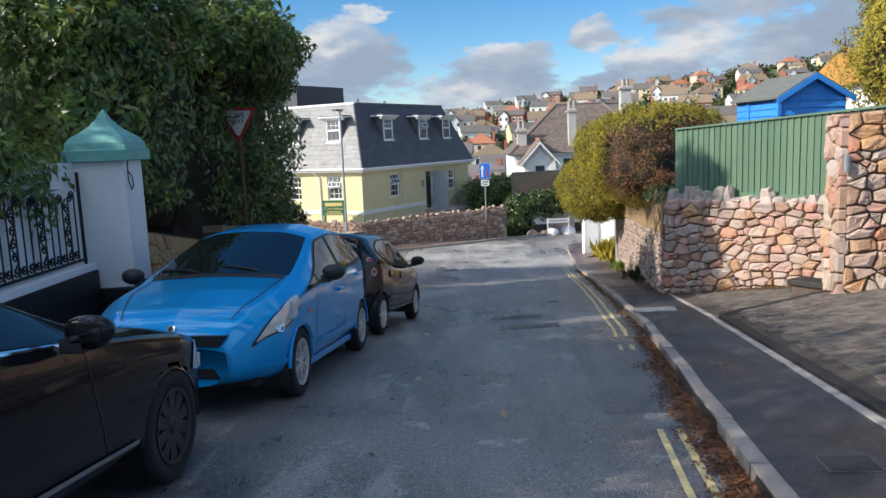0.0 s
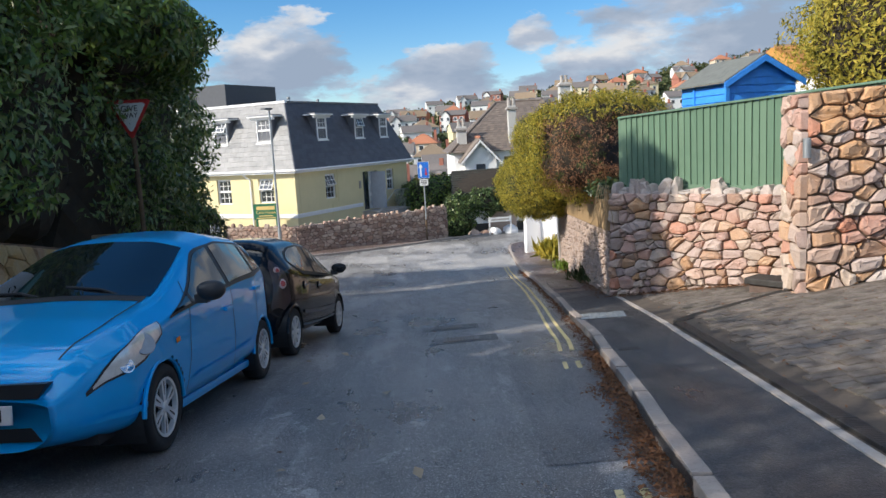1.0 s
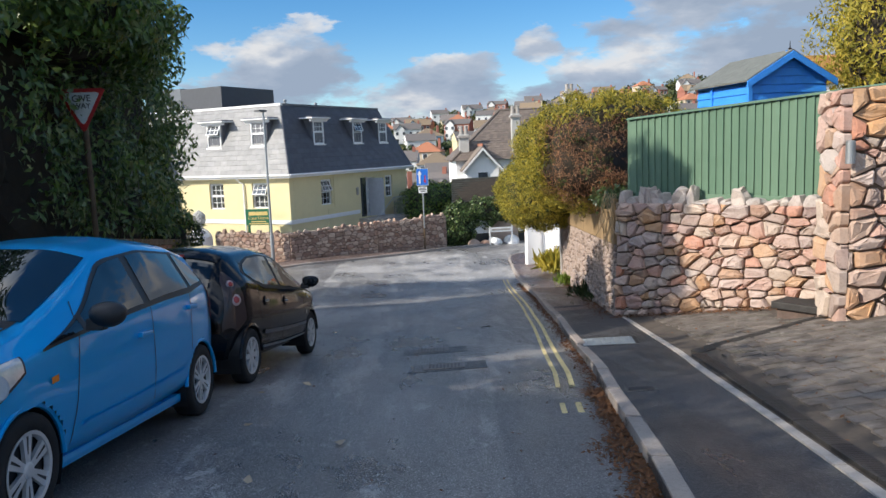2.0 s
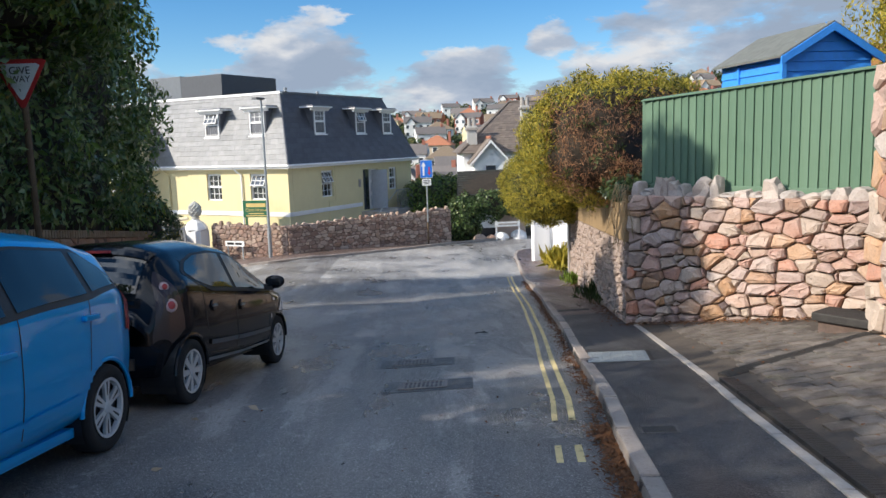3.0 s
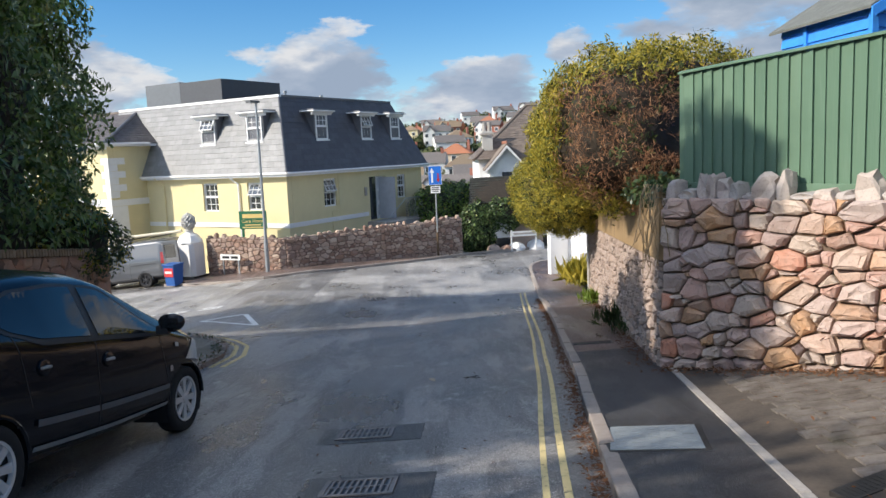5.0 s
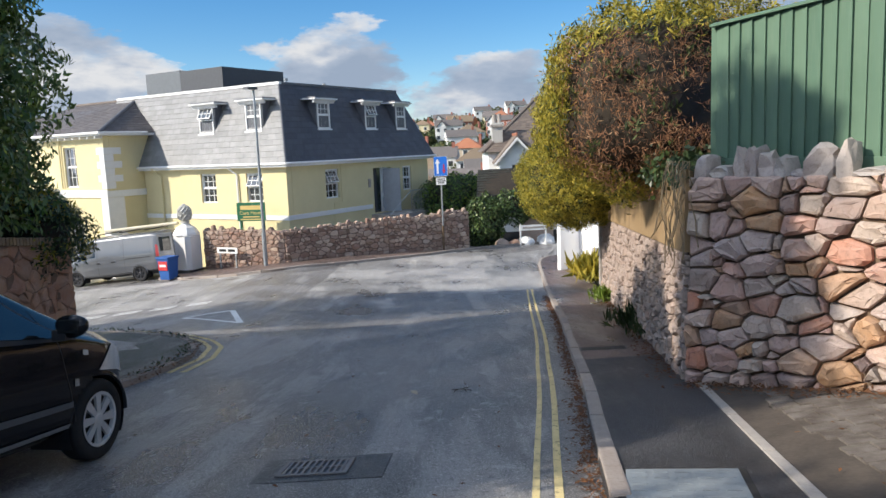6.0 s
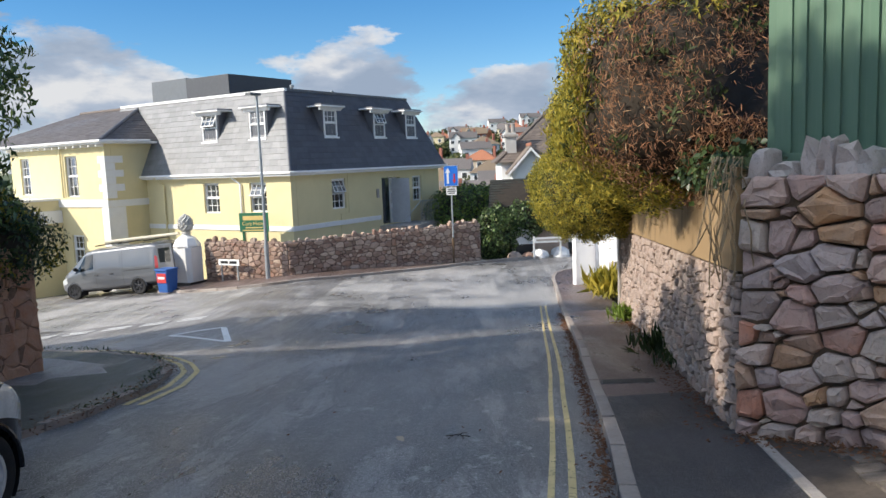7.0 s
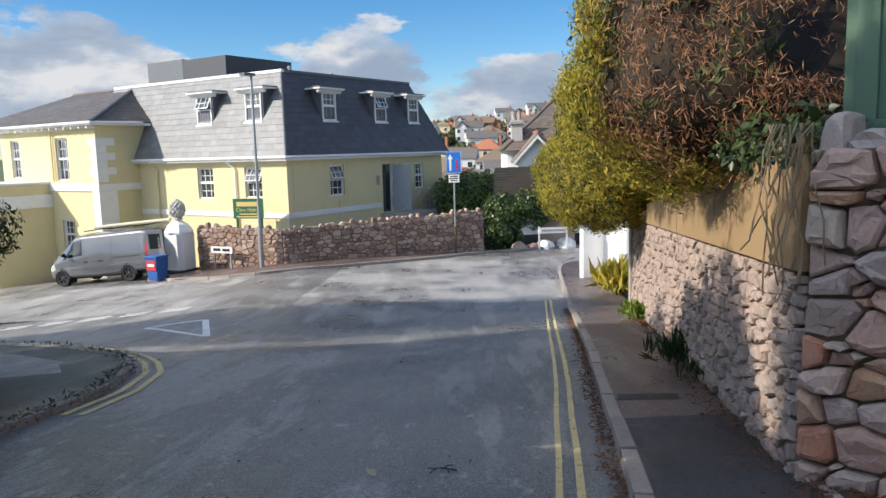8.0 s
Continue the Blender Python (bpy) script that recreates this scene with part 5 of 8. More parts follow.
def blue_hatchback(m):
    car = thing("hatchback_car", m, "bright blue five-door hatchback parked facing uphill", "car", "parked cars")
    sh = jazz_sh
    body = part("body", sh.body(-1.88, 2.04, 120, ((1.25, 0.29), (-1.25, 0.29)), 0.335), M_BLUECAR, car, smooth=True)
    part("windscreen", sh.across(0.12, 0.98, 37.0, 0.006), M_CARGLASS, car, smooth=True)
    part("rear_screen", sh.across(-1.62, -1.78, 38.0, 0.006, 6), M_CARGLASS, car)
    for s in (1, -1):
        part("window_seal", sh.arched([(-1.60, 24.0), (-1.1, 22.5), (1.08, 22.4)], [(-1.60, 25.2), (-1.46, 31.0), (-1.22, 34.6), (0.12, 35.0), (0.30, 33.4), (0.56, 29.5), (0.86, 25.4), (1.08, 22.9)], s, 0.004, 40), M_PLASTIC, car, "black window surround")
        part("front_window", sh.arched([(-0.20, 23.4), (0.60, 23.3)], [(-0.20, 34.2), (0.10, 34.0), (0.28, 32.4), (0.60, 27.6)], s, 0.009), M_CARGLASS, car)
        part("rear_window", sh.arched([(-1.06, 23.8), (-0.30, 23.4)], [(-1.06, 33.8), (-0.30, 34.2)], s, 0.009), M_CARGLASS, car)
        part("quarter_window", sh.arched([(-1.53, 25.0), (-1.14, 23.9)], [(-1.53, 26.0), (-1.42, 31.0), (-1.24, 33.4), (-1.14, 33.7)], s, 0.009), M_CARGLASS, car)
        part("front_quarterlight", sh.arched([(0.65, 23.3), (1.02, 23.2)], [(0.65, 27.0), (0.84, 24.9), (1.02, 23.4)], s, 0.009), M_CARGLASS, car)
        part("mirror_sail", sh.arched([(0.60, 23.3), (0.65, 23.3)], [(0.60, 27.7), (0.65, 27.1)], s, 0.011, 3), M_PLASTIC, car)
        part("lamp_bezel", sh.arched([(1.26, 20.5), (1.50, 17.7), (1.91, 17.5)], [(1.26, 24.8), (1.42, 25.2), (1.71, 22.6), (1.91, 18.4)], s, 0.006, 18), M_PLASTIC, car)
        head = part("headlamp", sh.arched([(1.28, 20.8), (1.50, 18.2), (1.88, 18.0)], [(1.28, 24.5), (1.42, 24.8), (1.70, 22.2), (1.88, 18.5)], s, 0.011, 18), M_LAMPGLASS, car, "clear glass headlamp swept back along the wing")
        for y, v, q in ((1.50, 20.6, 0.078), (1.68, 18.9, 0.05)):
            x, y, z = sh.point(y, v, s, 0.008)
            turn = Matrix.Translation((x, y, z)) @ Matrix.Rotation(radians(38 * s), 4, "Z") @ Matrix.Rotation(radians(62 * s), 4, "Y")
            part("reflector", lathe([(q, 0.0), (q * 0.97, 0.010), (q * 0.85, 0.012), (q * 0.4, 0.006), (0.004, 0.010)], 18, turn), M_CHROME if q < 0.06 else M_GALV, head)
        part("bumper_strip", sh.patch((1.52, 1.52), (1.93, 1.93), 8.2, 9.8, s, 0.022, 8, 3), M_BLUECAR, car)
        part("side_moulding", sh.patch((-0.88, -0.88), (-0.30, -0.30), 9.0, 9.9, s, 0.016, 6, 2), M_BLUECAR, car)
        part("side_moulding", sh.patch((-0.28, -0.28), (0.72, 0.72), 9.0, 9.9, s, 0.016, 8, 2), M_BLUECAR, car)
        part("tail_lamp", sh.patch((-1.84, -1.80), (-1.62, -1.64), 17.0, 27.0, s, 0.008, 6, 8), M_REDLENS, car)
        part("side_repeater", sh.patch((0.98, 0.98), (1.05, 1.05), 17.6, 18.4, s, 0.01, 3, 2), M_AMBER, car)
        mirror(car, s * 0.98, 0.68, 1.03, M_PLASTIC, s)
        handle(car, sh, -0.12, 18.8, s, M_BLUECAR)
        handle(car, sh, -1.02, 20.0, s, M_BLUECAR)
        for y in (1.25, -1.25):
            arch(car, s * 0.815, y, 0.335, M_BLUECAR)
            wheel(car, s * 0.735, y, 0.295, 0.18, M_RIM, 6)
    seams(car, sh, ((-0.28, -0.30), (0.86, 0.60)), v0=7, v1=33)
    seams(car, sh, ((-1.0, -1.12),), v0=13, v1=33)
    part("sill", box((-0.765, -0.92, 0.18), (0.765, 0.92, 0.25), 0.03), M_BLUECAR, car)
    part("underside", box((-0.62, -1.7, 0.20), (0.62, 1.8, 0.30)), M_PLASTIC, car)
    part("grille", prism([(-0.46, 0.63), (0.46, 0.63), (0.40, 0.545), (-0.40, 0.545)], 1.955, 2.035, "y"), M_PLASTIC, car, "black mesh grille")
    part("lower_intake", prism([(-0.36, 0.38), (0.36, 0.38), (0.42, 0.30), (-0.42, 0.30)], 1.93, 2.044, "y"), M_PLASTIC, car)
    part("badge", lathe([(0.035, 0), (0.035, 0.008), (0.02, 0.010)], 16, Matrix.Translation((0, 1.97, 0.68)) @ Matrix.Rotation(radians(-75), 4, "X")), M_CHROME, car)
    plate(car, 2.055, 0.46)
    for x0, x1, y0 in ((-0.55, 0.02, 0.94), (0.05, 0.60, 0.94)):
        a = Vector((x0, 0.99, jazz_sh.at("top", 0.99) - 0.02 - 0.05 * abs(x0)))
        b = Vector((x1, 0.86, jazz_sh.at("top", 0.86) - 0.0 - 0.05 * abs(x1)))
        part("wiper", tube([a, a.lerp(b, 0.5) + Vector((0, 0, 0.035)), b + Vector((0, 0, 0.01))], 0.010, 6), M_PLASTIC, car)
    part("cowl", sh.across(0.96, 1.06, 37.5, 0.004, 4), M_PLASTIC, car)
    for s in (1, -1):
        part("bonnet_seam", sh.patch((1.02, 1.02), (1.88, 1.88), 37.6, 37.9, s, 0.003, 14, 1), M_PLASTIC, car)
    return car


c1_sh = Shell({
    "top": [(-1.60, 0.66), (-1.57, 0.95), (-1.47, 1.22), (-1.36, 1.38), (-1.15, 1.435), (-0.4, 1.47), (0.1, 1.44), (0.25, 1.40), (0.95, 1.04), (1.05, 1.00), (1.4, 0.91), (1.66, 0.79), (1.80, 0.62), (1.86, 0.48)],
    "belt": [(-1.60, 0.60), (-1.5, 0.96), (-1.2, 1.03), (-0.7, 0.96), (0.3, 0.90), (0.9, 0.88), (1.4, 0.79), (1.7, 0.66), (1.86, 0.44)],
    "wide": [(-1.60, 0.56), (-1.5, 0.70), (-1.2, 0.785), (-0.6, 0.80), (0.6, 0.80), (1.25, 0.795), (1.5, 0.74), (1.75, 0.58), (1.86, 0.42)],
    "roof": [(-1.60, 0.46), (-1.3, 0.53), (-0.6, 0.565), (0.2, 0.565), (0.6, 0.62), (0.95, 0.66), (1.4, 0.62), (1.75, 0.46), (1.86, 0.32)],
    "drop": [(-1.60, 0.03), (-1.2, 0.08), (0.1, 0.09), (0.7, 0.06), (1.0, 0.035), (1.86, 0.03)],
    "low": [(-1.60, 0.30), (-1.4, 0.24), (0, 0.19), (1.5, 0.20), (1.86, 0.24)]}, 1.0, 1.86)


def black_city_car(m):
    car = thing("city_car", m, "small glossy black city car parked facing downhill", "car", "parked cars")
    sh = c1_sh
    part("body", sh.body(-1.60, 1.86, 110, ((1.17, 0.28), (-1.17, 0.28)), 0.325), M_BLACKCAR, car, smooth=True)
    part("windscreen", sh.across(0.27, 0.97, 37.0, 0.006), M_CARGLASS, car, smooth=True)
    part("rear_screen", sh.across(-1.40, -1.555, 36.0, 0.008, 8), M_CARGLASS, car, "dark glass tailgate")
    for s in (1, -1):
        part("window_seal", sh.arched([(-1.14, 27.2), (-0.98, 24.2), (-0.72, 22.8), (0.92, 22.6)], [(-1.14, 28.4), (-1.02, 32.0), (-0.78, 34.4), (-0.3, 35.2), (0.18, 34.9), (0.42, 32.3), (0.68, 28.2), (0.92, 23.2)], s, 0.004, 40), M_PLASTIC, car, "black window surround")
        part("front_window", sh.arched([(-0.09, 23.5), (0.84, 23.4)], [(-0.09, 34.4), (0.15, 34.0), (0.38, 31.8), (0.64, 27.8), (0.84, 23.8)], s, 0.009), M_CARGLASS, car)
        part("rear_window", sh.arched([(-1.08, 27.4), (-0.94, 24.9), (-0.70, 23.7), (-0.18, 23.5)], [(-1.08, 28.6), (-0.98, 31.4), (-0.76, 33.7), (-0.18, 34.4)], s, 0.009), M_CARGLASS, car)
        lamp = part("tail_lamp", sh.arched([(-1.56, 16.0), (-1.44, 12.5), (-1.28, 15.0)], [(-1.56, 18.0), (-1.47, 31.0), (-1.42, 32.6), (-1.28, 17.0)], s, 0.010, 16, 10), plain("tail_lamp_dark", (0.05, 0.035, 0.035), 0.12) if s > 0 else bpy.data.materials["tail_lamp_dark"], car, "upright dark tail lamp cluster")
        for v, q in ((20.0, 0.062), (25.6, 0.045)):
            x, y, z = sh.point(-1.43, v, s, 0.006)
            turn = Matrix.Translation((x, y, z)) @ Matrix.Rotation(radians(-35 * s), 4, "Z") @ Matrix.Rotation(radians(80 * s), 4, "Y")
            part("lens", lathe([(q, 0), (q * 0.92, 0.010), (q * 0.62, 0.016)], 18, turn), M_TAILCLEAR, lamp)
            part("lens_red", lathe([(q * 0.60, 0.012), (q * 0.5, 0.022), (0.005, 0.026)], 18, turn), M_REDLENS, lamp)
        part("head_lamp", sh.patch((1.15, 1.40), (1.62, 1.70), 17, 23.5, s, 0.008, 10, 6), M_LAMPGLASS, car)
        part("side_moulding", sh.patch((-0.80, -0.80), (-0.16, -0.16), 10.6, 11.9, s, 0.016, 6, 2), M_RUB, car, "dark grey rubbing strip")
        part("side_moulding", sh.patch((-0.14, -0.14), (0.84, 0.84), 10.6, 11.9, s, 0.016, 8, 2), M_RUB, car, "dark grey rubbing strip")
        part("sill_strip", sh.patch((-0.82, -0.82), (0.84, 0.84), 6.4, 7.2, s, 0.012, 8, 2), M_GALV, car)
        part("window_strip", sh.patch((-0.70, -0.85), (0.80, 0.80), 22.4, 23.2, s, 0.008, 12, 2), M_PLASTIC, car)
        mirror(car, s * 0.93, 0.66, 0.99, M_BLACKCAR, s)
        for y in (-0.02, -0.72):
            x, yy, z = sh.point(y, 19.2, s, 0.006)
            hd = part("door_handle", lathe([(0.055, 0), (0.052, 0.008), (0.030, 0.010)], 16, Matrix.Translation((x, yy, z)) @ Matrix.Rotation(radians(86 * s), 4, "Y")), M_BLACKCAR, car)
            part("pull", tube([(x + s * 0.016, yy - 0.045, z), (x + s * 0.022, yy, z + 0.004), (x + s * 0.016, yy + 0.045, z)], 0.011, 6), M_GALV, hd)
        part("side_repeater", sh.patch((0.97, 0.97), (1.03, 1.03), 19.6, 20.5, s, 0.01, 3, 2), M_LAMPGLASS, car)
        part("wing_badge", sh.patch((0.87, 0.87), (0.915, 0.915), 14.6, 15.8, s, 0.006, 2, 2), M_CHROME, car)
        for y in (1.17, -1.17):
            arch(car, s * 0.782, y, 0.325, M_BLACKCAR)
            wheel(car, s * 0.71, y, 0.285, 0.165, M_RIM, 8, 1)
    seams(car, sh, ((-0.13, -0.17), (0.90, 0.60)), v0=7, v1=33)
    seams(car, sh, ((-0.84, -1.06),), v0=14, v1=33)
    part("underside", box((-0.60, -1.45, 0.20), (0.60, 1.65, 0.30)), M_PLASTIC, car)
    part("rear_bumper", prism([(-0.66, 0.30), (0.66, 0.30), (0.70, 0.50), (0.62, 0.56), (-0.62, 0.56), (-0.70, 0.50)], -1.63, -1.52, "y"), M_BLACKCAR, car)
    part("bumper_insert", box((-0.5, -1.645, 0.36), (0.5, -1.625, 0.46), 0.01), M_PLASTIC, car)
    plate(car, -1.645, 0.62, True)
    part("model_badge", box((-0.40, -1.605, 0.79), (-0.24, -1.59, 0.825), 0.006), M_CHROME, car)
    part("spoiler", sh.across(-1.30, -1.40, 35.5, 0.02, 4), M_BLACKCAR, car)
    part("brake_lamp", box((-0.18, -1.435, 1.335), (0.18, -1.405, 1.36), 0.006), M_REDLENS, car)
    part("blue_dash_cloth", box((0.28, 0.42, 0.90), (0.55, 0.62, 1.0), 0.03), M_BLUESHED, car)
    return car


big_sh = Shell({
    "top": [(-2.2, 0.7), (-2.1, 1.05), (-1.9, 1.22), (-1.5, 1.34), (-0.9, 1.44), (-0.4, 1.43), (-0.2, 1.39), (0.6, 1.03), (0.75, 0.98), (1.3, 0.92), (1.7, 0.86), (1.95, 0.78), (2.14, 0.66), (2.24, 0.46)],
    "belt": [(-2.2, 0.6), (-2.0, 0.96), (-1.4, 0.98), (0.4, 0.93), (1.0, 0.88), (1.5, 0.82), (1.8, 0.75), (2.05, 0.64), (2.24, 0.42)],
    "wide": [(-2.2, 0.62), (-2.0, 0.78), (-1.5, 0.86), (-0.5, 0.89), (0.8, 0.895), (1.5, 0.885), (1.75, 0.85), (1.95, 0.76), (2.12, 0.62), (2.24, 0.42)],
    "roof": [(-2.2, 0.5), (-1.5, 0.58), (-0.9, 0.61), (-0.2, 0.62), (0.3, 0.70), (0.6, 0.74), (1.4, 0.68), (1.75, 0.61), (2.0, 0.50), (2.24, 0.28)],
    "drop": [(-2.2, 0.03), (-1.5, 0.08), (-0.3, 0.09), (0.4, 0.06), (0.7, 0.035), (2.2, 0.03)],
    "low": [(-2.2, 0.32), (-1.8, 0.24), (0, 0.18), (1.7, 0.20), (2.2, 0.24)]}, 1.0, 2.2)


def black_saloon(m):
    car = thing("hatchback_car", m, "glossy black larger hatchback with dark alloy wheels, facing downhill", "car", "parked cars")
    sh = big_sh
    part("body", sh.body(-2.2, 2.24, 120, ((1.32, 0.31), (-1.32, 0.31)), 0.355), M_BLACKCAR, car, smooth=True)
    part("windscreen", sh.across(-0.18, 0.62, 37.0, 0.006), M_CARGLASS, car, smooth=True)
    for s in (1, -1):
        part("front_window", sh.patch((-0.70, -0.74), (0.50, -0.14), 23.6, 34.4, s), M_CARGLASS, car)
        part("rear_window", sh.patch((-1.5, -1.45), (-0.78, -0.82), 23.6, 34.2, s), M_CARGLASS, car)
        part("chrome_strip", sh.patch((-1.5, -1.5), (0.58, 0.58), 22.7, 23.3, s, 0.009, 20, 2), M_CHROME, car)
        part("chrome_strip", sh.patch((-0.74, -0.74), (-0.12, -0.12), 34.5, 35.0, s, 0.009, 14, 2), M_CHROME, car)
        part("head_lamp", sh.patch((1.62, 1.72), (2.05, 2.08), 16.5, 22.0, s, 0.008, 10, 6), M_LAMPGLASS, car)
        part("lower_strip", sh.patch((-0.8, -0.8), (0.9, 0.9), 7.6, 8.3, s, 0.012, 8, 2), M_GALV, car)
        mirror(car, s * 1.02, 0.26, 1.0, M_BLACKCAR, s)
        handle(car, sh, -0.50, 18.5, s, M_BLACKCAR)
        for y in (1.32, -1.32):
            arch(car, s * 0.87, y, 0.355, M_BLACKCAR)
            wheel(car, s * 0.79, y, 0.32, 0.21, M_DARKRIM, 10)
    seams(car, sh, ((-0.74, -0.78), (0.62, 0.30)), v0=7, v1=33)
    part("underside", box((-0.65, -2.0, 0.20), (0.65, 2.0, 0.30)), M_PLASTIC, car)
    return car


def stand(x, y, yaw, a=1.25):
    """The pose of a car on the sloping road: its axles at a and -a along the way it points."""
    d = Vector((-math.sin(radians(yaw)), math.cos(radians(yaw))))
    z0, z1 = land(x - d.x * a, y - d.y * a), land(x + d.x * a, y + d.y * a)
    return Matrix.Translation((x, y, (z0 + z1) / 2)) @ Matrix.Rotation(radians(yaw), 4, "Z") @ Matrix.Rotation(math.atan2(z1 - z0, 2 * a), 4, "X")


blue_hatchback(stand(-2.17, 7.33, 180 - 4.2))
black_city_car(stand(-1.80, 11.30, -7.6, 1.17))
black_saloon(stand(-2.68, 2.62, -3.5, 1.32))

# ---- leaves ----


def leaf_cloud(name, pts, nrm, size, material, parent=None, seed=1, aspect=0.42, droop=0.25, spread=0.9):
    """Many kite-shaped, slightly folded leaves as one mesh: at pts, facing roughly along nrm."""
    r = np.random.default_rng(seed)
    n = len(pts)
    nr = nrm + r.normal(0, spread, (n, 3)) * 0.6
    nr /= np.linalg.norm(nr, axis=1)[:, None] + 1e-9
    t = r.normal(0, 1, (n, 3))
    t[:, 2] -= droop * 2
    t -= (t * nr).sum(1)[:, None] * nr
    t /= np.linalg.norm(t, axis=1)[:, None] + 1e-9
    b = np.cross(nr, t)
    s = (size * r.uniform(0.55, 1.3, n))[:, None]
    w = s * aspect * 0.5
    fold = nr * w * 0.35
    v = np.stack([pts, pts + t * s * 0.45 + b * w + fold, pts + t * s, pts + t * s * 0.45 - b * w + fold], 1).reshape(-1, 3)
    me = bpy.data.meshes.new(name)
    me.vertices.add(4 * n)
    me.vertices.foreach_set("co", v.astype(np.float32).ravel())
    idx = np.arange(4 * n).reshape(n, 4)
    tri = np.concatenate([idx[:, [0, 1, 2]], idx[:, [0, 2, 3]]], 1).reshape(-1)
    me.loops.add(6 * n)
    me.loops.foreach_set("vertex_index", tri.astype(np.int32))
    me.polygons.add(2 * n)
    me.polygons.foreach_set("loop_start", np.arange(0, 6 * n, 3, dtype=np.int32))
    me.update(calc_edges=True)
    me.validate()
    return part(name, me, material, parent)


def lump_points(lumps, n, seed, rough=0.22, freq=1.3, depth=0.35, keep=None):
    """Points on the lumpy outer skin of several rounded blocks (centre, radii, squareness), with outward normals."""
    r = np.random.default_rng(seed)
    area = np.array([c[1][0] * c[1][1] + c[1][1] * c[1][2] + c[1][0] * c[1][2] for c in lumps])
    out_p, out_n = [], []
    for (c, rad, p), share in zip(lumps, area / area.sum()):
        k = int(n * share)
        d = r.normal(0, 1, (k, 3))
        d /= np.linalg.norm(d, axis=1)[:, None]
        rad, c = np.array(rad), np.array(c)
        q = d / ((np.abs(d) ** p).sum(1) ** (1 / p))[:, None]
        nn = np.sign(q) * np.abs(q) ** (p - 1) / rad
        nn /= np.linalg.norm(nn, axis=1)[:, None]
        pts = c + q * rad
        f = np.array([noise.fractal(Vector(v) * freq, 1.0, 2.0, 3) for v in pts])
        pts = pts + nn * (f * rough * 1.6)[:, None] - nn * (r.random(k) ** 1.6 * depth)[:, None]
        ok = np.ones(k, bool)
        for c2, rad2, p2 in lumps:
            if c2 is not None and (tuple(c2) != tuple(c)):
                ok &= (np.abs((pts - np.array(c2)) / np.array(rad2)) ** p2).sum(1) > 0.80
        if keep is not None:
            ok &= np.array([keep(v) for v in pts], bool)
        out_p.append(pts[ok])
        out_n.append(nn[ok])
    return np.concatenate(out_p), np.concatenate(out_n)


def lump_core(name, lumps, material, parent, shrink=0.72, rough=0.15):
    """A near-black hull inside a hedge; its colour stands for the shade among twigs."""
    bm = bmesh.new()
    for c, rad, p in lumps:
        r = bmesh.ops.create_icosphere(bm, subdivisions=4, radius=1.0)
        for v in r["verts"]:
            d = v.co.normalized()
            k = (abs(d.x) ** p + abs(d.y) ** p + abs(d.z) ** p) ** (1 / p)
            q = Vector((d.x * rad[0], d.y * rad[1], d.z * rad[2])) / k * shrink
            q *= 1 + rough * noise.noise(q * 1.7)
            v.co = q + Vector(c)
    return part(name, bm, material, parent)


M_LAUREL = leaf_mat("laurel_leaves", [(0.0, (0.05, 0.09, 0.032)), (0.4, (0.11, 0.18, 0.055)), (0.8, (0.18, 0.26, 0.085)), (1.0, (0.28, 0.30, 0.12))], 0.33, 0.28)
M_TREELEAF = leaf_mat("tree_leaves", [(0.0, (0.09, 0.155, 0.03)), (0.5, (0.16, 0.26, 0.048)), (0.9, (0.24, 0.34, 0.065)), (1.0, (0.30, 0.22, 0.05))], 0.5, 0.3)
M_GOLD = leaf_mat("golden_cypress", [(0.0, (0.19, 0.19, 0.03)), (0.5, (0.38, 0.33, 0.045)), (1.0, (0.55, 0.42, 0.06))], 0.7, 0.3)
# dark leaves for the deeper layer; the hedge's inner shade is their colour
M_DEEP = leaf_mat("shaded_cypress", [(0.0, (0.03, 0.045, 0.012)), (1.0, (0.08, 0.10, 0.025))], 0.7, 0.1)
M_DEAD = leaf_mat("dead_cypress", [(0.0, (0.10, 0.05, 0.03)), (0.45, (0.26, 0.12, 0.06)), (0.85, (0.38, 0.19, 0.095)), (1.0, (0.46, 0.30, 0.18))], 0.8, 0.15)
# twig brown taken near black, for the shade inside the hedge hulls
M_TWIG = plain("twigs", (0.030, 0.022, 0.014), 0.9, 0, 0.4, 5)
M_BARK = plain("bark", (0.10, 0.075, 0.05), 0.9, 0, 0.4, 7, 0.6)
M_IVY = leaf_mat("ivy_leaves", [(0.0, (0.020, 0.040, 0.014)), (0.7, (0.045, 0.075, 0.025)), (1.0, (0.08, 0.11, 0.03))], 0.4, 0.15)


def hedge(name, label, lumps, mats, n, size, seed, aspect=0.42, rough=0.22, depth=0.35, droop=0.25, core=0.74, keep=None, category="hedge", trunks=(), core_mat=None):
    ob = thing(name, None, label, category)
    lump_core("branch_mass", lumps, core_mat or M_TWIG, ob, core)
    k = n // len(mats)
    for i, (m, f) in enumerate(mats):
        p, q = lump_points(lumps, k, seed + i, rough, 1.3, depth, f or keep)
        leaf_cloud("foliage", p, q, size, m, ob, seed + 50 + i, aspect, droop)
    for pts, r in trunks:
        part("trunk", tube(pts, r, 8), M_BARK, ob)
    return ob


# the hedge is trimmed back above the bank and the coped wall
clear_sign = lambda v: v[0] < -3.88 or v[1] > 13.4 or v[2] > 2.75
over_bank = lambda v: v[0] < -4.75 or clear_sign(v) and v[2] > (1.12 - 0.16 * (v[1] - 8.5) if v[1] < 12.6 else 0.40 - 0.12 * (v[1] - 12.6)) + 0.22 * noise.noise(Vector(v) * 1.6)
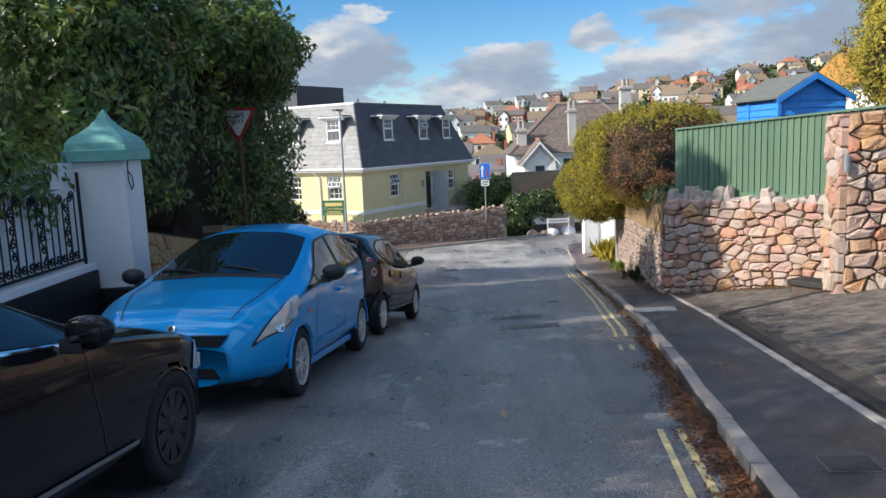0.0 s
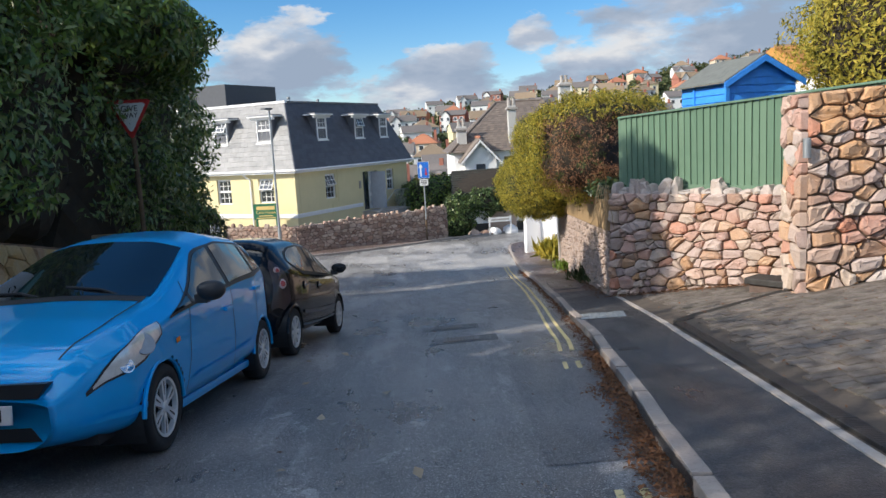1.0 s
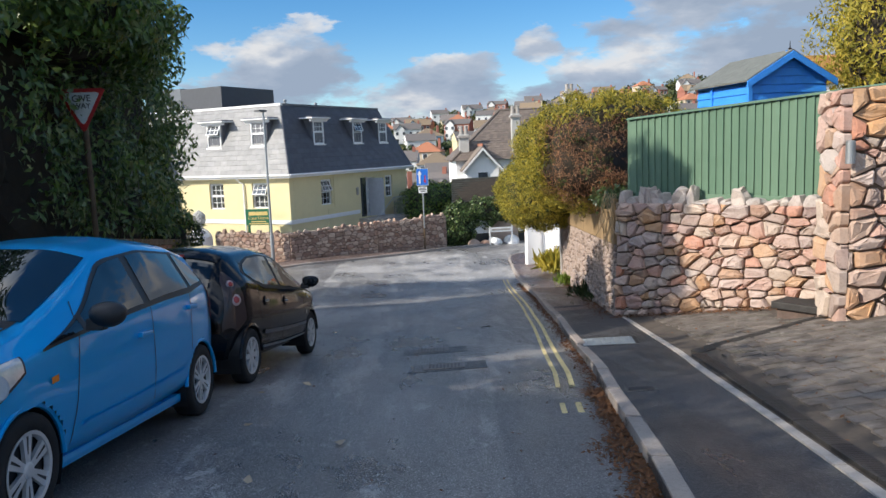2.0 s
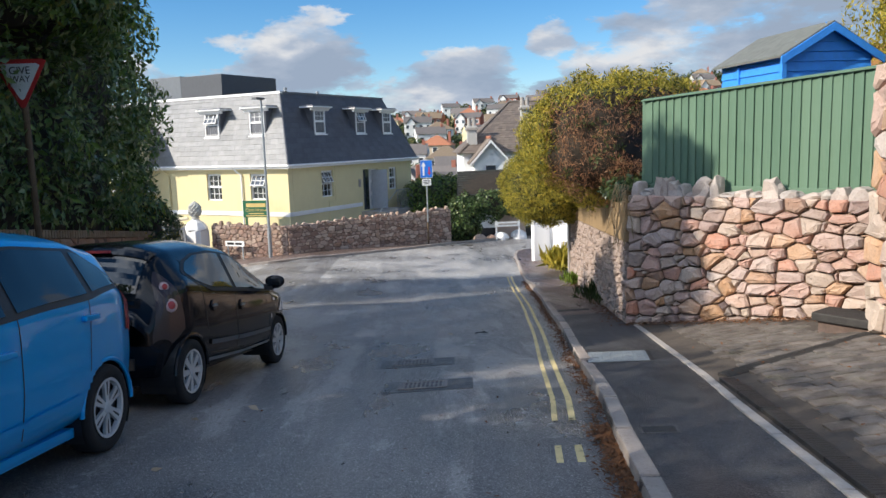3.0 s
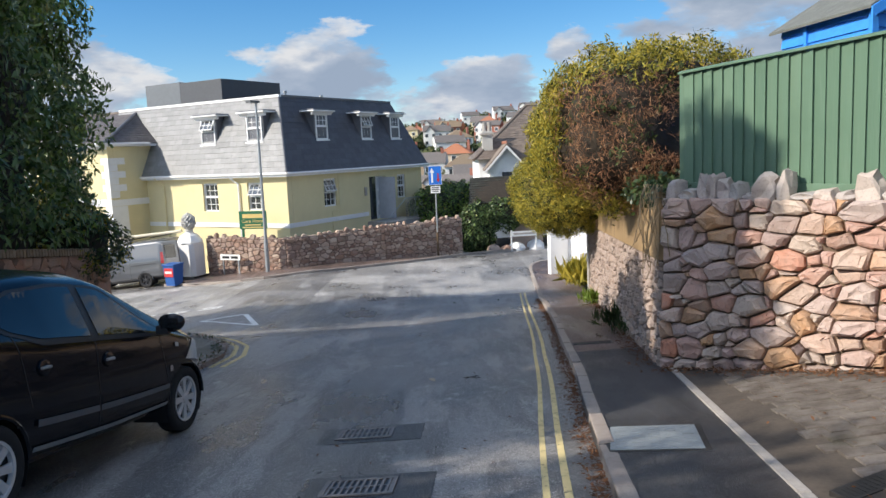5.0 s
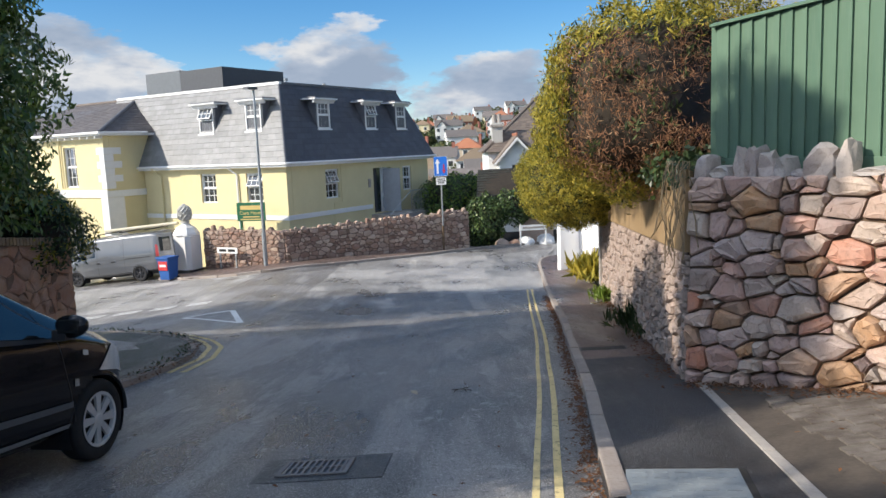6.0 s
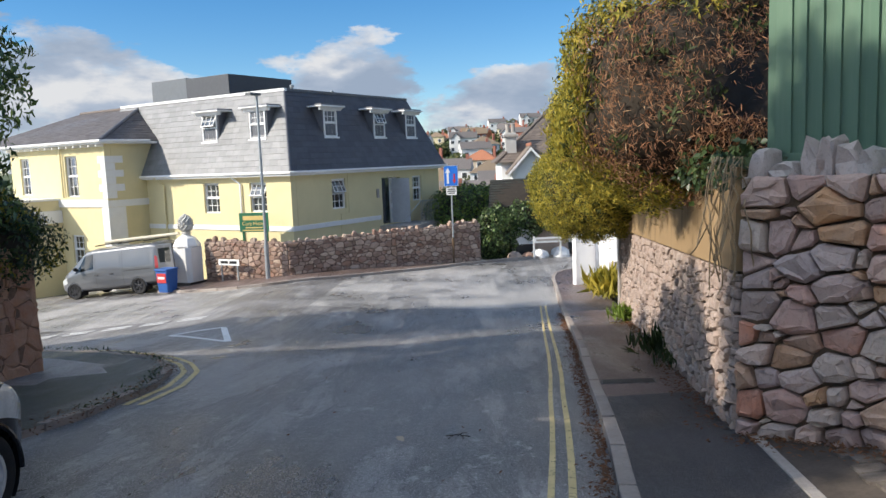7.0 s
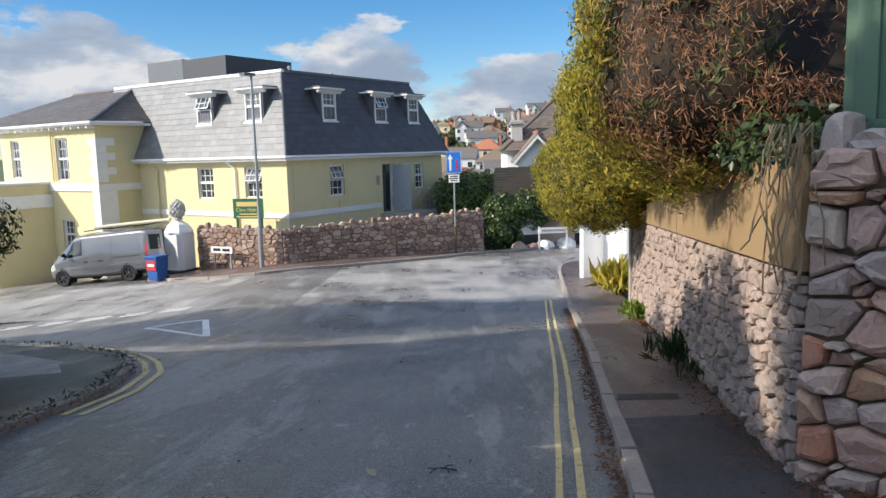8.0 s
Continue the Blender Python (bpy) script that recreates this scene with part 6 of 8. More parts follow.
LAUREL = [((-5.55, 14.5, 1.35), (1.66, 4.4, 2.75), 5.0), ((-5.15, 10.9, 1.9), (1.2, 2.2, 2.2), 3.0), ((-4.15, 13.4, 3.35), (1.15, 1.9, 0.95), 2.4)]
hedge("laurel_hedge", "tall dense dark green laurel and climber hedge above the bank", LAUREL, [(M_LAUREL, over_bank), (M_LAUREL, over_bank), (M_TREELEAF, lambda v: over_bank(v) and (v[2] > 2.6 or noise.noise(Vector(v) * 0.9) > 0.12))], 150000, 0.145, 3, 0.40, 0.34, 0.45, core=0.68)
# crown drawn up above the view and narrowed to throw the fence's shadow
hedge("ash_tree", "leafy young tree behind the gate pier, raised out of view to shade the fence", [((-5.1, 10.0, 4.6), (0.95, 0.66, 2.5), 3.2)], [(M_TREELEAF, None), (M_LAUREL, None)], 30000, 0.12, 13, 0.36, 0.35, 0.5, 0.4, 0.8, category="tree", trunks=(([(-5.4, 10.2, -1.3), (-5.35, 10.3, 1.5), (-5.1, 10.0, 5.5)], [0.16, 0.12, 0.05]),))
hedge("wisteria", "green climber hanging over the white wall", [((-4.45, 6.2, 1.45), (0.50, 1.55, 0.42), 2.2)], [(M_TREELEAF, None), (M_LAUREL, None)], 9000, 0.11, 23, 0.40, 0.3, 0.4, 0.8, 0.6, category="climber")
hedge("shrub", "dark evergreen shrub over the wall end", [((-5.0, 18.7, -0.3), (0.95, 1.0, 0.85), 2.4)], [(M_IVY, None), (M_GOLD, lambda v: noise.noise(Vector(v) * 2) > 0.1)], 14000, 0.09, 33, 0.4, 0.25, 0.3, category="shrub")
# added out of view on the left, to keep the near road in shade
hedge("garden_tree", "unseen leafy tree added to shade the near road", [((-9.0, 3.0, 4.4), (2.3, 4.6, 3.2), 2.4), ((-9.0, -6.0, 4.8), (2.6, 4.0, 3.6), 2.4)], [(M_TREELEAF, None), (M_LAUREL, None)], 26000, 0.22, 73, 0.45, 0.5, 0.9, 0.3, 0.62, category="tree", trunks=(([(-9.0, 2.6, -1.0), (-9.1, 2.8, 2.0), (-9.0, 3.0, 4.5)], [0.25, 0.2, 0.1]), ([(-9.0, -6, 0.0), (-9.0, -6, 4.5)], [0.25, 0.1])))
# added beyond the left edge of view; casts the shade above the junction
hedge("lime_tree", "unseen tall tree added to shade the road above the junction", [((-12.6, 20.3, 4.4), (2.4, 2.5, 3.8), 2.4)], [(M_TREELEAF, None), (M_LAUREL, None)], 16000, 0.22, 83, 0.45, 0.5, 0.9, 0.3, 0.62, category="tree", trunks=(([(-12.6, 20.3, -2.6), (-12.5, 20.3, 1.0), (-12.6, 20.3, 4.5)], [0.25, 0.2, 0.1]),))

# golden cypress hedge over the roadside wall: green flank to the road, bare brown end up the hill
CYP = [((4.65, 20.1, 0.90), (1.22, 4.2, 1.02), 4.0), ((4.12, 15.75, 1.12), (1.28, 1.35, 0.98), 3.0), ((4.45, 25.2, -0.25), (1.1, 2.9, 0.95), 2.4)]


def bare(v):
    """The brown, opened-up end that faces up the hill."""
    return v[1] < 15.35 + 0.35 * noise.noise(Vector(v) * 1.5) and v[2] < 1.68 + 0.30 * noise.noise(Vector(v) * 2.0)


def sprays(centres, normals, each, reach, seed):
    """Fans of leaf positions round the ends of twigs."""
    r = np.random.default_rng(seed)
    n = len(centres)
    axis = normals + r.normal(0, 0.45, (n, 3)) + np.array((0, 0, 0.35))
    axis /= np.linalg.norm(axis, axis=1)[:, None]
    s = r.random((n, each, 1))
    p = centres[:, None] + axis[:, None] * (s - 0.55) * reach + r.normal(0, 1, (n, each, 3)) * reach * 0.20 * (1.1 - s)
    return p.reshape(-1, 3), np.repeat(normals, each, 0)


cyp = thing("cypress_hedge", None, "clipped golden-green cypress hedge with a brown bare end", "hedge")
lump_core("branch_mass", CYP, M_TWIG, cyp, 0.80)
for i, (mt, n, each, reach, depth, ok) in enumerate((
        (M_GOLD, 17000, 9, 0.17, 0.12, lambda v: not bare(v)),
        (M_GOLD, 8000, 9, 0.20, 0.10, lambda v: not bare(v) and noise.noise(Vector(v) * 3.1) > -0.05),
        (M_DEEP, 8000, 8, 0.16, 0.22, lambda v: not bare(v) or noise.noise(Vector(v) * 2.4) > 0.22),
        (M_DEAD, 26000, 9, 0.24, 0.30, lambda v: bare(v) and noise.noise(Vector(v) * 1.9) > -0.12),
        (M_DEAD, 16000, 8, 0.20, 0.04, lambda v: bare(v) and v[0] < 4.1 and v[2] < 1.45 and noise.noise(Vector(v) * 2.6) > -0.2))):
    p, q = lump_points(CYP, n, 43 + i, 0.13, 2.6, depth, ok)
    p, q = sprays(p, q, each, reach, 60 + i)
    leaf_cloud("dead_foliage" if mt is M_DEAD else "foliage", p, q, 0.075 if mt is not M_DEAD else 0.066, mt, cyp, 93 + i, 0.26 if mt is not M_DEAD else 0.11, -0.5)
rw = random.Random(8)
for k in range(26):
    x, y, z = rw.uniform(3.2, 5.0), rw.uniform(14.75, 15.2), rw.uniform(0.5, 1.7)
    pts = [(x, y + 0.5, z - 0.1)]
    for j in range(3):
        x, y, z = x + rw.uniform(-0.14, 0.14), y - rw.uniform(0.02, 0.16), z + rw.uniform(-0.10, 0.16)
        pts.append((x, y, z))
    part("twig", tube(pts, [0.016, 0.011, 0.007, 0.003], 5), M_BARK, cyp)
hedge("conifer_tree", "sunlit yellow-green conifer behind the tall wall", [((8.3, 13.2, 2.9), (1.35, 1.5, 2.1), 2.2)], [(M_GOLD, None), (M_GOLD, None)], 40000, 0.09, 63, 0.35, 0.35, 0.3, 0.0, 0.78, category="tree")

# ---- white gate pier, iron fence and low wall ----
PG = land(-3.8, 8.1)
pier = thing("gate_pier", Matrix.Translation((-3.92, 8.12, 0)) @ Matrix.Rotation(radians(4), 4, "Z"), "white rendered gate pier with a swept verdigris green cap", "gate pier")
part("shaft", box((-0.27, -0.27, 0.12), (0.27, 0.27, 1.50), 0.015), M_WHITE, pier)
part("plinth", box((-0.30, -0.30, PG - 0.3), (0.30, 0.30, 0.115), 0.01), M_BLACK, pier, "black painted plinth")
cap = bmesh.new()
rings = []
for h, w in ((1.50, 0.37), (1.505, 0.40), (1.62, 0.40), (1.63, 0.37), (1.70, 0.36), (1.76, 0.31), (1.81, 0.23), (1.87, 0.15), (1.95, 0.075), (2.06, 0.012)):
    rings.append([cap.verts.new((sx * w * 0.87, sy * w * 0.87, h)) for sx, sy in ((-1, -1), (1, -1), (1, 1), (-1, 1))])
for a, b in zip(rings, rings[1:]):
    for k in range(4):
        cap.faces.new((a[k], a[(k + 1) % 4], b[(k + 1) % 4], b[k]))
cap.faces.new(rings[0][::-1])
cap.faces.new(rings[-1])
part("cap", cap, M_TEAL, pier, "green copper-coloured pyramid cap")
part("wire_loop", tube([(0.30, -0.24, 1.50), (0.285, -0.22, 1.30), (0.285, -0.15, 1.18), (0.285, -0.08, 1.22), (0.285, -0.10, 1.33), (0.285, -0.20, 1.38)], 0.006, 6), M_IRON, pier)

low = thing("low_wall", None, "low black painted wall with a white band under the railings", "wall")
part("wall_body", prism([(-4.165, 0.34), (-3.98, 0.34), (-3.98, -1.0), (-4.165, -1.0)], -6.0, 7.78, "y"), M_BLACK, low)
part("white_coping", prism([(-4.165, 0.44), (-4.00, 0.41), (-4.00, 0.345), (-4.165, 0.345)], -6.0, 7.78, "y"), M_WHITE, low)
backw = tagged(part("white_wall", prism([(-4.45, 1.50), (-4.17, 1.50), (-4.17, -1.0), (-4.45, -1.0)], -6.0, 7.84, "y"), M_WHITE), "white rendered garden wall behind the railings", "wall")


def spiral(cx, cz, r, turns, start, n=20):
    return [(0, cx + r * (1 - 0.78 * k / n) * math.cos(start + turns * 2 * math.pi * k / n), cz + r * (1 - 0.78 * k / n) * math.sin(start + turns * 2 * math.pi * k / n)) for k in range(n + 1)]


rails = thing("iron_railing", Matrix.Translation((-4.07, 0, 0)), "black wrought iron railing with scrollwork", "railing")
part("bottom_rail", box((-0.012, 1.6, 0.46), (0.012, 7.72, 0.485)), M_IRON, rails)
part("end_post", tube([(0, 7.70, 0.42), (0, 7.70, 1.40)], 0.018, 8), M_IRON, rails)
bar_y = 7.58
i = 0
while bar_y > 3.0:
    h = 1.20 + 0.06 * math.sin(bar_y * 2.4)
    part("bar", tube([(0, bar_y, 0.48), (0, bar_y, h)], 0.008, 6), M_IRON, rails)
    part("scroll", tube(spiral(bar_y - 0.045, 0.55, 0.05, 1.4, 3.6 if i % 2 else 2.6), 0.010, 5), M_IRON, rails)
    part("scroll", tube(spiral(bar_y + (0.045 if i % 2 else -0.045), h, 0.05, 1.4, 3.14 if i % 2 else 0.0), 0.009, 5), M_IRON, rails)
    if i % 4 == 1:
        pts = [(0, bar_y - 0.05 + 0.045 * math.sin(k * 0.9), 0.58 + 0.04 * k) for k in range(15)]
        part("wavy_bar", tube(pts, 0.009, 5), M_IRON, rails)
        for z in (0.68, 0.80, 0.92, 1.04):
            part("scroll", tube(spiral(bar_y - 0.045, z, 0.045, 1.3, 1.0), 0.009, 5), M_IRON, rails)
    bar_y -= 0.12
    i += 1

# ---- bank and coped wall under the laurel ----
bank = thing("bank_wall", None, "rough ochre stone bank under the hedge", "wall")
BK0, BK1, BK2 = (-4.4, 19.0), (-4.2, 12.6), (-4.1, 8.5)
bf = lambda a, b: (lambda s: land(a[0] + (b[0] - a[0]) * s, a[1] + (b[1] - a[1]) * s) - 0.05)
M_OCHRE = stone_mat("ochre_bank", [(0.0, (0.46, 0.29, 0.12)), (0.5, (0.55, 0.36, 0.15)), (1.0, (0.40, 0.23, 0.12))], 0.45, 0.35)
backing(bank, BK2, BK1, bf(BK2, BK1), lambda s: 0.80 - 0.75 * s, 0.5, M_EARTH, 0.18, "earth_core")
rubble(bank, BK2, BK1, bf(BK2, BK1), lambda s: 0.77 - 0.75 * s, 0.30, M_OCHRE, 71, 0.008, 0.03, 0.18)
coped = thing("coped_wall", None, "red-brown stone wall with a brick-on-edge coping", "wall")
M_REDSTONE = stone_mat("red_brown_stone", [(0.0, (0.42, 0.20, 0.12)), (0.5, (0.50, 0.28, 0.17)), (1.0, (0.36, 0.19, 0.12))], 0.5, 0.3)
tc = lambda s: 0.17 - (0.17 + 0.60) * s
backing(coped, BK1, BK0, bf(BK1, BK0), tc, 0.4, M_EARTH)
rubble(coped, BK1, BK0, bf(BK1, BK0), tc, 0.30, M_REDSTONE, 72, 0.008, 0.02)
e0, e1 = (-7.2, 19.7), (-4.4, 19.02)
backing(coped, e1, e0, bf(e1, e0), lambda s: -0.60, 0.4, M_EARTH)
rubble(coped, e1, e0, bf(e1, e0), lambda s: -0.60, 0.28, M_REDSTONE, 73, 0.008, 0.025)
M_BRICKEDGE = stone_mat("buff_brick", [(0.0, (0.30, 0.19, 0.11)), (1.0, (0.40, 0.27, 0.16))], 0.5, 0.3)
brick = mesh("brick", *(lambda b: ([tuple(v.co) for v in b.verts], [tuple(v.index for v in f.verts) for f in b.faces]))((lambda b: (b.verts.index_update(), b)[1])(box((-0.05, -0.035, 0), (0.42, 0.035, 0.11), 0.008))))
brick.materials.append(M_BRICKEDGE)
for a, b, tp in ((BK1, BK0, tc), (e1, e0, lambda s: -0.60)):
    va, vb = Vector(a), Vector(b)
    L = (vb - va).length
    dd = (vb - va) / L
    for k in range(int(L / 0.085)):
        s = (k + 0.5) * 0.085
        p = va + dd * s
        ob = part("brick", brick, None, coped)
        ob.matrix_local = Matrix.Translation((p.x, p.y, tp(s / L) + random.uniform(0, 0.008))) @ Matrix.Rotation(math.atan2(dd.y, dd.x) + math.pi / 2 + random.uniform(-0.04, 0.04), 4, "Z")

# ---- signs and lamp ----
M_RED = plain("sign_red", (0.50, 0.03, 0.03), 0.4, 0, 0.15, 6)
M_SIGNWHITE = plain("sign_white", (0.75, 0.75, 0.73), 0.4, 0, 0.12, 6)
M_SIGNBLUE = plain("sign_blue", (0.02, 0.16, 0.60), 0.4, 0, 0.12, 6)
gw = thing("give_way_sign", Matrix.Translation((-3.86, 13.0, 0)) @ Matrix.Rotation(radians(-3), 4, "Z"), "red and white triangular give way sign on a rusty post", "road sign")
zg = land(-3.86, 13.0)
part("post", tube([(0, 0.03, zg - 0.2), (0, 0.03, 2.22)], 0.038, 12), M_POST, gw)


def tri(w, h, z, y0, y1):
    r = 0.04
    return prism([(-w / 2 + r, z), (w / 2 - r, z), (w / 2, z - r * 0.6), (w / 2 - 0.015, z - r * 1.3), (0.03, z - h + 0.02), (0, z - h), (-0.03, z - h + 0.02), (-w / 2 + 0.015, z - r * 1.3), (-w / 2, z - r * 0.6)], y0, y1, "y")


part("plate", tri(0.66, 0.58, 2.28, -0.008, 0.0), M_RED, gw)
part("face", tri(0.50, 0.43, 2.23, -0.0125, -0.0085), M_SIGNWHITE, gw)
up = Matrix.Rotation(radians(90), 4, "X")
writing("GIVE", 0.125, M_BLACK, Matrix.Translation((0, -0.015, 2.145)) @ up, gw)
writing("WAY", 0.105, M_BLACK, Matrix.Translation((0, -0.015, 2.045)) @ up, gw)

zl = land(-5.65, 36.05) + 0.08
lamp = thing("street_lamp", Matrix.Translation((-5.65, 36.05, 0)), "slim galvanised street lamp with a flat head", "street lamp")
part("base_door", tube([(0, 0, zl - 0.2), (0, 0, zl + 1.3)], 0.085, 14), M_GALV, lamp)
part("column", tube([(0, 0, zl + 1.3), (0, 0, 3.15)], [0.06, 0.045], 12), M_GALV, lamp)
part("head", prism([(-0.12, -0.10), (0.12, -0.10), (0.15, 0.0), (0.13, 0.42), (-0.13, 0.42), (-0.15, 0.0)], 3.15, 3.24, "z", Matrix.Rotation(radians(150), 4, "Z")), plain("lamp_grey", (0.10, 0.105, 0.11), 0.5), lamp)
part("lens", prism([(-0.10, 0.08), (0.10, 0.08), (0.09, 0.38), (-0.09, 0.38)], 3.135, 3.149, "z", Matrix.Rotation(radians(150), 4, "Z")), M_LAMPGLASS, lamp)

bs = thing("priority_sign", Matrix.Translation((1.25, 38.95, 0)) @ Matrix.Rotation(radians(-2), 4, "Z"), "blue priority road sign with white and red arrows", "road sign")
zb = land(1.25, 38.95) + 0.08
part("post", tube([(0, 0.03, zb - 0.2), (0, 0.03, 0.30)], 0.035, 10), M_GALV, bs)
part("post_foot", tube([(0, 0.03, zb - 0.2), (0, 0.03, zb + 1.05)], 0.05, 10), M_POST, bs)
part("plate", box((-0.29, -0.012, -0.48), (0.29, 0.0, 0.35), 0.02), M_SIGNWHITE, bs)
part("face", box((-0.27, -0.018, -0.46), (0.27, -0.0125, 0.33), 0.004), M_SIGNBLUE, bs)
part("white_arrow", prism([(-0.17, -0.38), (-0.09, -0.38), (-0.09, 0.06), (-0.02, 0.06), (-0.13, 0.26), (-0.24, 0.06), (-0.17, 0.06)], -0.022, -0.0185, "y"), M_SIGNWHITE, bs)
part("red_arrow", prism([(0.10, 0.02), (0.16, 0.02), (0.16, -0.22), (0.21, -0.22), (0.13, -0.38), (0.05, -0.22), (0.10, -0.22)], -0.022, -0.0185, "y"), M_RED, bs)
lp = part("lower_plate", box((-0.21, -0.012, -0.84), (0.21, 0.0, -0.53), 0.01), M_SIGNWHITE, bs)
for z, w in ((-0.60, 0.15), (-0.68, 0.17), (-0.76, 0.13)):
    part("text_bar", box((-w, -0.016, z - 0.02), (w, -0.0125, z + 0.02)), M_BLACK, lp)

M_SIGNGREEN = plain("sign_green", (0.012, 0.12, 0.055), 0.4, 0, 0.15, 6)
M_GILT = plain("sign_gilt", (0.62, 0.46, 0.16), 0.5, 0, 0.1, 6)
cs = thing("name_board", Matrix.Translation((-6.45, 37.45, 0)) @ Matrix.Rotation(radians(-12), 4, "Z"), "dark green board with gilt lettering behind the wall", "sign")
part("board", box((-0.62, -0.02, -1.93), (0.62, 0.02, -1.18), 0.008), M_SIGNGREEN, cs)
for x in (-0.5, 0.5):
    part("post", box((x - 0.04, 0.021, -4.0), (x + 0.04, 0.09, -1.2), 0.005), M_SIGNGREEN, cs)
part("name_bar", box((-0.46, -0.026, -1.47), (0.46, -0.021, -1.30)), M_GILT, cs)
writing("Care Home", 0.21, M_GILT, Matrix.Translation((0, -0.025, -1.60)) @ up, cs)
for z, w in ((-1.76, 0.36), (-1.86, 0.48)):
    part("text_bar", box((-w, -0.026, z - 0.022), (w, -0.021, z + 0.022)), M_GILT, cs)
ns = thing("street_nameplate", Matrix.Translation((-7.35, 36.85, land(-7.35, 36.85) + 0.08)) @ Matrix.Rotation(radians(-25), 4, "Z"), "white street nameplate on two short posts by the wall", "street sign")
part("plate", box((-0.52, -0.02, 0.62), (0.52, 0.0, 0.86), 0.008), M_SIGNWHITE, ns)
for x in (-0.40, 0.40):
    part("post", box((x - 0.03, 0.001, -0.1), (x + 0.03, 0.05, 0.84), 0.004), M_GALV, ns)
part("text_bar", box((-0.40, -0.025, 0.69), (-0.04, -0.021, 0.79)), M_BLACK, ns)
part("text_bar", box((0.04, -0.025, 0.69), (0.40, -0.021, 0.79)), M_BLACK, ns)

# ---- acorn pier, van, bin ----
M_FINIAL = plain("pale_carved_stone", (0.46, 0.45, 0.42), 0.9, 0, 0.3, 9, 0.4)
zp = land(-9.3, 37.6)
ap = thing("acorn_pier", Matrix.Translation((-9.25, 37.7, 0)) @ Matrix.Rotation(radians(-22), 4, "Z"), "white painted gate pier topped by a stone pineapple finial", "gate pier")
part("shaft", prism([(-0.46, -0.30), (-0.30, -0.46), (0.30, -0.46), (0.46, -0.30), (0.46, 0.30), (0.30, 0.46), (-0.30, 0.46), (-0.46, 0.30)], zp + 0.22, -2.45, "z"), M_WHITE, ap)
part("plinth", box((-0.47, -0.47, zp - 0.2), (0.47, 0.47, zp + 0.215), 0.01), M_BLACK, ap)
part("cap", lathe([(0.50, -2.445), (0.54, -2.40), (0.50, -2.30), (0.36, -2.10), (0.20, -2.0), (0.14, -1.93)], 8), M_WHITE, ap)
ac = lathe([(0.13, -1.93), (0.22, -1.90), (0.14, -1.85), (0.21, -1.78), (0.255, -1.69), (0.285, -1.60), (0.285, -1.51), (0.265, -1.42), (0.23, -1.33), (0.17, -1.25), (0.09, -1.19), (0.03, -1.14)], 20)
for k, v in enumerate(ac.verts):
    ring, step = divmod(k, 20)
    if 3 <= ring <= 10:
        b = 1.13 if (step + ring) % 2 else 0.90
        v.co.x, v.co.y = v.co.x * b, v.co.y * b
part("finial", ac, M_FINIAL, ap, "carved stone pineapple")
wp = thing("white_pier", Matrix.Translation((-15.6, 35.2, land(-15.6, 35.2))), "plain white gate pier with a black foot", "gate pier")
part("shaft", box((-0.4, -0.4, 0.31), (0.4, 0.4, 1.7), 0.02), M_WHITE, wp)
part("foot", box((-0.41, -0.41, -0.3), (0.41, 0.41, 0.305), 0.01), M_BLACK, wp)
part("cap", lathe([(0.48, 1.705), (0.5, 1.76), (0.3, 1.9), (0.1, 2.0)], 8), M_WHITE, wp)

van_sh = Shell({
    "top": [(-2.5, 1.75), (-2.45, 1.90), (-2.2, 1.95), (0.6, 1.96), (0.95, 1.90), (1.65, 1.32), (1.75, 1.26), (2.2, 1.05), (2.4, 0.85), (2.48, 0.6)],
    "belt": [(-2.5, 1.10), (0.5, 1.08), (1.3, 1.02), (1.9, 0.92), (2.3, 0.75), (2.48, 0.5)],
    "wide": [(-2.5, 0.88), (-2.3, 0.94), (1.2, 0.95), (1.9, 0.90), (2.3, 0.74), (2.48, 0.55)],
    "roof": [(-2.5, 0.78), (0.6, 0.78), (1.2, 0.76), (1.7, 0.78), (2.3, 0.6), (2.48, 0.45)],
    "drop": [(-2.5, 0.06), (0.8, 0.10), (1.6, 0.05), (2.48, 0.03)],
    "low": [(-2.5, 0.34), (0, 0.26), (2.0, 0.26), (2.48, 0.3)]}, 1.6, 2.48)


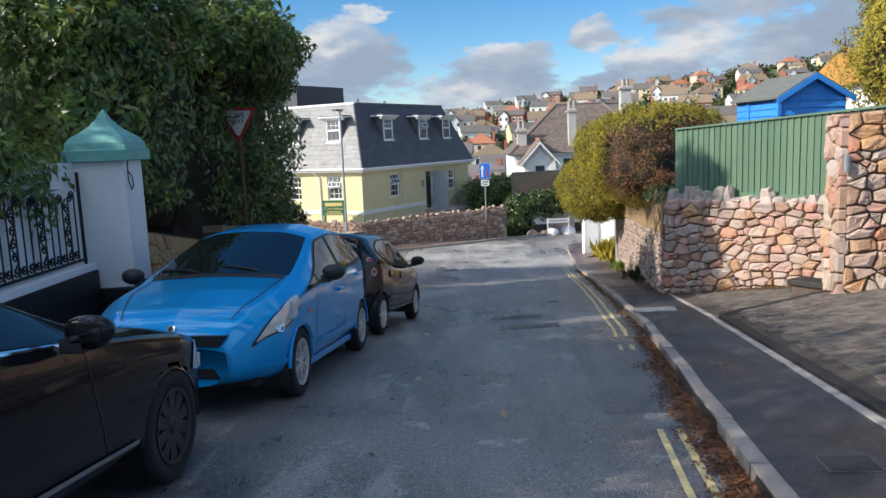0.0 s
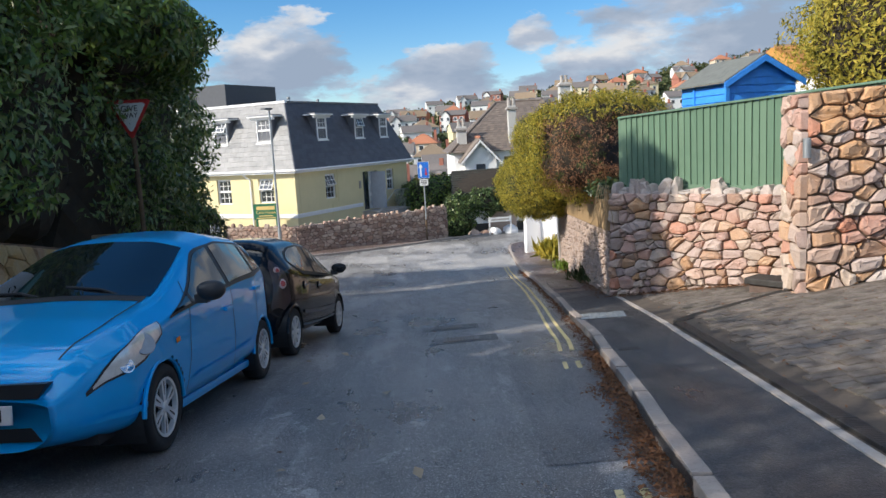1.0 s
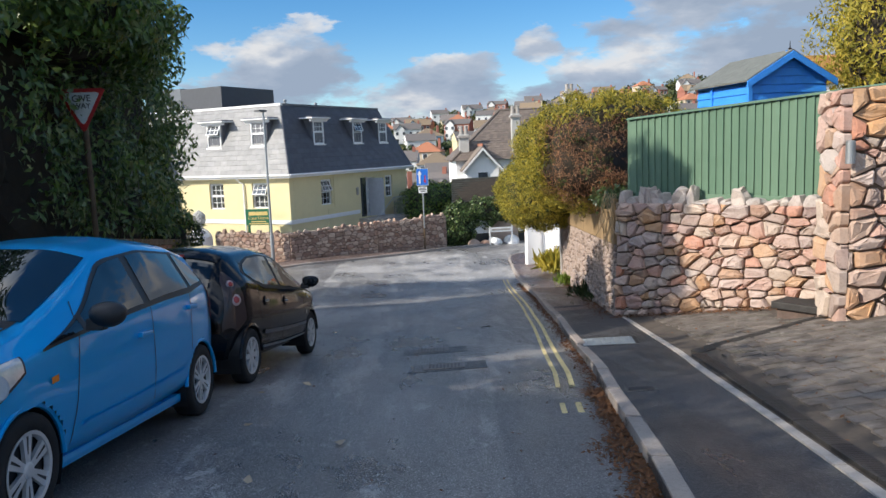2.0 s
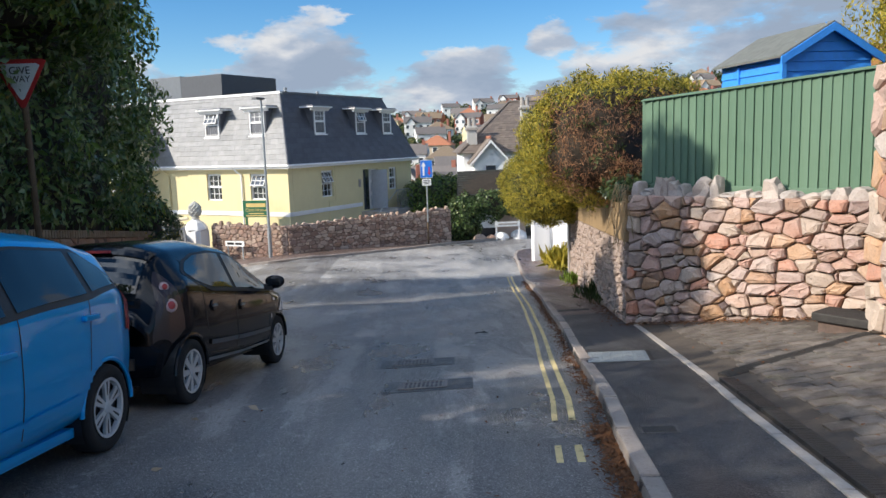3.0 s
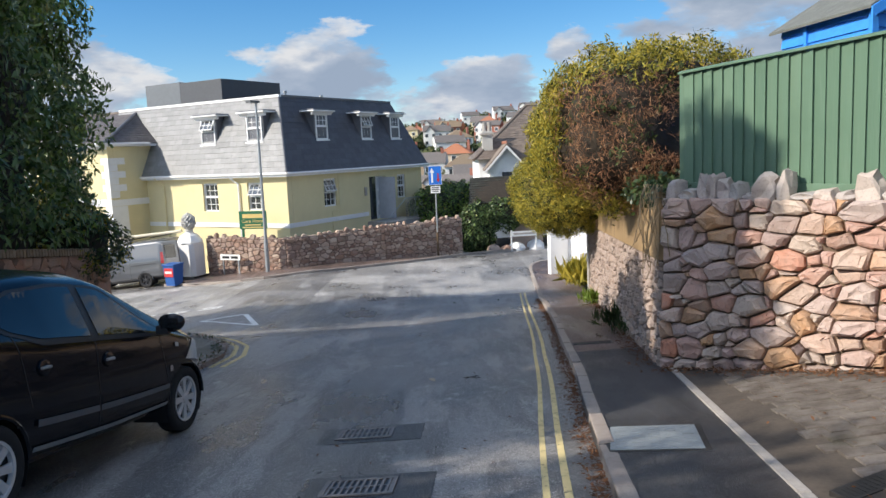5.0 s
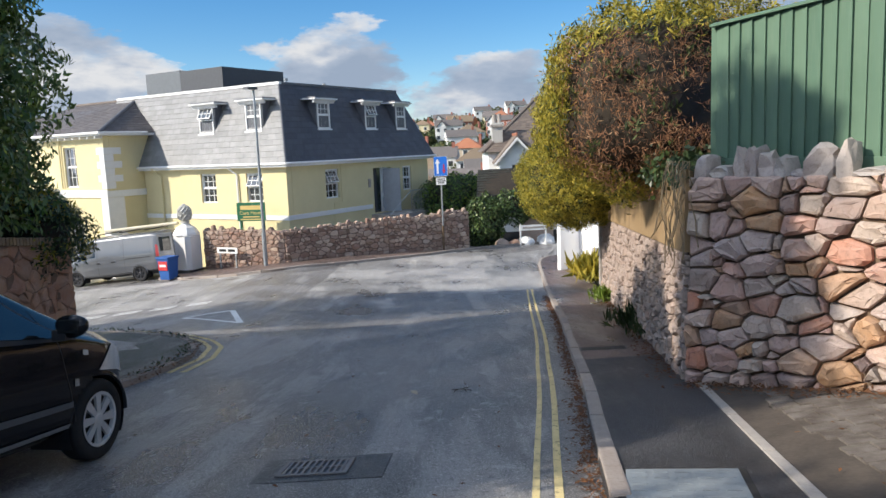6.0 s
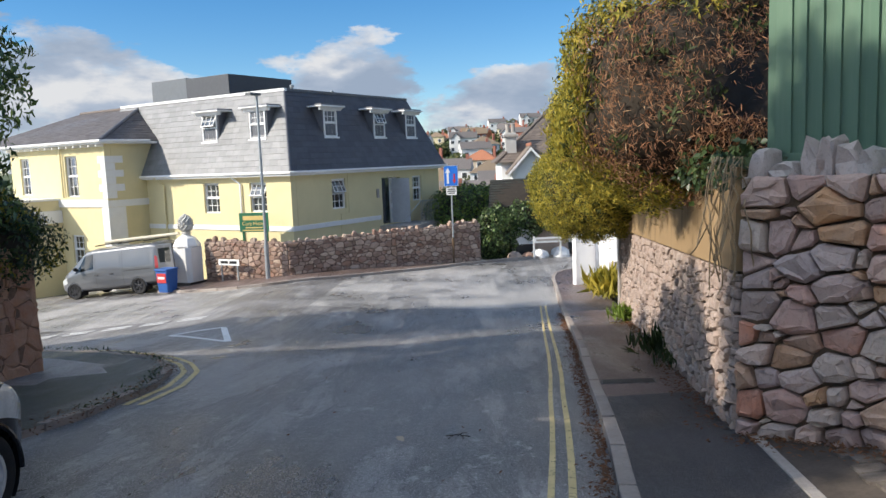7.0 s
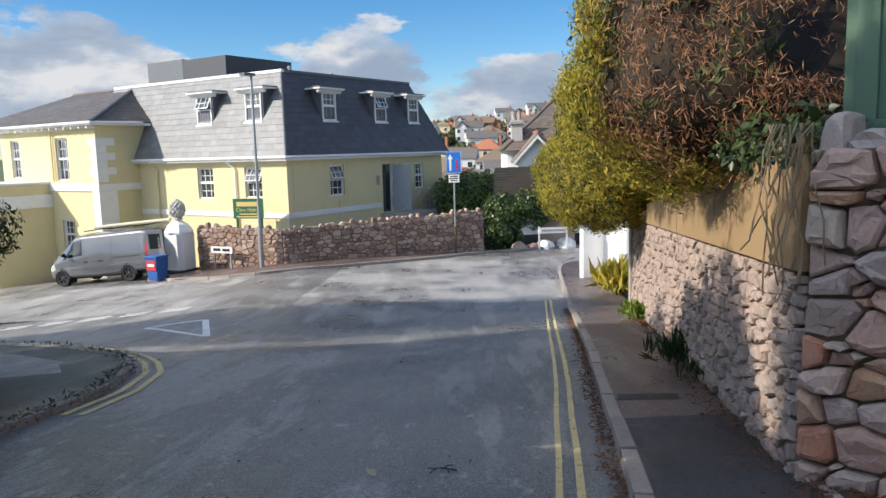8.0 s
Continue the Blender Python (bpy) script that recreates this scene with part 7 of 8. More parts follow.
def silver_van(m):
    van = thing("panel_van", m, "silver panel van with an open rear door and roof rack", "van")
    sh = van_sh
    part("body", sh.body(-2.5, 2.48, 90, ((1.60, 0.32), (-1.50, 0.32)), 0.37), M_SILVER, van, smooth=True)
    part("windscreen", sh.across(0.98, 1.66, 37.2, 0.008), M_CARGLASS, van)
    for s in (1, -1):
        part("cab_window", sh.patch((0.55, 0.55), (1.50, 0.98), 23.4, 33.5, s, 0.008), M_CARGLASS, van)
        part("side_panel", sh.patch((-0.75, -0.75), (0.30, 0.30), 22.5, 33.0, s, 0.006), M_SILVER, van)
        part("side_panel", sh.patch((-2.1, -2.05), (-0.95, -0.95), 22.5, 33.0, s, 0.006), M_SILVER, van)
        part("head_lamp", sh.patch((1.9, 2.0), (2.3, 2.3), 16, 23.0, s, 0.01, 8, 5), M_LAMPGLASS, van)
        part("tail_lamp", sh.patch((-2.49, -2.49), (-2.36, -2.36), 19, 28, s, 0.012, 3, 6), M_REDLENS, van)
        part("side_rail", sh.patch((-2.1, -2.1), (-0.9, -0.9), 19.2, 19.7, s, 0.008, 6, 1), M_PLASTIC, van)
        mirror(van, s * 1.08, 1.25, 1.22, M_PLASTIC, s)
        for y in (1.60, -1.50):
            arch(van, s * 0.93, y, 0.37, M_SILVER)
            wheel(van, s * 0.84, y, 0.33, 0.20, M_DARKRIM, 6)
        for y in (0.42, -0.30):
            handle(van, sh, y, 18.5, s, M_PLASTIC)
    seams(van, sh, ((0.45, 0.45), (-0.85, -0.85)), v0=7, v1=34)
    for y in (-1.9, -0.7, 0.4):
        part("roof_bar", box((-0.75, y - 0.02, 2.02), (0.75, y + 0.02, 2.06), 0.005), M_PLASTIC, van)
    part("ladder_tube", tube([(0.5, -2.6, 2.12), (0.5, 1.0, 2.12)], 0.07, 10), plain("buff_plastic", (0.55, 0.50, 0.38), 0.5), van, "cream pipe carrier tube on the roof")
    rd = part("rear_door", box((0.0, -0.03, 0.42), (0.85, 0.03, 1.85), 0.03), M_SILVER, van, "rear door swung open")
    rd.matrix_local = Matrix.Translation((-0.90, -2.52, 0)) @ Matrix.Rotation(radians(-100), 4, "Z")
    part("door_pane", box((0.12, -0.036, 1.15), (0.72, -0.031, 1.70)), M_CARGLASS, rd)
    part("underside", box((-0.7, -2.3, 0.25), (0.7, 2.0, 0.4)), M_PLASTIC, van)
    return van


silver_van(stand(-12.15, 38.25, 75.0, 1.55))

bn = thing("wheelie_bin", Matrix.Translation((-9.35, 35.75, land(-9.35, 35.75))) @ Matrix.Rotation(radians(-20), 4, "Z") @ Matrix.Scale(0.88, 4), "blue wheeled bin with a red front panel", "bin")
M_BINBLUE = plain("bin_blue", (0.02, 0.10, 0.34), 0.5, 0, 0.15, 8)
bb = bmesh.new()
for z0, z1, w0, w1 in ((0.08, 1.0, 0.25, 0.31),):
    r0 = [bb.verts.new((a * w0, b * w0 * 1.1, z0)) for a, b in ((-1, -1), (1, -1), (1, 1), (-1, 1))]
    r1 = [bb.verts.new((a * w1, b * w1 * 1.1, z1)) for a, b in ((-1, -1), (1, -1), (1, 1), (-1, 1))]
    for k in range(4):
        bb.faces.new((r0[k], r0[(k + 1) % 4], r1[(k + 1) % 4], r1[k]))
    bb.faces.new(r0[::-1])
    bb.faces.new(r1)
bmesh.ops.bevel(bb, geom=bb.edges[:], offset=0.02, segments=2, affect="EDGES")
part("tub", bb, M_BINBLUE, bn)
part("lid", box((-0.33, -0.38, 1.005), (0.33, 0.36, 1.08), 0.025), M_BINBLUE, bn)
fp = part("front_panel", box((-0.24, -0.345, 0.5), (0.24, -0.325, 0.9), 0.01), M_RED, bn, "red panel with a white mark")
part("logo_bar", box((-0.17, -0.351, 0.66), (0.17, -0.346, 0.76)), M_SIGNWHITE, fp)
for s in (1, -1):
    part("wheel", lathe([(0.10, -0.025), (0.10, 0.025), (0.03, 0.03)], 16, Matrix.Translation((s * 0.27, 0.27, 0.10)) @ Matrix.Rotation(radians(90), 4, "Y")), M_TYRE, bn)

for k, (x, y, z) in enumerate(((PX1 - 0.55, PY0 - 0.28, -2.75), (PX1 - 2.75, PY0 - 0.28, -2.75))):
    hb = thing("hanging_basket", CARE @ Matrix.Translation((x, y, z)), "hanging basket of trailing flowers on an iron bracket", "flower basket", "baskets on the porch")
    part("bracket", tube([(0, 0.27, 0.55), (0, 0.10, 0.72), (0, 0.0, 0.60), (0, 0.0, 0.25)], 0.012, 6), M_IRON, hb)
    part("bowl", lathe([(0.04, -0.2), (0.16, -0.12), (0.2, 0.0), (0.2, 0.02)], 14), M_PLASTIC, hb)
    r = np.random.default_rng(k)
    d = r.normal(0, 1, (900, 3))
    d /= np.linalg.norm(d, axis=1)[:, None]
    p = d * np.array((0.36, 0.3, 0.34)) * r.uniform(0.6, 1.0, (900, 1)) + np.array((0, 0, -0.02))
    leaf_cloud("trailing_plants", p, d, 0.09, M_IVY if k == 0 else M_TREELEAF, hb, 5 + k, 0.6, 0.8)

# ---- right-hand side beyond the roadside wall ----
wg = thing("white_gate_wall", None, "white painted wall end and boarded gate", "wall")
zw = land(5.3, 31.6)
part("wall_end", prism([(5.05, 31.55), (5.12, 31.35), (5.78, 31.75), (5.72, 32.0)], zw - 0.2, zw + 1.62, "z"), M_WHITE, wg)
part("return_wall", prism([(5.78, 31.76), (6.0, 31.5), (6.2, 31.6), (6.0, 32.0)], zw - 0.2, zw + 1.6, "z"), M_WHITE, wg)
for k in range(7):
    x, y = 6.02 + 0.02 * k, 31.45 - 0.145 * k
    part("gate_board", box((-0.02, -0.07, 0.1), (0.02, 0.07, 2.15 if k else 2.3), 0.004, Matrix.Translation((x, y, zw)) @ Matrix.Rotation(radians(6), 4, "Z")), M_WHITE, wg)
part("gate_post", box((6.12, 30.22, zw - 0.2), (6.32, 30.42, zw + 2.45), 0.01), M_WHITE, wg)
part("grey_block", box((5.75, 28.6, land(5.8, 28.8) - 0.2), (6.1, 29.4, land(5.8, 28.8) + 0.95), 0.03), M_CONCRETE, wg)
part("end_post", box((5.28, 25.62, land(5.3, 25.7) - 0.2), (5.48, 25.80, -0.80), 0.01), M_CONCRETE, wg, "grey concrete gate post")


def tuft(x, y, z, n, h, seed, material, label, spread=0.12):
    r = np.random.default_rng(seed)
    ob = thing("weed_tuft", Matrix.Translation((x, y, z)), label, "weed")
    p = np.c_[r.normal(0, spread, n), r.normal(0, spread, n), r.uniform(0, h * 0.5, n)]
    q = np.c_[r.normal(0, 1, n), r.normal(0, 1, n), np.full(n, 0.3)]
    leaf_cloud("grass_blade", p, q, h, material, ob, seed, 0.16, -1.2, 0.6)["kind"] = "stuff"
    return ob


M_WEED = leaf_mat("bright_weed", [(0.0, (0.10, 0.17, 0.02)), (1.0, (0.22, 0.30, 0.05))], 0.6, 0.3)
tuft(5.55, 28.3, land(5.5, 28.3) + 0.1, 500, 0.6, 1, M_GOLD, "yellowing grass tuft at the wall foot", 0.22)
tuft(4.72, 22.6, land(4.7, 22.6) + 0.09, 160, 0.26, 2, M_WEED, "bright green weed at the foot of the wall")
tuft(4.12, 17.7, land(4.1, 17.7) + 0.09, 140, 0.24, 3, M_IVY, "green weed at the foot of the wall")
tuft(4.05, 16.6, land(4.0, 16.6) + 0.09, 60, 0.15, 4, M_IVY, "small weed at the foot of the wall")

# ivy over the wall's corner
r = np.random.default_rng(8)
n = 900
p = np.c_[r.uniform(3.62, 4.2, n), r.uniform(13.6, 15.2, n), 0.42 + 0.09 * r.normal(0, 1, n)]
tagged(leaf_cloud("ivy", p, np.tile(np.array((-0.8, -0.4, 0.4)), (n, 1)), 0.075, M_IVY, None, 9, 0.7, 0.5), "trailing ivy over the top of the wall", "ivy", kind="stuff")
stems = thing("dry_stems", None, "dry brown creeper stems on the wall corner", "creeper")
rs = random.Random(4)
for k in range(16):
    x, y, z = 3.60 + rs.uniform(-0.03, 0.1), 13.60 + rs.uniform(-0.05, 0.3), 0.5
    pts = [(x, y, z)]
    for j in range(7):
        x, y, z = x + rs.uniform(-0.05, 0.04), y + rs.uniform(-0.05, 0.05), z - rs.uniform(0.04, 0.18)
        pts.append((x - 0.03, y - 0.03, z))
    part("stem", tube(pts, 0.005, 4), plain("dry_stem", (0.30, 0.22, 0.13), 0.9) if k == 0 else bpy.data.materials["dry_stem"], stems)

# step and wall light at the tall wall
st = thing("stone_step", Matrix.Translation((5.0, 10.75, -0.98)) @ Matrix.Rotation(radians(-54), 4, "Z"), "low dark stone seat in the wall's corner", "step")
part("slab", box((-0.1, -0.36, 0.30), (0.62, 0.02, 0.38), 0.012), M_CAST, st)
part("support", box((-0.05, -0.32, -0.2), (0.6, 0.0, 0.295), 0.01), M_MORTARD, st)
wlight = tagged(part("wall_light", lathe([(0.045, 0), (0.045, 0.22), (0.03, 0.23)], 14, Matrix.Translation((4.93, 9.62, 0.98))), M_GALV), "small steel cylinder light on the stone wall", "wall light")

# ---- blue shed behind the fence ----
shed = thing("garden_shed", Matrix.Translation((5.52, 13.14, 0)) @ Matrix.Rotation(radians(6.6), 4, "Z"), "bright blue boarded garden shed with a felt roof", "shed")
SW, SD, SE, SA = 1.22, 1.5, 2.13, 2.47
part("wall_core", prism([(0.02, -0.3), (SW - 0.02, -0.3), (SW - 0.02, SE - 0.03), (SW / 2, SA - 0.05), (0.02, SE - 0.03)], 0.02, SD - 0.02, "y"), M_BLUESHED, shed)
for k in range(20):
    z = 0.1 + k * 0.12
    if z > SA - 0.08:
        break
    half = SW / 2 if z + 0.1 < SE else max(0.04, SW / 2 * (SA - z - 0.09) / (SA - SE))
    part("front_board", prism([(0.018, z), (0.018, z + 0.118), (0.006, z + 0.118), (-0.012, z)], SW / 2 - half, SW / 2 + half, "x"), M_BLUESHED, shed)
    if z + 0.1 < SE:
        part("side_board", prism([(0.018, z), (0.018, z + 0.118), (0.006, z + 0.118), (-0.012, z)], 0.0, SD, "y"), M_BLUESHED, shed)
for s in (0, 1):
    a, b = (SW / 2, SA), ((-0.10, SE - 0.07) if s == 0 else (SW + 0.10, SE - 0.07))
    part("roof_slope", prism([a, b, (b[0], b[1] + 0.03), (a[0], a[1] + 0.035)], -0.10, SD + 0.1, "y"), M_FELT, shed)
    part("barge_board", prism([(a[0], a[1] - 0.09), (b[0], b[1] - 0.09), (b[0], b[1] + 0.01), (a[0], a[1] + 0.01)], -0.125, -0.101, "y"), M_BLUESHED, shed)
part("corner_post", box((-0.03, -0.03, -0.3), (0.03, 0.03, SE - 0.04)), M_BLUESHED, shed)
part("mid_post", box((-0.03, 1.0, -0.3), (0.0, 1.05, SE - 0.04)), M_BLUESHED, shed)

# ---- house, ivy and hedges beyond the junction ----
nh = thing("white_house", None, "white rendered house with brown tiled hipped roof and tall chimneys", "house")
part("wall", box((4.3, 60.0, -8), (15.5, 70.0, 0.3)), M_WHITE, nh)
low4 = [(3.9, 59.6, 0.28), (15.9, 59.6, 0.28), (15.9, 70.4, 0.28), (3.9, 70.4, 0.28)]
high4 = [(8.3, 64.8, 4.2), (12.2, 64.8, 4.2), (12.2, 65.2, 4.2), (8.3, 65.2, 4.2)]
nroof = roof_core(low4, high4, "roof", M_TILE, nh)
part("front_tiles", slope_slates(low4[0], low4[1], high4[0], high4[1], 0.3, 0.3, 0.02, rng), M_TILE, nroof)
part("end_tiles", slope_slates(low4[3], low4[0], high4[3], high4[0], 0.3, 0.3, 0.02, rng), M_TILE, nroof)
for a, b in ((low4[0], high4[0]), (low4[1], high4[1]), (high4[0], high4[1])):
    part("ridge_tile", tube([a, b], 0.12, 6), M_TILE, nroof)
part("gable_wing", prism([(4.9, -8), (7.3, -8), (7.3, -0.2), (6.1, 1.15), (4.9, -0.2)], 57.8, 60.5, "y"), M_WHITE, nh)
for s in (-1, 1):
    part("wing_roof", prism([(6.1, 1.2), (6.1 + s * 1.55, -0.5), (6.1 + s * 1.55, -0.38), (6.1, 1.34)], 57.4, 61.5, "y"), M_TILE, nh)
    part("barge_board", prism([(6.1, 1.02), (6.1 + s * 1.55, -0.66), (6.1 + s * 1.55, -0.48), (6.1, 1.22)], 57.3, 57.39, "y"), M_TRIM, nh)
M_CREST = plain("red_crest_tile", (0.36, 0.15, 0.09), 0.8, 0, 0.25, 4)
for k in range(9):
    part("crest_tile", box((6.05, 57.5 + 0.45 * k, 1.33), (6.15, 57.9 + 0.45 * k, 1.52), 0.02), M_CREST, nh)
for x, y, z0, z1, w in ((5.0, 60.8, -0.5, 2.3, 0.75), (9.0, 60.6, 0.5, 3.7, 0.62), (14.4, 66, 1.0, 5.6, 0.9)):
    ch = part("chimney", box((x - w / 2, y - w / 2, z0), (x + w / 2, y + w / 2, z1), 0.03), render_mat("grey_render", (0.50, 0.49, 0.46), (0.2, 0.18, 0.15), 0.5) if x < 6 else bpy.data.materials["grey_render"], nh)
    part("corbel", box((x - w / 2 - 0.12, y - w / 2 - 0.12, z1 - 0.3), (x + w / 2 + 0.12, y + w / 2 + 0.12, z1 - 0.12), 0.03), M_CONCRETE, ch)
    for sx in (-0.18, 0.18):
        part("pot", lathe([(0.16, z1), (0.14, z1 + 0.55), (0.17, z1 + 0.6), (0.12, z1 + 0.62)], 10, Matrix.Translation((x + sx, y, 0))), M_CONCRETE, ch)
for x in (8.2, 10.4, 12.6):
    part("window", box((x, 59.93, -1.6), (x + 0.9, 59.99, -0.2)), M_GLASS, nh)
part("window", box((5.75, 57.74, -1.7), (6.45, 57.79, -0.6)), M_GLASS, nh)

oh2 = thing("orange_house", Matrix.Translation((3.2, 0, -1.3)), "house with a lichen-orange tiled roof and white barge boards", "house")
M_ORANGE = slate_mat("orange_tile", (0.36, 0.17, 0.04), (0.50, 0.25, 0.06), 0.85)
part("wall", box((19.5, 41, 0), (26.5, 50, 5.3)), M_WHITE, oh2)
ra, rb = [(19.0, 40.6, 5.2), (26.9, 40.6, 5.2)], [(19.0, 45.0, 7.0), (26.9, 45.0, 7.0)]
part("roof_core", prism([(40.6, 5.15), (50.4, 5.15), (45.2, 6.95)], 19.0, 26.9, "x"), M_ORANGE, oh2)
part("front_tiles", slope_slates(ra[0], ra[1], rb[0], rb[1], 0.3, 0.3, 0.025, rng), M_ORANGE, oh2)
part("gable_wing", prism([(22.6, 2), (25.2, 2), (25.2, 5.6), (23.9, 6.9), (22.6, 5.6)], 38.8, 42, "y"), M_WHITE, oh2)
for s in (-1, 1):
    part("barge_board", prism([(23.9, 6.75), (23.9 + s * 1.6, 5.2), (23.9 + s * 1.6, 5.5), (23.9, 7.05)], 38.6, 38.78, "y"), M_TRIM, oh2)
for x, y, z in ((23.9, 38.7, 7.0), (19.3, 45, 7.0)):
    part("finial", lathe([(0.05, z), (0.04, z + 0.35), (0.12, z + 0.42), (0.03, z + 0.5), (0.02, z + 0.85)], 8, Matrix.Translation((x, y, 0))), M_BLACK, oh2)

iv = thing("ivy_shed", None, "low slate-roofed outbuilding smothered in ivy", "shed")
part("wall", box((3.2, 42.6, -4.6), (6.4, 45.6, -1.5)), M_STONEFAR, iv)
sl0, sl1 = [(2.8, 42.1, -1.62), (6.8, 43.0, -1.55)], [(3.0, 44.6, -0.45), (6.8, 44.9, -0.40)]
part("roof_slope", (sl0[:1] + sl0[1:] + [sl1[1], sl1[0]] + [(a, b, c - 0.12) for a, b, c in (sl0[0], sl0[1], sl1[1], sl1[0])], [(0, 1, 2, 3), (7, 6, 5, 4), (0, 4, 5, 1), (1, 5, 6, 2), (2, 6, 7, 3), (3, 7, 4, 0)]), M_TWIG, iv)
part("slate_field", slope_slates(sl0[0], sl0[1], sl1[0], sl1[1], 0.22, 0.3, 0.02, rng), slate_mat("mossy_slate", (0.018, 0.020, 0.016), (0.032, 0.034, 0.026), 0.95), iv)
hedge("ivy_mass", "dark ivy spilling over the outbuilding to the road", [((3.1, 42.3, -2.8), (0.95, 1.0, 1.35), 2.2), ((4.6, 42.5, -2.15), (1.3, 0.7, 0.7), 2.2)], [(M_IVY, None), (M_LAUREL, None)], 15000, 0.14, 93, 0.6, 0.25, 0.3, category="ivy")
hedge("dark_hedge", "dark evergreen hedge behind the wall end", [((1.6, 45.5, -2.1), (1.6, 2.0, 1.35), 2.6), ((2.9, 47.5, -2.0), (1.5, 1.6, 1.2), 2.4)], [(M_IVY, None), (M_TREELEAF, None)], 22000, 0.16, 97, 0.5, 0.3, 0.3)
ww = thing("white_wall_far", None, "white painted boundary wall with a dark base along the lower road", "wall")
for a, b in (((4.0, 42.0), (6.0, 43.4)), ((6.0, 43.4), (10.5, 47.2))):
    zf = line_land(a, b, 0.0)
    backing(ww, a, b, lambda s: zf(s) + 0.5, lambda s: -2.55 - 0.05 * s, 0.3, M_WHITE, 0, "wall_body")
    off = Vector((b[1] - a[1], -(b[0] - a[0]))).normalized() * 0.012
    backing(ww, (a[0] + off.x, a[1] + off.y), (b[0] + off.x, b[1] + off.y), zf, lambda s: zf(s) + 0.62, 0.2, M_BLACK, 0, "dark_base")
sg = thing("street_nameplate", Matrix.Translation((5.35, 41.6, land(5.35, 41.6))) @ Matrix.Rotation(radians(8), 4, "Z"), "white street nameplate on two white posts", "street sign")
part("plate", box((-0.62, -0.02, 0.70), (0.62, 0.0, 0.95), 0.006), M_SIGNWHITE, sg)
part("text_bar", box((-0.5, -0.026, 0.78), (0.5, -0.021, 0.87)), M_CONCRETE, sg)
for x in (-0.6, 0.6):
    part("post", box((x - 0.035, 0.001, -0.2), (x + 0.035, 0.06, 1.0), 0.005), M_SIGNWHITE, sg)
rng2 = random.Random(9)
for k, (x, y, w) in enumerate(((3.9, 41.3, 0.35), (4.5, 41.7, 0.3), (5.0, 42.1, 0.42), (6.0, 42.7, 0.5))):
    bm = bmesh.new()
    bmesh.ops.create_icosphere(bm, subdivisions=2, radius=w)
    for v in bm.verts:
        v.co *= 1 + 0.3 * noise.noise(v.co * 3 + Vector((k, 0, 0)))
        v.co.z *= 0.75
    tagged(part("boulder", bm, M_STONEFAR if k < 2 else M_WHITE), "painted edging boulder at the foot of the wall" if k > 1 else "grey edging boulder at the foot of the ivy", "boulder", "boulders along the wall").location = (x, y, land(x, y) + w * 0.3)

# ---- the town on the far hillside ----
WALLS = [render_mat("town_white", (0.72, 0.72, 0.70), (0.4, 0.38, 0.33), 0.2), render_mat("town_cream", (0.70, 0.60, 0.38), (0.4, 0.34, 0.22), 0.2), plain("town_brick", (0.33, 0.13, 0.09), 0.85, 0, 0.25, 0.8), render_mat("town_buff", (0.58, 0.48, 0.36), (0.3, 0.26, 0.2), 0.2)]
ROOFS = [slate_mat("town_slate", (0.12, 0.11, 0.105), (0.17, 0.15, 0.14), 0.8), slate_mat("town_brown", (0.20, 0.15, 0.10), (0.26, 0.19, 0.12), 0.8), slate_mat("town_red", (0.36, 0.14, 0.075), (0.44, 0.18, 0.09), 0.85)]
M_TOWNGLASS = glass_mat("town_glass", (0.06, 0.07, 0.08), 0.15)
win_mesh = mesh("pane", *(lambda b: ([tuple(v.co) for v in b.verts], [tuple(v.index for v in f.verts) for f in b.faces]))((lambda b: (b.verts.index_update(), b)[1])(box((0, -0.06, 0), (1.1, 0.0, 1.25)))))
win_mesh.materials.append(M_TOWNGLASS)
frame_mesh = mesh("window_frame", *(lambda b: ([tuple(v.co) for v in b.verts], [tuple(v.index for v in f.verts) for f in b.faces]))((lambda b: (b.verts.index_update(), b)[1])(box((-0.14, -0.04, -0.14), (1.24, -0.002, 1.39)))))
frame_mesh.materials.append(M_TRIM)


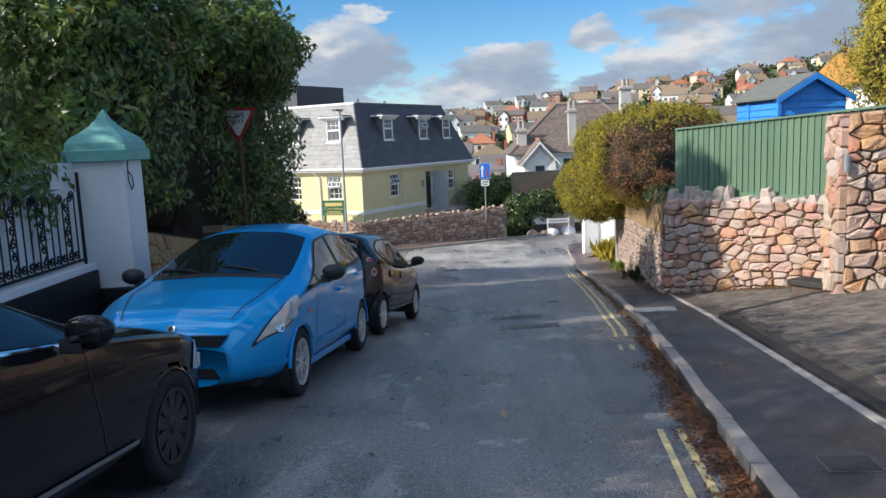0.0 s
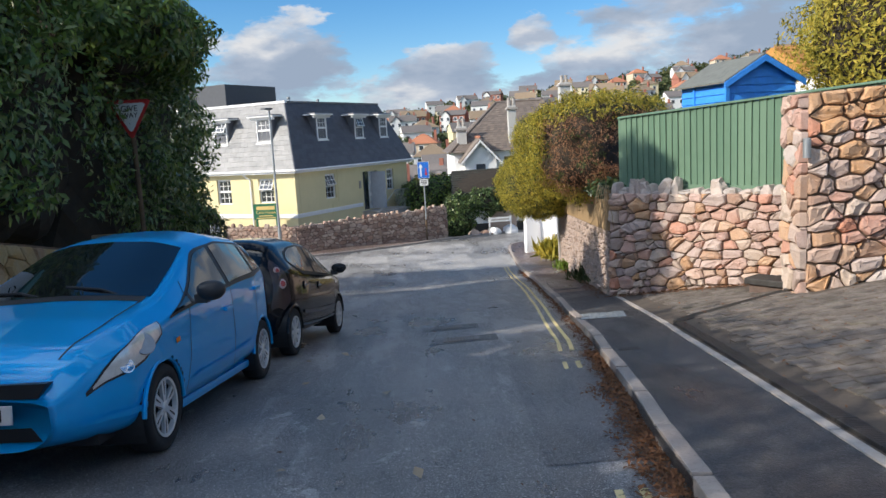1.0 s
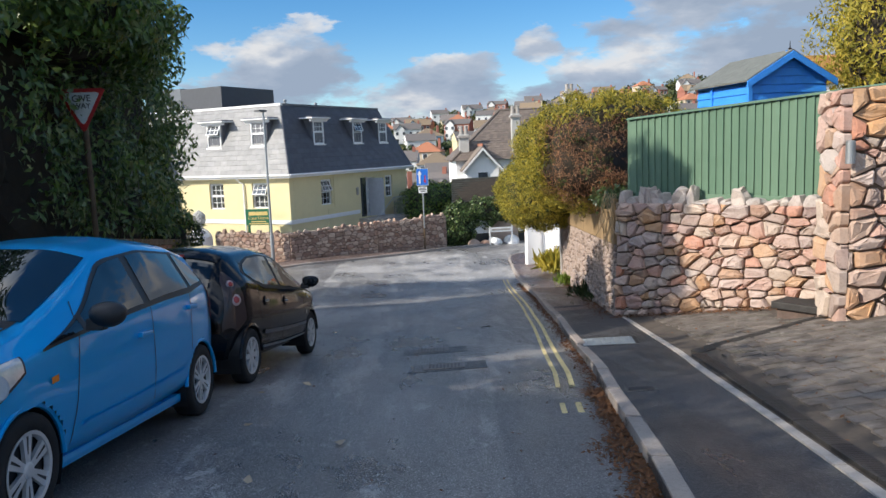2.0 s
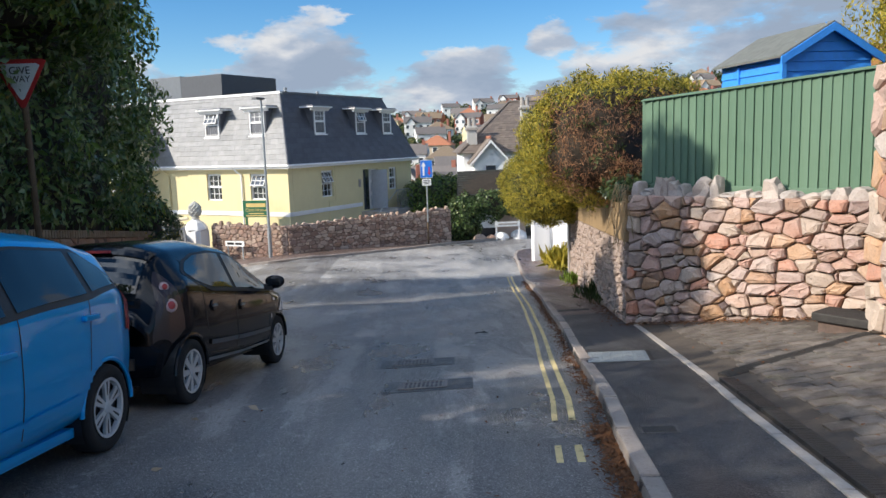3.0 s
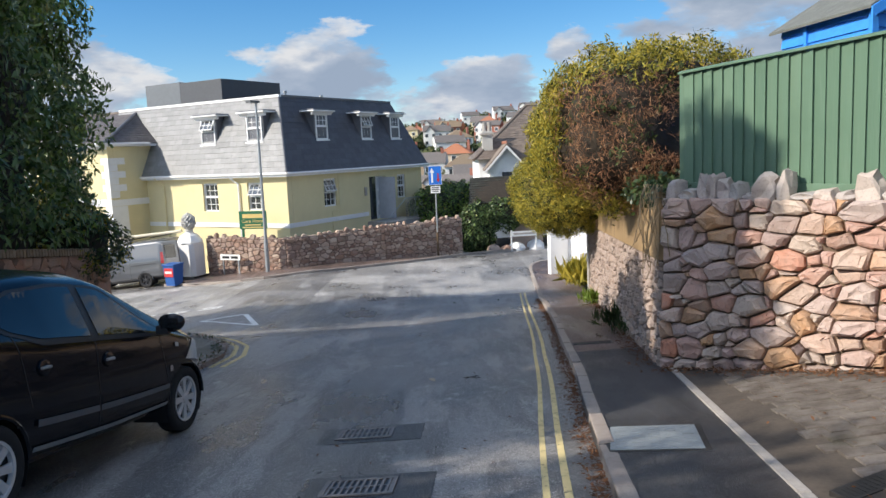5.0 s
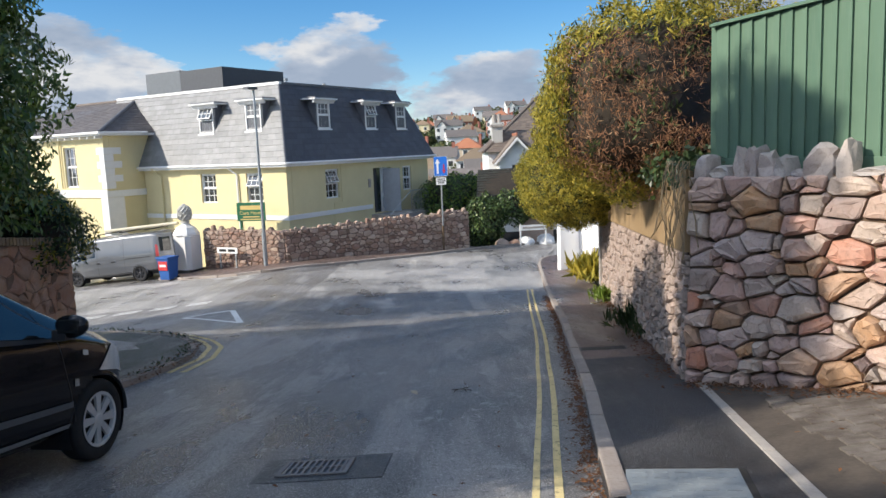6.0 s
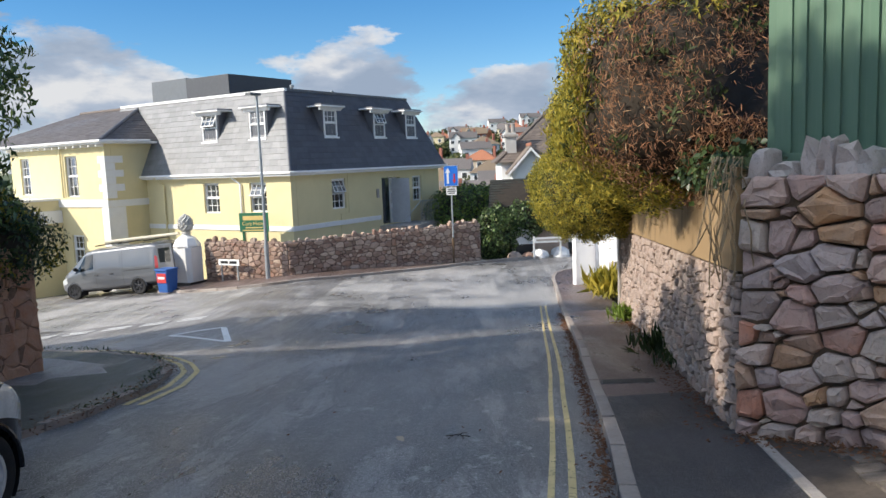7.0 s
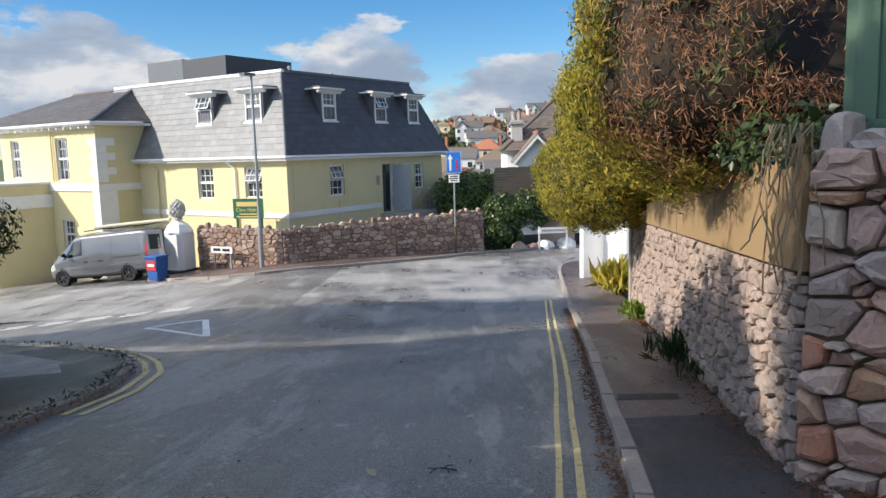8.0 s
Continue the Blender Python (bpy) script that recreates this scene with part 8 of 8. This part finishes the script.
def town_house(w, d, h, rise, wall, roof, style, label):
    """A two-storey house; style 0: gable ends to the sides, 1: hipped, 2: a gabled bay to the front."""
    ob = thing("town_house", None, label, "house", "houses on the hillside")
    part("wall", box((-w / 2, -d / 2, -5), (w / 2, d / 2, h)), wall, ob)
    e = 0.4
    if style == 1:
        roof_core([(-w / 2 - e, -d / 2 - e, h), (w / 2 + e, -d / 2 - e, h), (w / 2 + e, d / 2 + e, h), (-w / 2 - e, d / 2 + e, h)], [(-w / 2 + d / 2.2, -0.1, h + rise), (w / 2 - d / 2.2, -0.1, h + rise), (w / 2 - d / 2.2, 0.1, h + rise), (-w / 2 + d / 2.2, 0.1, h + rise)], "roof", roof, ob)
    else:
        part("roof", prism([(-d / 2 - e, h - 0.1), (d / 2 + e, h - 0.1), (0, h + rise)], -w / 2 - 0.2, w / 2 + 0.2, "x"), roof, ob)
        for s in (-1, 1):
            part("gable", prism([(-d / 2, h - 0.1), (d / 2, h - 0.1), (0, h + rise - 0.3)], s * (w / 2 + 0.22) - 0.02, s * (w / 2 + 0.22) + 0.02, "x"), wall, ob)
    if style == 2:
        bx = -w / 4
        bay = part("bay", prism([(bx - 1.5, -5), (bx + 1.5, -5), (bx + 1.5, h), (bx, h + rise * 0.7), (bx - 1.5, h)], -d / 2 - 1.0, -d / 2 + 0.2, "y"), WALLS[0], ob)
        for s in (-1, 1):
            part("bay_roof", prism([(bx, h + rise * 0.78), (bx + s * 1.85, h - 0.3), (bx + s * 1.85, h - 0.05), (bx, h + rise * 0.78 + 0.25)], -d / 2 - 1.3, 0.0, "y"), roof, ob)
    part("chimney", box((w / 2 - 1.2, -0.5, h), (w / 2 - 0.5, 0.4, h + rise + 0.9)), WALLS[2], ob)
    n = max(2, int(w / 2.4))
    for fl in (0.5, 3.2):
        for k in range(n):
            x = -w / 2 + (k + 0.5) * w / n - 0.55
            y = -d / 2 - (1.0 if style == 2 and abs(x + 0.55 + w / 4) < 1.4 else 0.0)
            wn_ = part("window", frame_mesh, None, ob)
            wn_.location = (x, y - 0.002, fl)
            part("pane", win_mesh, None, wn_)
    return ob


LABELS = ["white rendered house with a slate roof on the hillside", "cream rendered house with a brown roof on the hillside", "red brick house with white bays on the hillside", "buff rendered house with a red roof on the hillside"]
kinds = []
rt = random.Random(17)
for k in range(9):
    wi = [0, 2, 1, 0, 3, 0, 2, 1, 0][k]
    ri = [0, 0, 1, 1, 2, 0, 1, 0, 1][k]
    kinds.append(town_house(rt.uniform(7, 11), rt.uniform(6.5, 8.5), rt.uniform(4.9, 5.6), rt.uniform(1.9, 2.9), WALLS[wi], ROOFS[ri], [0, 2, 1, 0, 1, 2, 2, 0, 1][k], LABELS[wi]))
spots = []
for y0, step in ((98, 11), (118, 11), (138, 12), (160, 12), (184, 12), (210, 13), (238, 13), (268, 14), (300, 14), (335, 15), (372, 16), (412, 17)):
    x = -0.10 * y0 - rt.uniform(0, 10)
    while x < 0.60 * y0 + 8:
        spots.append((x + rt.uniform(-2, 2), y0 + rt.uniform(-6, 6), rt.uniform(-18, 18)))
        x += step * rt.uniform(0.85, 1.5)
for i, (x, y, a) in enumerate(spots):
    m = Matrix.Translation((x, y, land(x, y) + 0.2)) @ Matrix.Rotation(radians(a - 4), 4, "Z")
    if i < len(kinds):
        kinds[i].matrix_world = m
    else:
        copy_thing(kinds[(i * 5 + rt.randrange(3)) % len(kinds)], m)
rngt = np.random.default_rng(3)
tp, tn = [], []
for k in range(800):
    y = rngt.uniform(88, 470)
    x = rngt.uniform(-0.12, 0.62) * y
    s = rngt.uniform(1.6, 4.2)
    n = 150
    d = rngt.normal(0, 1, (n, 3))
    d /= np.linalg.norm(d, axis=1)[:, None]
    tp.append(d * np.array((s, s, s * 0.85)) * rngt.uniform(0.55, 1.0, (n, 1)) + np.array((x, y, land(x, y) + s * 0.6)))
    tn.append(d)
tagged(leaf_cloud("hillside_trees", np.concatenate(tp), np.concatenate(tn), 1.3, leaf_mat("far_leaves", [(0.0, (0.035, 0.055, 0.02)), (0.6, (0.06, 0.085, 0.03)), (1.0, (0.13, 0.12, 0.04))], 0.8, 0.1), None, 5, 0.8), "dark green trees and gardens among the hillside houses", "trees", kind="stuff")

# ---- markings and ironwork on the road ----
YR = [(0.58, -6), (0.82, 0), (1.21, 3.41), (1.37, 4.62), (1.80, 7.9), (1.93, 8.78), (2.03, 9.4), (2.16, 10.6), (2.28, 11.64), (2.51, 13.5), (2.63, 14.6), (2.73, 15.65), (2.89, 17.1), (3.04, 18.7), (3.32, 22.1), (3.83, 28.1), (4.08, 32.6), (4.33, 34.0), (4.77, 35.0), (5.44, 35.65), (7.0, 36.3)]


def between(line, y0, y1):
    out = [(float(np.interp(y0, [p[1] for p in line], [p[0] for p in line])), y0)]
    out += [p for p in line if y0 < p[1] < y1]
    return out + [(float(np.interp(y1, [p[1] for p in line], [p[0] for p in line])), y1)]


marks = thing("road_marking", None, "worn double yellow lines beside the kerb", "road marking", kind="structure")
for y0, y1 in ((-6, 4.65), (7.75, 8.1), (8.72, 36.3)):
    seg = between(YR, y0, y1)
    part("yellow_line", stripe(seg, 0.048), M_YELLOW, marks)
    part("yellow_line", stripe(offset(seg, -0.125), 0.042), M_YELLOW, marks)
YLI = [(-1.70, 16.2), (-1.72, 17.4), (-1.98, 18.63), (-2.40, 19.5), (-2.95, 20.25), (-4.37, 21.3), (-5.82, 21.75), (-9.0, 22.4), (-14, 23.3)]
marks2 = thing("road_marking", None, "worn double yellow lines round the junction corner", "road marking", kind="structure")
part("yellow_line", stripe(YLI, 0.075, 0.007), M_YELLOW, marks2)
part("yellow_line", stripe(offset(YLI, -0.17), 0.075, 0.007), M_YELLOW, marks2)
marks3 = thing("road_marking", None, "faded white give way triangle and dashes", "road marking", kind="structure")
T = [(-4.38, 23.56), (-2.76, 22.35), (-3.6, 24.63)]
for a, b in ((0, 1), (1, 2), (2, 0)):
    part("white_line", stripe([T[a], T[b]], 0.13, 0.007), M_WHITELINE, marks3)
for k in range(5):
    x = -9.4 + k * 0.95
    for o in (0, 0.32):
        y = 26.75 + 0.09 * (x + 9) + o
        part("white_dash", stripe([(x, y), (x + 0.62, y + 0.06)], 0.17, 0.010), M_WHITELINE, marks3)


def slab_on(poly, lift, surf, thick=0.02, cut=1):
    """A thin plate over a quad on the land, its corners in order."""
    n = 6
    verts = []
    for j in range(n + 1):
        for i in range(n + 1):
            u, v = i / n, j / n
            x = (poly[0][0] * (1 - u) + poly[1][0] * u) * (1 - v) + (poly[3][0] * (1 - u) + poly[2][0] * u) * v
            y = (poly[0][1] * (1 - u) + poly[1][1] * u) * (1 - v) + (poly[3][1] * (1 - u) + poly[2][1] * u) * v
            verts.append((x, y, surf(x, y) + lift))
    k = n + 1
    return verts, [(j * k + i, j * k + i + 1, (j + 1) * k + i + 1, (j + 1) * k + i) for j in range(n) for i in range(n)]


path_z = lambda x, y: land(x, y) + 0.085
tagged(part("road_patch", slab_on([(0.98, 5.15), (1.62, 5.1), (1.98, 8.25), (1.18, 8.35)], 0.004, land), asphalt_mat("smooth_patch", (0.165, 0.158, 0.156), (0.22, 0.215, 0.21), 0.3)), "dark rectangular asphalt repair", "road patch", kind="structure")
# sheet over the road, coloured as sunlit from the shade's edge onwards
pts = [(-22, 29.2), (-9, 28.0), (-5.5, 27.4), (-2.4, 28.4), (-0.2, 27.6), (2.1, 27.2), (4.1, 27.8)]
rim = [(-22, 35.5), (-9, 35.0), (-5.5, 34.2), (-2.4, 35.3), (0.3, 37.3), (2.6, 39.5), (6.5, 42.4)]
verts, faces = [], []
for (a, b), (c, d) in zip(pts, rim):
    for k in range(9):
        x, y = a + (c - a) * k / 8, b + (d - b) * k / 8
        verts.append((x, y, land(x, y) + 0.006))
for i in range(len(pts) - 1):
    for k in range(8):
        faces.append((i * 9 + k, (i + 1) * 9 + k, (i + 1) * 9 + k + 1, i * 9 + k + 1))
tagged(part("junction_surface", (verts, faces), M_JUNCTION), "worn asphalt of the crossing road, coloured pale as in sun", "road", kind="structure")
# the same sunlit colouring carried on down the lower road
part_b = [(4.1, 27.8), (4.36, 30.9), (4.58, 33.4), (5.0, 35.2), (6.3, 36.25), (9.0, 37.5), (12, 39.5)]
verts, faces = [], []
for (a, b), (c, d) in zip(part_b, [(6.5, 42.4), (6.6, 42.5), (6.8, 42.7), (7.2, 43.0), (8.2, 44.0), (10.0, 45.6), (13.5, 47.6)]):
    for k in range(9):
        x, y = a + (c - a) * k / 8, b + (d - b) * k / 8
        verts.append((x, y, land(x, y) + 0.006))
for i in range(6):
    for k in range(8):
        faces.append((i * 9 + k, (i + 1) * 9 + k, (i + 1) * 9 + k + 1, i * 9 + k + 1))
tagged(part("junction_surface", (verts, faces), M_JUNCTION), "worn asphalt of the lower road, coloured pale as in sun", "road", kind="structure")


def tilt_to(surf, x, y, yaw):
    """A pose lying on a sloping surface."""
    e = 0.05
    n = Vector((surf(x - e, y) - surf(x + e, y), surf(x, y - e) - surf(x, y + e), 2 * e)).normalized()
    f = Vector((-math.sin(radians(yaw)), math.cos(radians(yaw)), 0))
    r = f.cross(n).normalized()
    f = n.cross(r)
    return Matrix(((r.x, f.x, n.x, x), (r.y, f.y, n.y, y), (r.z, f.z, n.z, surf(x, y)), (0, 0, 0, 1)))


def gully(x, y, yaw, w, h):
    g = thing("gully_grate", tilt_to(land, x, y, yaw), "rusty cast iron gully grate in a dark tar surround", "drain", "gully grates in the road")
    part("tar_surround", box((-w / 2 - 0.16, -h / 2 - 0.10, -0.03), (w / 2 + 0.24, h / 2 + 0.10, 0.006), 0.004), M_PATCH, g)
    part("pit", box((-w / 2, -h / 2, 0.0065), (w / 2, h / 2, 0.008)), M_BLACK, g)
    for lo, hi in (((-w / 2, -h / 2), (w / 2, -h / 2 + 0.03)), ((-w / 2, h / 2 - 0.03), (w / 2, h / 2)), ((-w / 2, -h / 2 + 0.03), (-w / 2 + 0.03, h / 2 - 0.03)), ((w / 2 - 0.03, -h / 2 + 0.03), (w / 2, h / 2 - 0.03))):
        part("frame_bar", box((*lo, 0.0085), (*hi, 0.018), 0.002), plain("worn_iron", (0.22, 0.195, 0.18), 0.55, 0.3, 0.3, 14) if "worn_iron" not in bpy.data.materials else bpy.data.materials["worn_iron"], g)
    for k in range(10):
        u = -w / 2 + 0.045 + k * (w - 0.09) / 9
        part("grate_bar", box((u - 0.009, -h / 2 + 0.03, 0.0085), (u + 0.009, h / 2 - 0.03, 0.017), 0.002), bpy.data.materials["worn_iron"], g)
    part("cross_bar", box((-w / 2 + 0.03, -0.010, 0.0085), (w / 2 - 0.03, 0.010, 0.0165)), bpy.data.materials["worn_iron"], g)


gully(0.75, 11.93, -2, 0.46, 0.34)
gully(0.86, 10.47, -3, 0.46, 0.34)
sc = thing("inspection_cover", tilt_to(path_z, 2.81, 10.83, -12), "pale galvanised inspection cover in the footway", "manhole cover")
part("plate", box((-0.29, -0.31, -0.02), (0.29, 0.31, 0.010), 0.004), M_COVER, sc)
part("rim", box((-0.33, -0.35, -0.03), (0.33, 0.35, 0.004), 0.003), M_CAST, sc)
for j in range(6):
    for i in range(5):
        x, y = -0.22 + i * 0.11, -0.25 + j * 0.1
        part("tread_bar", box((x - 0.038, y - 0.012, 0.0105), (x + 0.038, y + 0.012, 0.014)), M_COVER, sc)
for x, y, w, h in ((2.32, 8.02, 0.20, 0.13), (1.93, 3.55, 0.24, 0.24), (3.42, 15.95, 0.50, 0.22)):
    c = thing("small_cover", tilt_to(path_z, x, y, -9), "small iron service cover set in the footway", "manhole cover", "service covers")
    part("plate", box((-w / 2, -h / 2, -0.01), (w / 2, h / 2, 0.007), 0.003), M_CAST, c)
    part("rim", box((-w / 2 - 0.02, -h / 2 - 0.02, -0.01), (w / 2 + 0.02, h / 2 + 0.02, 0.004)), M_PATCH, c)

# ---- edging, channel drain and driveway ----
EX = lambda y: float(np.interp(y, [p[0] for p in EDGE], [p[1] for p in EDGE]))


def drive(x, y):
    return land(EX(y), y) + 0.088 + 0.13 * (x - EX(y))


eg = thing("edging", None, "narrow pale concrete edging between footway and driveway", "edging", kind="structure")
y = -6.0
while y < 13.6:
    L = 0.915
    a, b = (EX(y), y), (EX(y + L), y + L)
    ang = math.atan2(b[1] - a[1], b[0] - a[0])
    za, zb = path_z(*a), path_z(*b)
    ob = part("edging_stone", box((0.004, -0.07, -0.1), (math.hypot(b[0] - a[0], L) - 0.004, 0.0, 0.012), 0.006), M_CONCRETE, eg)
    ob.matrix_local = Matrix.Translation((a[0], a[1], za)) @ Matrix.Rotation(ang, 4, "Z") @ Matrix.Rotation(-math.atan2(zb - za, L), 4, "Y")
    y += L
cd = thing("channel_drain", None, "dark slotted channel drain along the driveway", "drain")


def channel(a, b, n):
    for k in range(n):
        p, q = Vector(a).lerp(Vector(b), k / n), Vector(a).lerp(Vector(b), (k + 1) / n)
        ang = math.atan2(q.y - p.y, q.x - p.x)
        L = (q - p).length
        zp, zq = drive(p.x, p.y), drive(q.x, q.y)
        m = Matrix.Translation((p.x, p.y, zp)) @ Matrix.Rotation(ang, 4, "Z") @ Matrix.Rotation(-math.atan2(zq - zp, L), 4, "Y")
        g = part("grating", box((0.004, -0.065, -0.05), (L - 0.004, 0.065, 0.006), 0.003), M_CAST, cd)
        g.matrix_local = m
        s = bmesh.new()
        for j in range(int(L / 0.035)):
            add_box(s, (0.02 + j * 0.035, -0.045, 0.0062), (0.034 + j * 0.035, 0.045, 0.0072))
        part("slot", s, M_BLACK, g)


for y0, y1 in ((3.0, 5.1), (5.1, 7.2), (7.2, 9.3)):
    channel((EX(y0) + 0.16, y0), (EX(y1) + 0.16, y1), 4)
channel((3.30, 9.42), (4.95, 10.1), 4)

dv = thing("driveway", None, "weathered block paved driveway with damp patches", "driveway", kind="structure")
xs = np.arange(0, 6.6, 0.3)
ys = np.arange(-4, 13.8, 0.3)
verts = [(EX(y) + x, float(y), drive(EX(y) + x, y) - 0.012) for y in ys for x in xs]
k = len(xs)
part("bed", (verts, [(j * k + i, j * k + i + 1, (j + 1) * k + i + 1, (j + 1) * k + i) for j in range(len(ys) - 1) for i in range(k - 1)]), plain("joint_sand", (0.075, 0.06, 0.048), 0.95, 0, 0.4, 4, 0.5), dv)
M_PAVER = stone_mat("paver", [(0.0, (0.085, 0.07, 0.058)), (0.35, (0.115, 0.095, 0.08)), (0.7, (0.075, 0.064, 0.056)), (1.0, (0.145, 0.118, 0.098))], 0.5, 0.35)
paver = mesh("paver", *(lambda b: ([tuple(v.co) for v in b.verts], [tuple(v.index for v in f.verts) for f in b.faces]))((lambda b: (b.verts.index_update(), b)[1])(box((-0.5, -0.5, -0.03), (0.5, 0.5, 0.0)))))
bmp = bmesh.new()
bmp.from_mesh(paver)
bmesh.ops.bevel(bmp, geom=[e for e in bmp.edges if all(v.co.z > -0.001 for v in e.verts)], offset=0.03, segments=1, affect="EDGES")
bmp.to_mesh(paver)
bmp.free()
paver.materials.append(M_PAVER)
rest_v, rest_f, count = [], [], 0
da = math.radians(-6)
rp = random.Random(2)
j = 0
cand = []
while j < 75:
    yy = 13.6 - j * 0.165
    x = 0.30 + rp.uniform(0, 0.15)
    while x < 4.4:
        w = rp.choice((0.165, 0.22, 0.27))
        X, Y = EX(yy) + x + w / 2, yy + 0.10 * x
        past_wall = (X - CA[0]) * (-(CB[1] - CA[1])) + (Y - CA[1]) * (CB[0] - CA[0]) > -0.05
        past_tall = X > 4.85 and Y > 9.45
        if Y > 1.5 and not past_wall and not past_tall:
            cand.append((X, Y, w))
        x += w + 0.008
    j += 1
cand.sort(key=lambda c: abs(c[1] - 8.0) + 0.8 * abs(c[0] - 4.2))
for X, Y, w in cand:
    m = tilt_to(drive, X, Y, math.degrees(da) + rp.uniform(-1.2, 1.2)) @ Matrix.Translation((0, 0, rp.uniform(-0.002, 0.004))) @ Matrix.Diagonal((w, 0.157, 1, 1))
    count += 1
    if count <= 300:
        ob = part("paver", paver, None, dv)
        ob.matrix_local = m
    else:
        o = len(rest_v)
        rest_v += [tuple(m @ v.co) for v in paver.vertices]
        rest_f += [tuple(i + o for i in p.vertices) for p in paver.polygons]
tagged(part("outer_pavers", (rest_v, rest_f), M_PAVER, dv), kind="stuff")

# ---- fallen leaves ----
r = np.random.default_rng(12)
P = []
for k in range(11000):
    y = r.uniform(0, 26) if r.random() < 0.45 else r.uniform(1.0, 8.5)
    xk = float(np.interp(y, [p[1] for p in KERB[:20]], [p[0] for p in KERB[:20]]))
    wide = 0.13 if y < 7 else 0.085
    P.append((xk - min(abs(r.normal(0, wide)), 0.33) * (0.75 + 0.5 * noise.noise(Vector((y * 1.7, 0, 0)))) - 0.004, y, 0))
for k in range(1500):
    s = r.random()
    x, y = WR0[0] + (WR1[0] - WR0[0]) * s, WR0[1] + (WR1[1] - WR0[1]) * s
    P.append((x - abs(r.normal(0, 0.12)) - 0.05, y, 1))
for k in range(1100):
    s = r.random()
    d_ = abs(r.normal(0, 0.13)) + 0.06
    P.append((CA[0] + (CB[0] - CA[0]) * s - 0.82 * d_, CA[1] + (CB[1] - CA[1]) * s - 0.58 * d_, 2))
for k in range(900):
    i = r.integers(2, 7)
    s = r.random()
    a, b = ISLAND[i], ISLAND[i + 1]
    P.append((a[0] + (b[0] - a[0]) * s + r.normal(0, 0.13), a[1] + (b[1] - a[1]) * s + r.normal(0, 0.13), 3))
for k in range(160):
    P.append((r.uniform(-1.0, 3.2), r.uniform(2, 20), 0))
for k in range(260):
    y = r.uniform(3, 12)
    P.append((EX(y) + r.uniform(0.2, 2.4), y, 2))
pts = np.array([(x, y, (land(x, y) + 0.012, path_z(x, y) + 0.012, drive(x, y) + 0.012, land(x, y) + 0.09)[int(f)]) for x, y, f in P])
tagged(leaf_cloud("leaf_litter", pts, np.tile(np.array((0.0, 0.0, 1.6)), (len(pts), 1)), 0.042, M_LITTER, None, 6, 0.4, 0.0, 0.7), "brown fallen leaves and needles in the gutter", "leaves", kind="stuff")
big = np.array([(x, y, land(x, y) + 0.015) for x, y in ((-0.55, 5.4), (-0.75, 8.05), (-0.62, 4.3), (0.0, 7.3), (1.3, 14.2), (-0.5, 9.6), (-0.45, 6.6), (0.25, 5.1), (-0.9, 9.3))])
tagged(leaf_cloud("scattered_leaves", big, np.tile(np.array((0, 0, 1.5)), (len(big), 1)), 0.11, leaf_mat("pale_leaf", [(0.0, (0.30, 0.22, 0.14)), (1.0, (0.42, 0.36, 0.28))], 0.8, 0.1), None, 7, 0.6, 0.0, 0.6), "a few pale fallen leaves lying on the road", "leaves", kind="stuff")
tw = thing("fallen_twig", Matrix.Translation((1.72, 14.3, land(1.72, 14.3) + 0.012)) @ Matrix.Scale(0.75, 4), "small dark fallen twig lying on the road", "twig")
for a, b in (((-0.13, 0.02), (0.13, -0.02)), ((0.0, 0.0), (0.09, 0.09)), ((-0.05, 0.0), (-0.1, -0.08)), ((0.04, 0.0), (0.06, -0.09))):
    part("stick", tube([(a[0], a[1], 0), ((a[0] + b[0]) / 2, (a[1] + b[1]) / 2, 0.015), (b[0], b[1], 0.0)], 0.005, 5), M_TWIG, tw)
r = np.random.default_rng(22)
moss = np.array([(ISLAND[i][0] + (ISLAND[i + 1][0] - ISLAND[i][0]) * s + r.normal(-0.1, 0.07), ISLAND[i][1] + (ISLAND[i + 1][1] - ISLAND[i][1]) * s + r.normal(0, 0.07), 0) for i, s in zip(r.integers(3, 8, 350), r.random(350))])
moss[:, 2] = [land(x, y) + 0.085 for x, y, z in moss]
tagged(leaf_cloud("kerb_weeds", moss, np.tile(np.array((0, 0, 0.6)), (len(moss), 1)), 0.06, M_IVY, None, 8, 0.3, -0.6), "moss and weeds along the corner kerb", "weeds", kind="stuff")
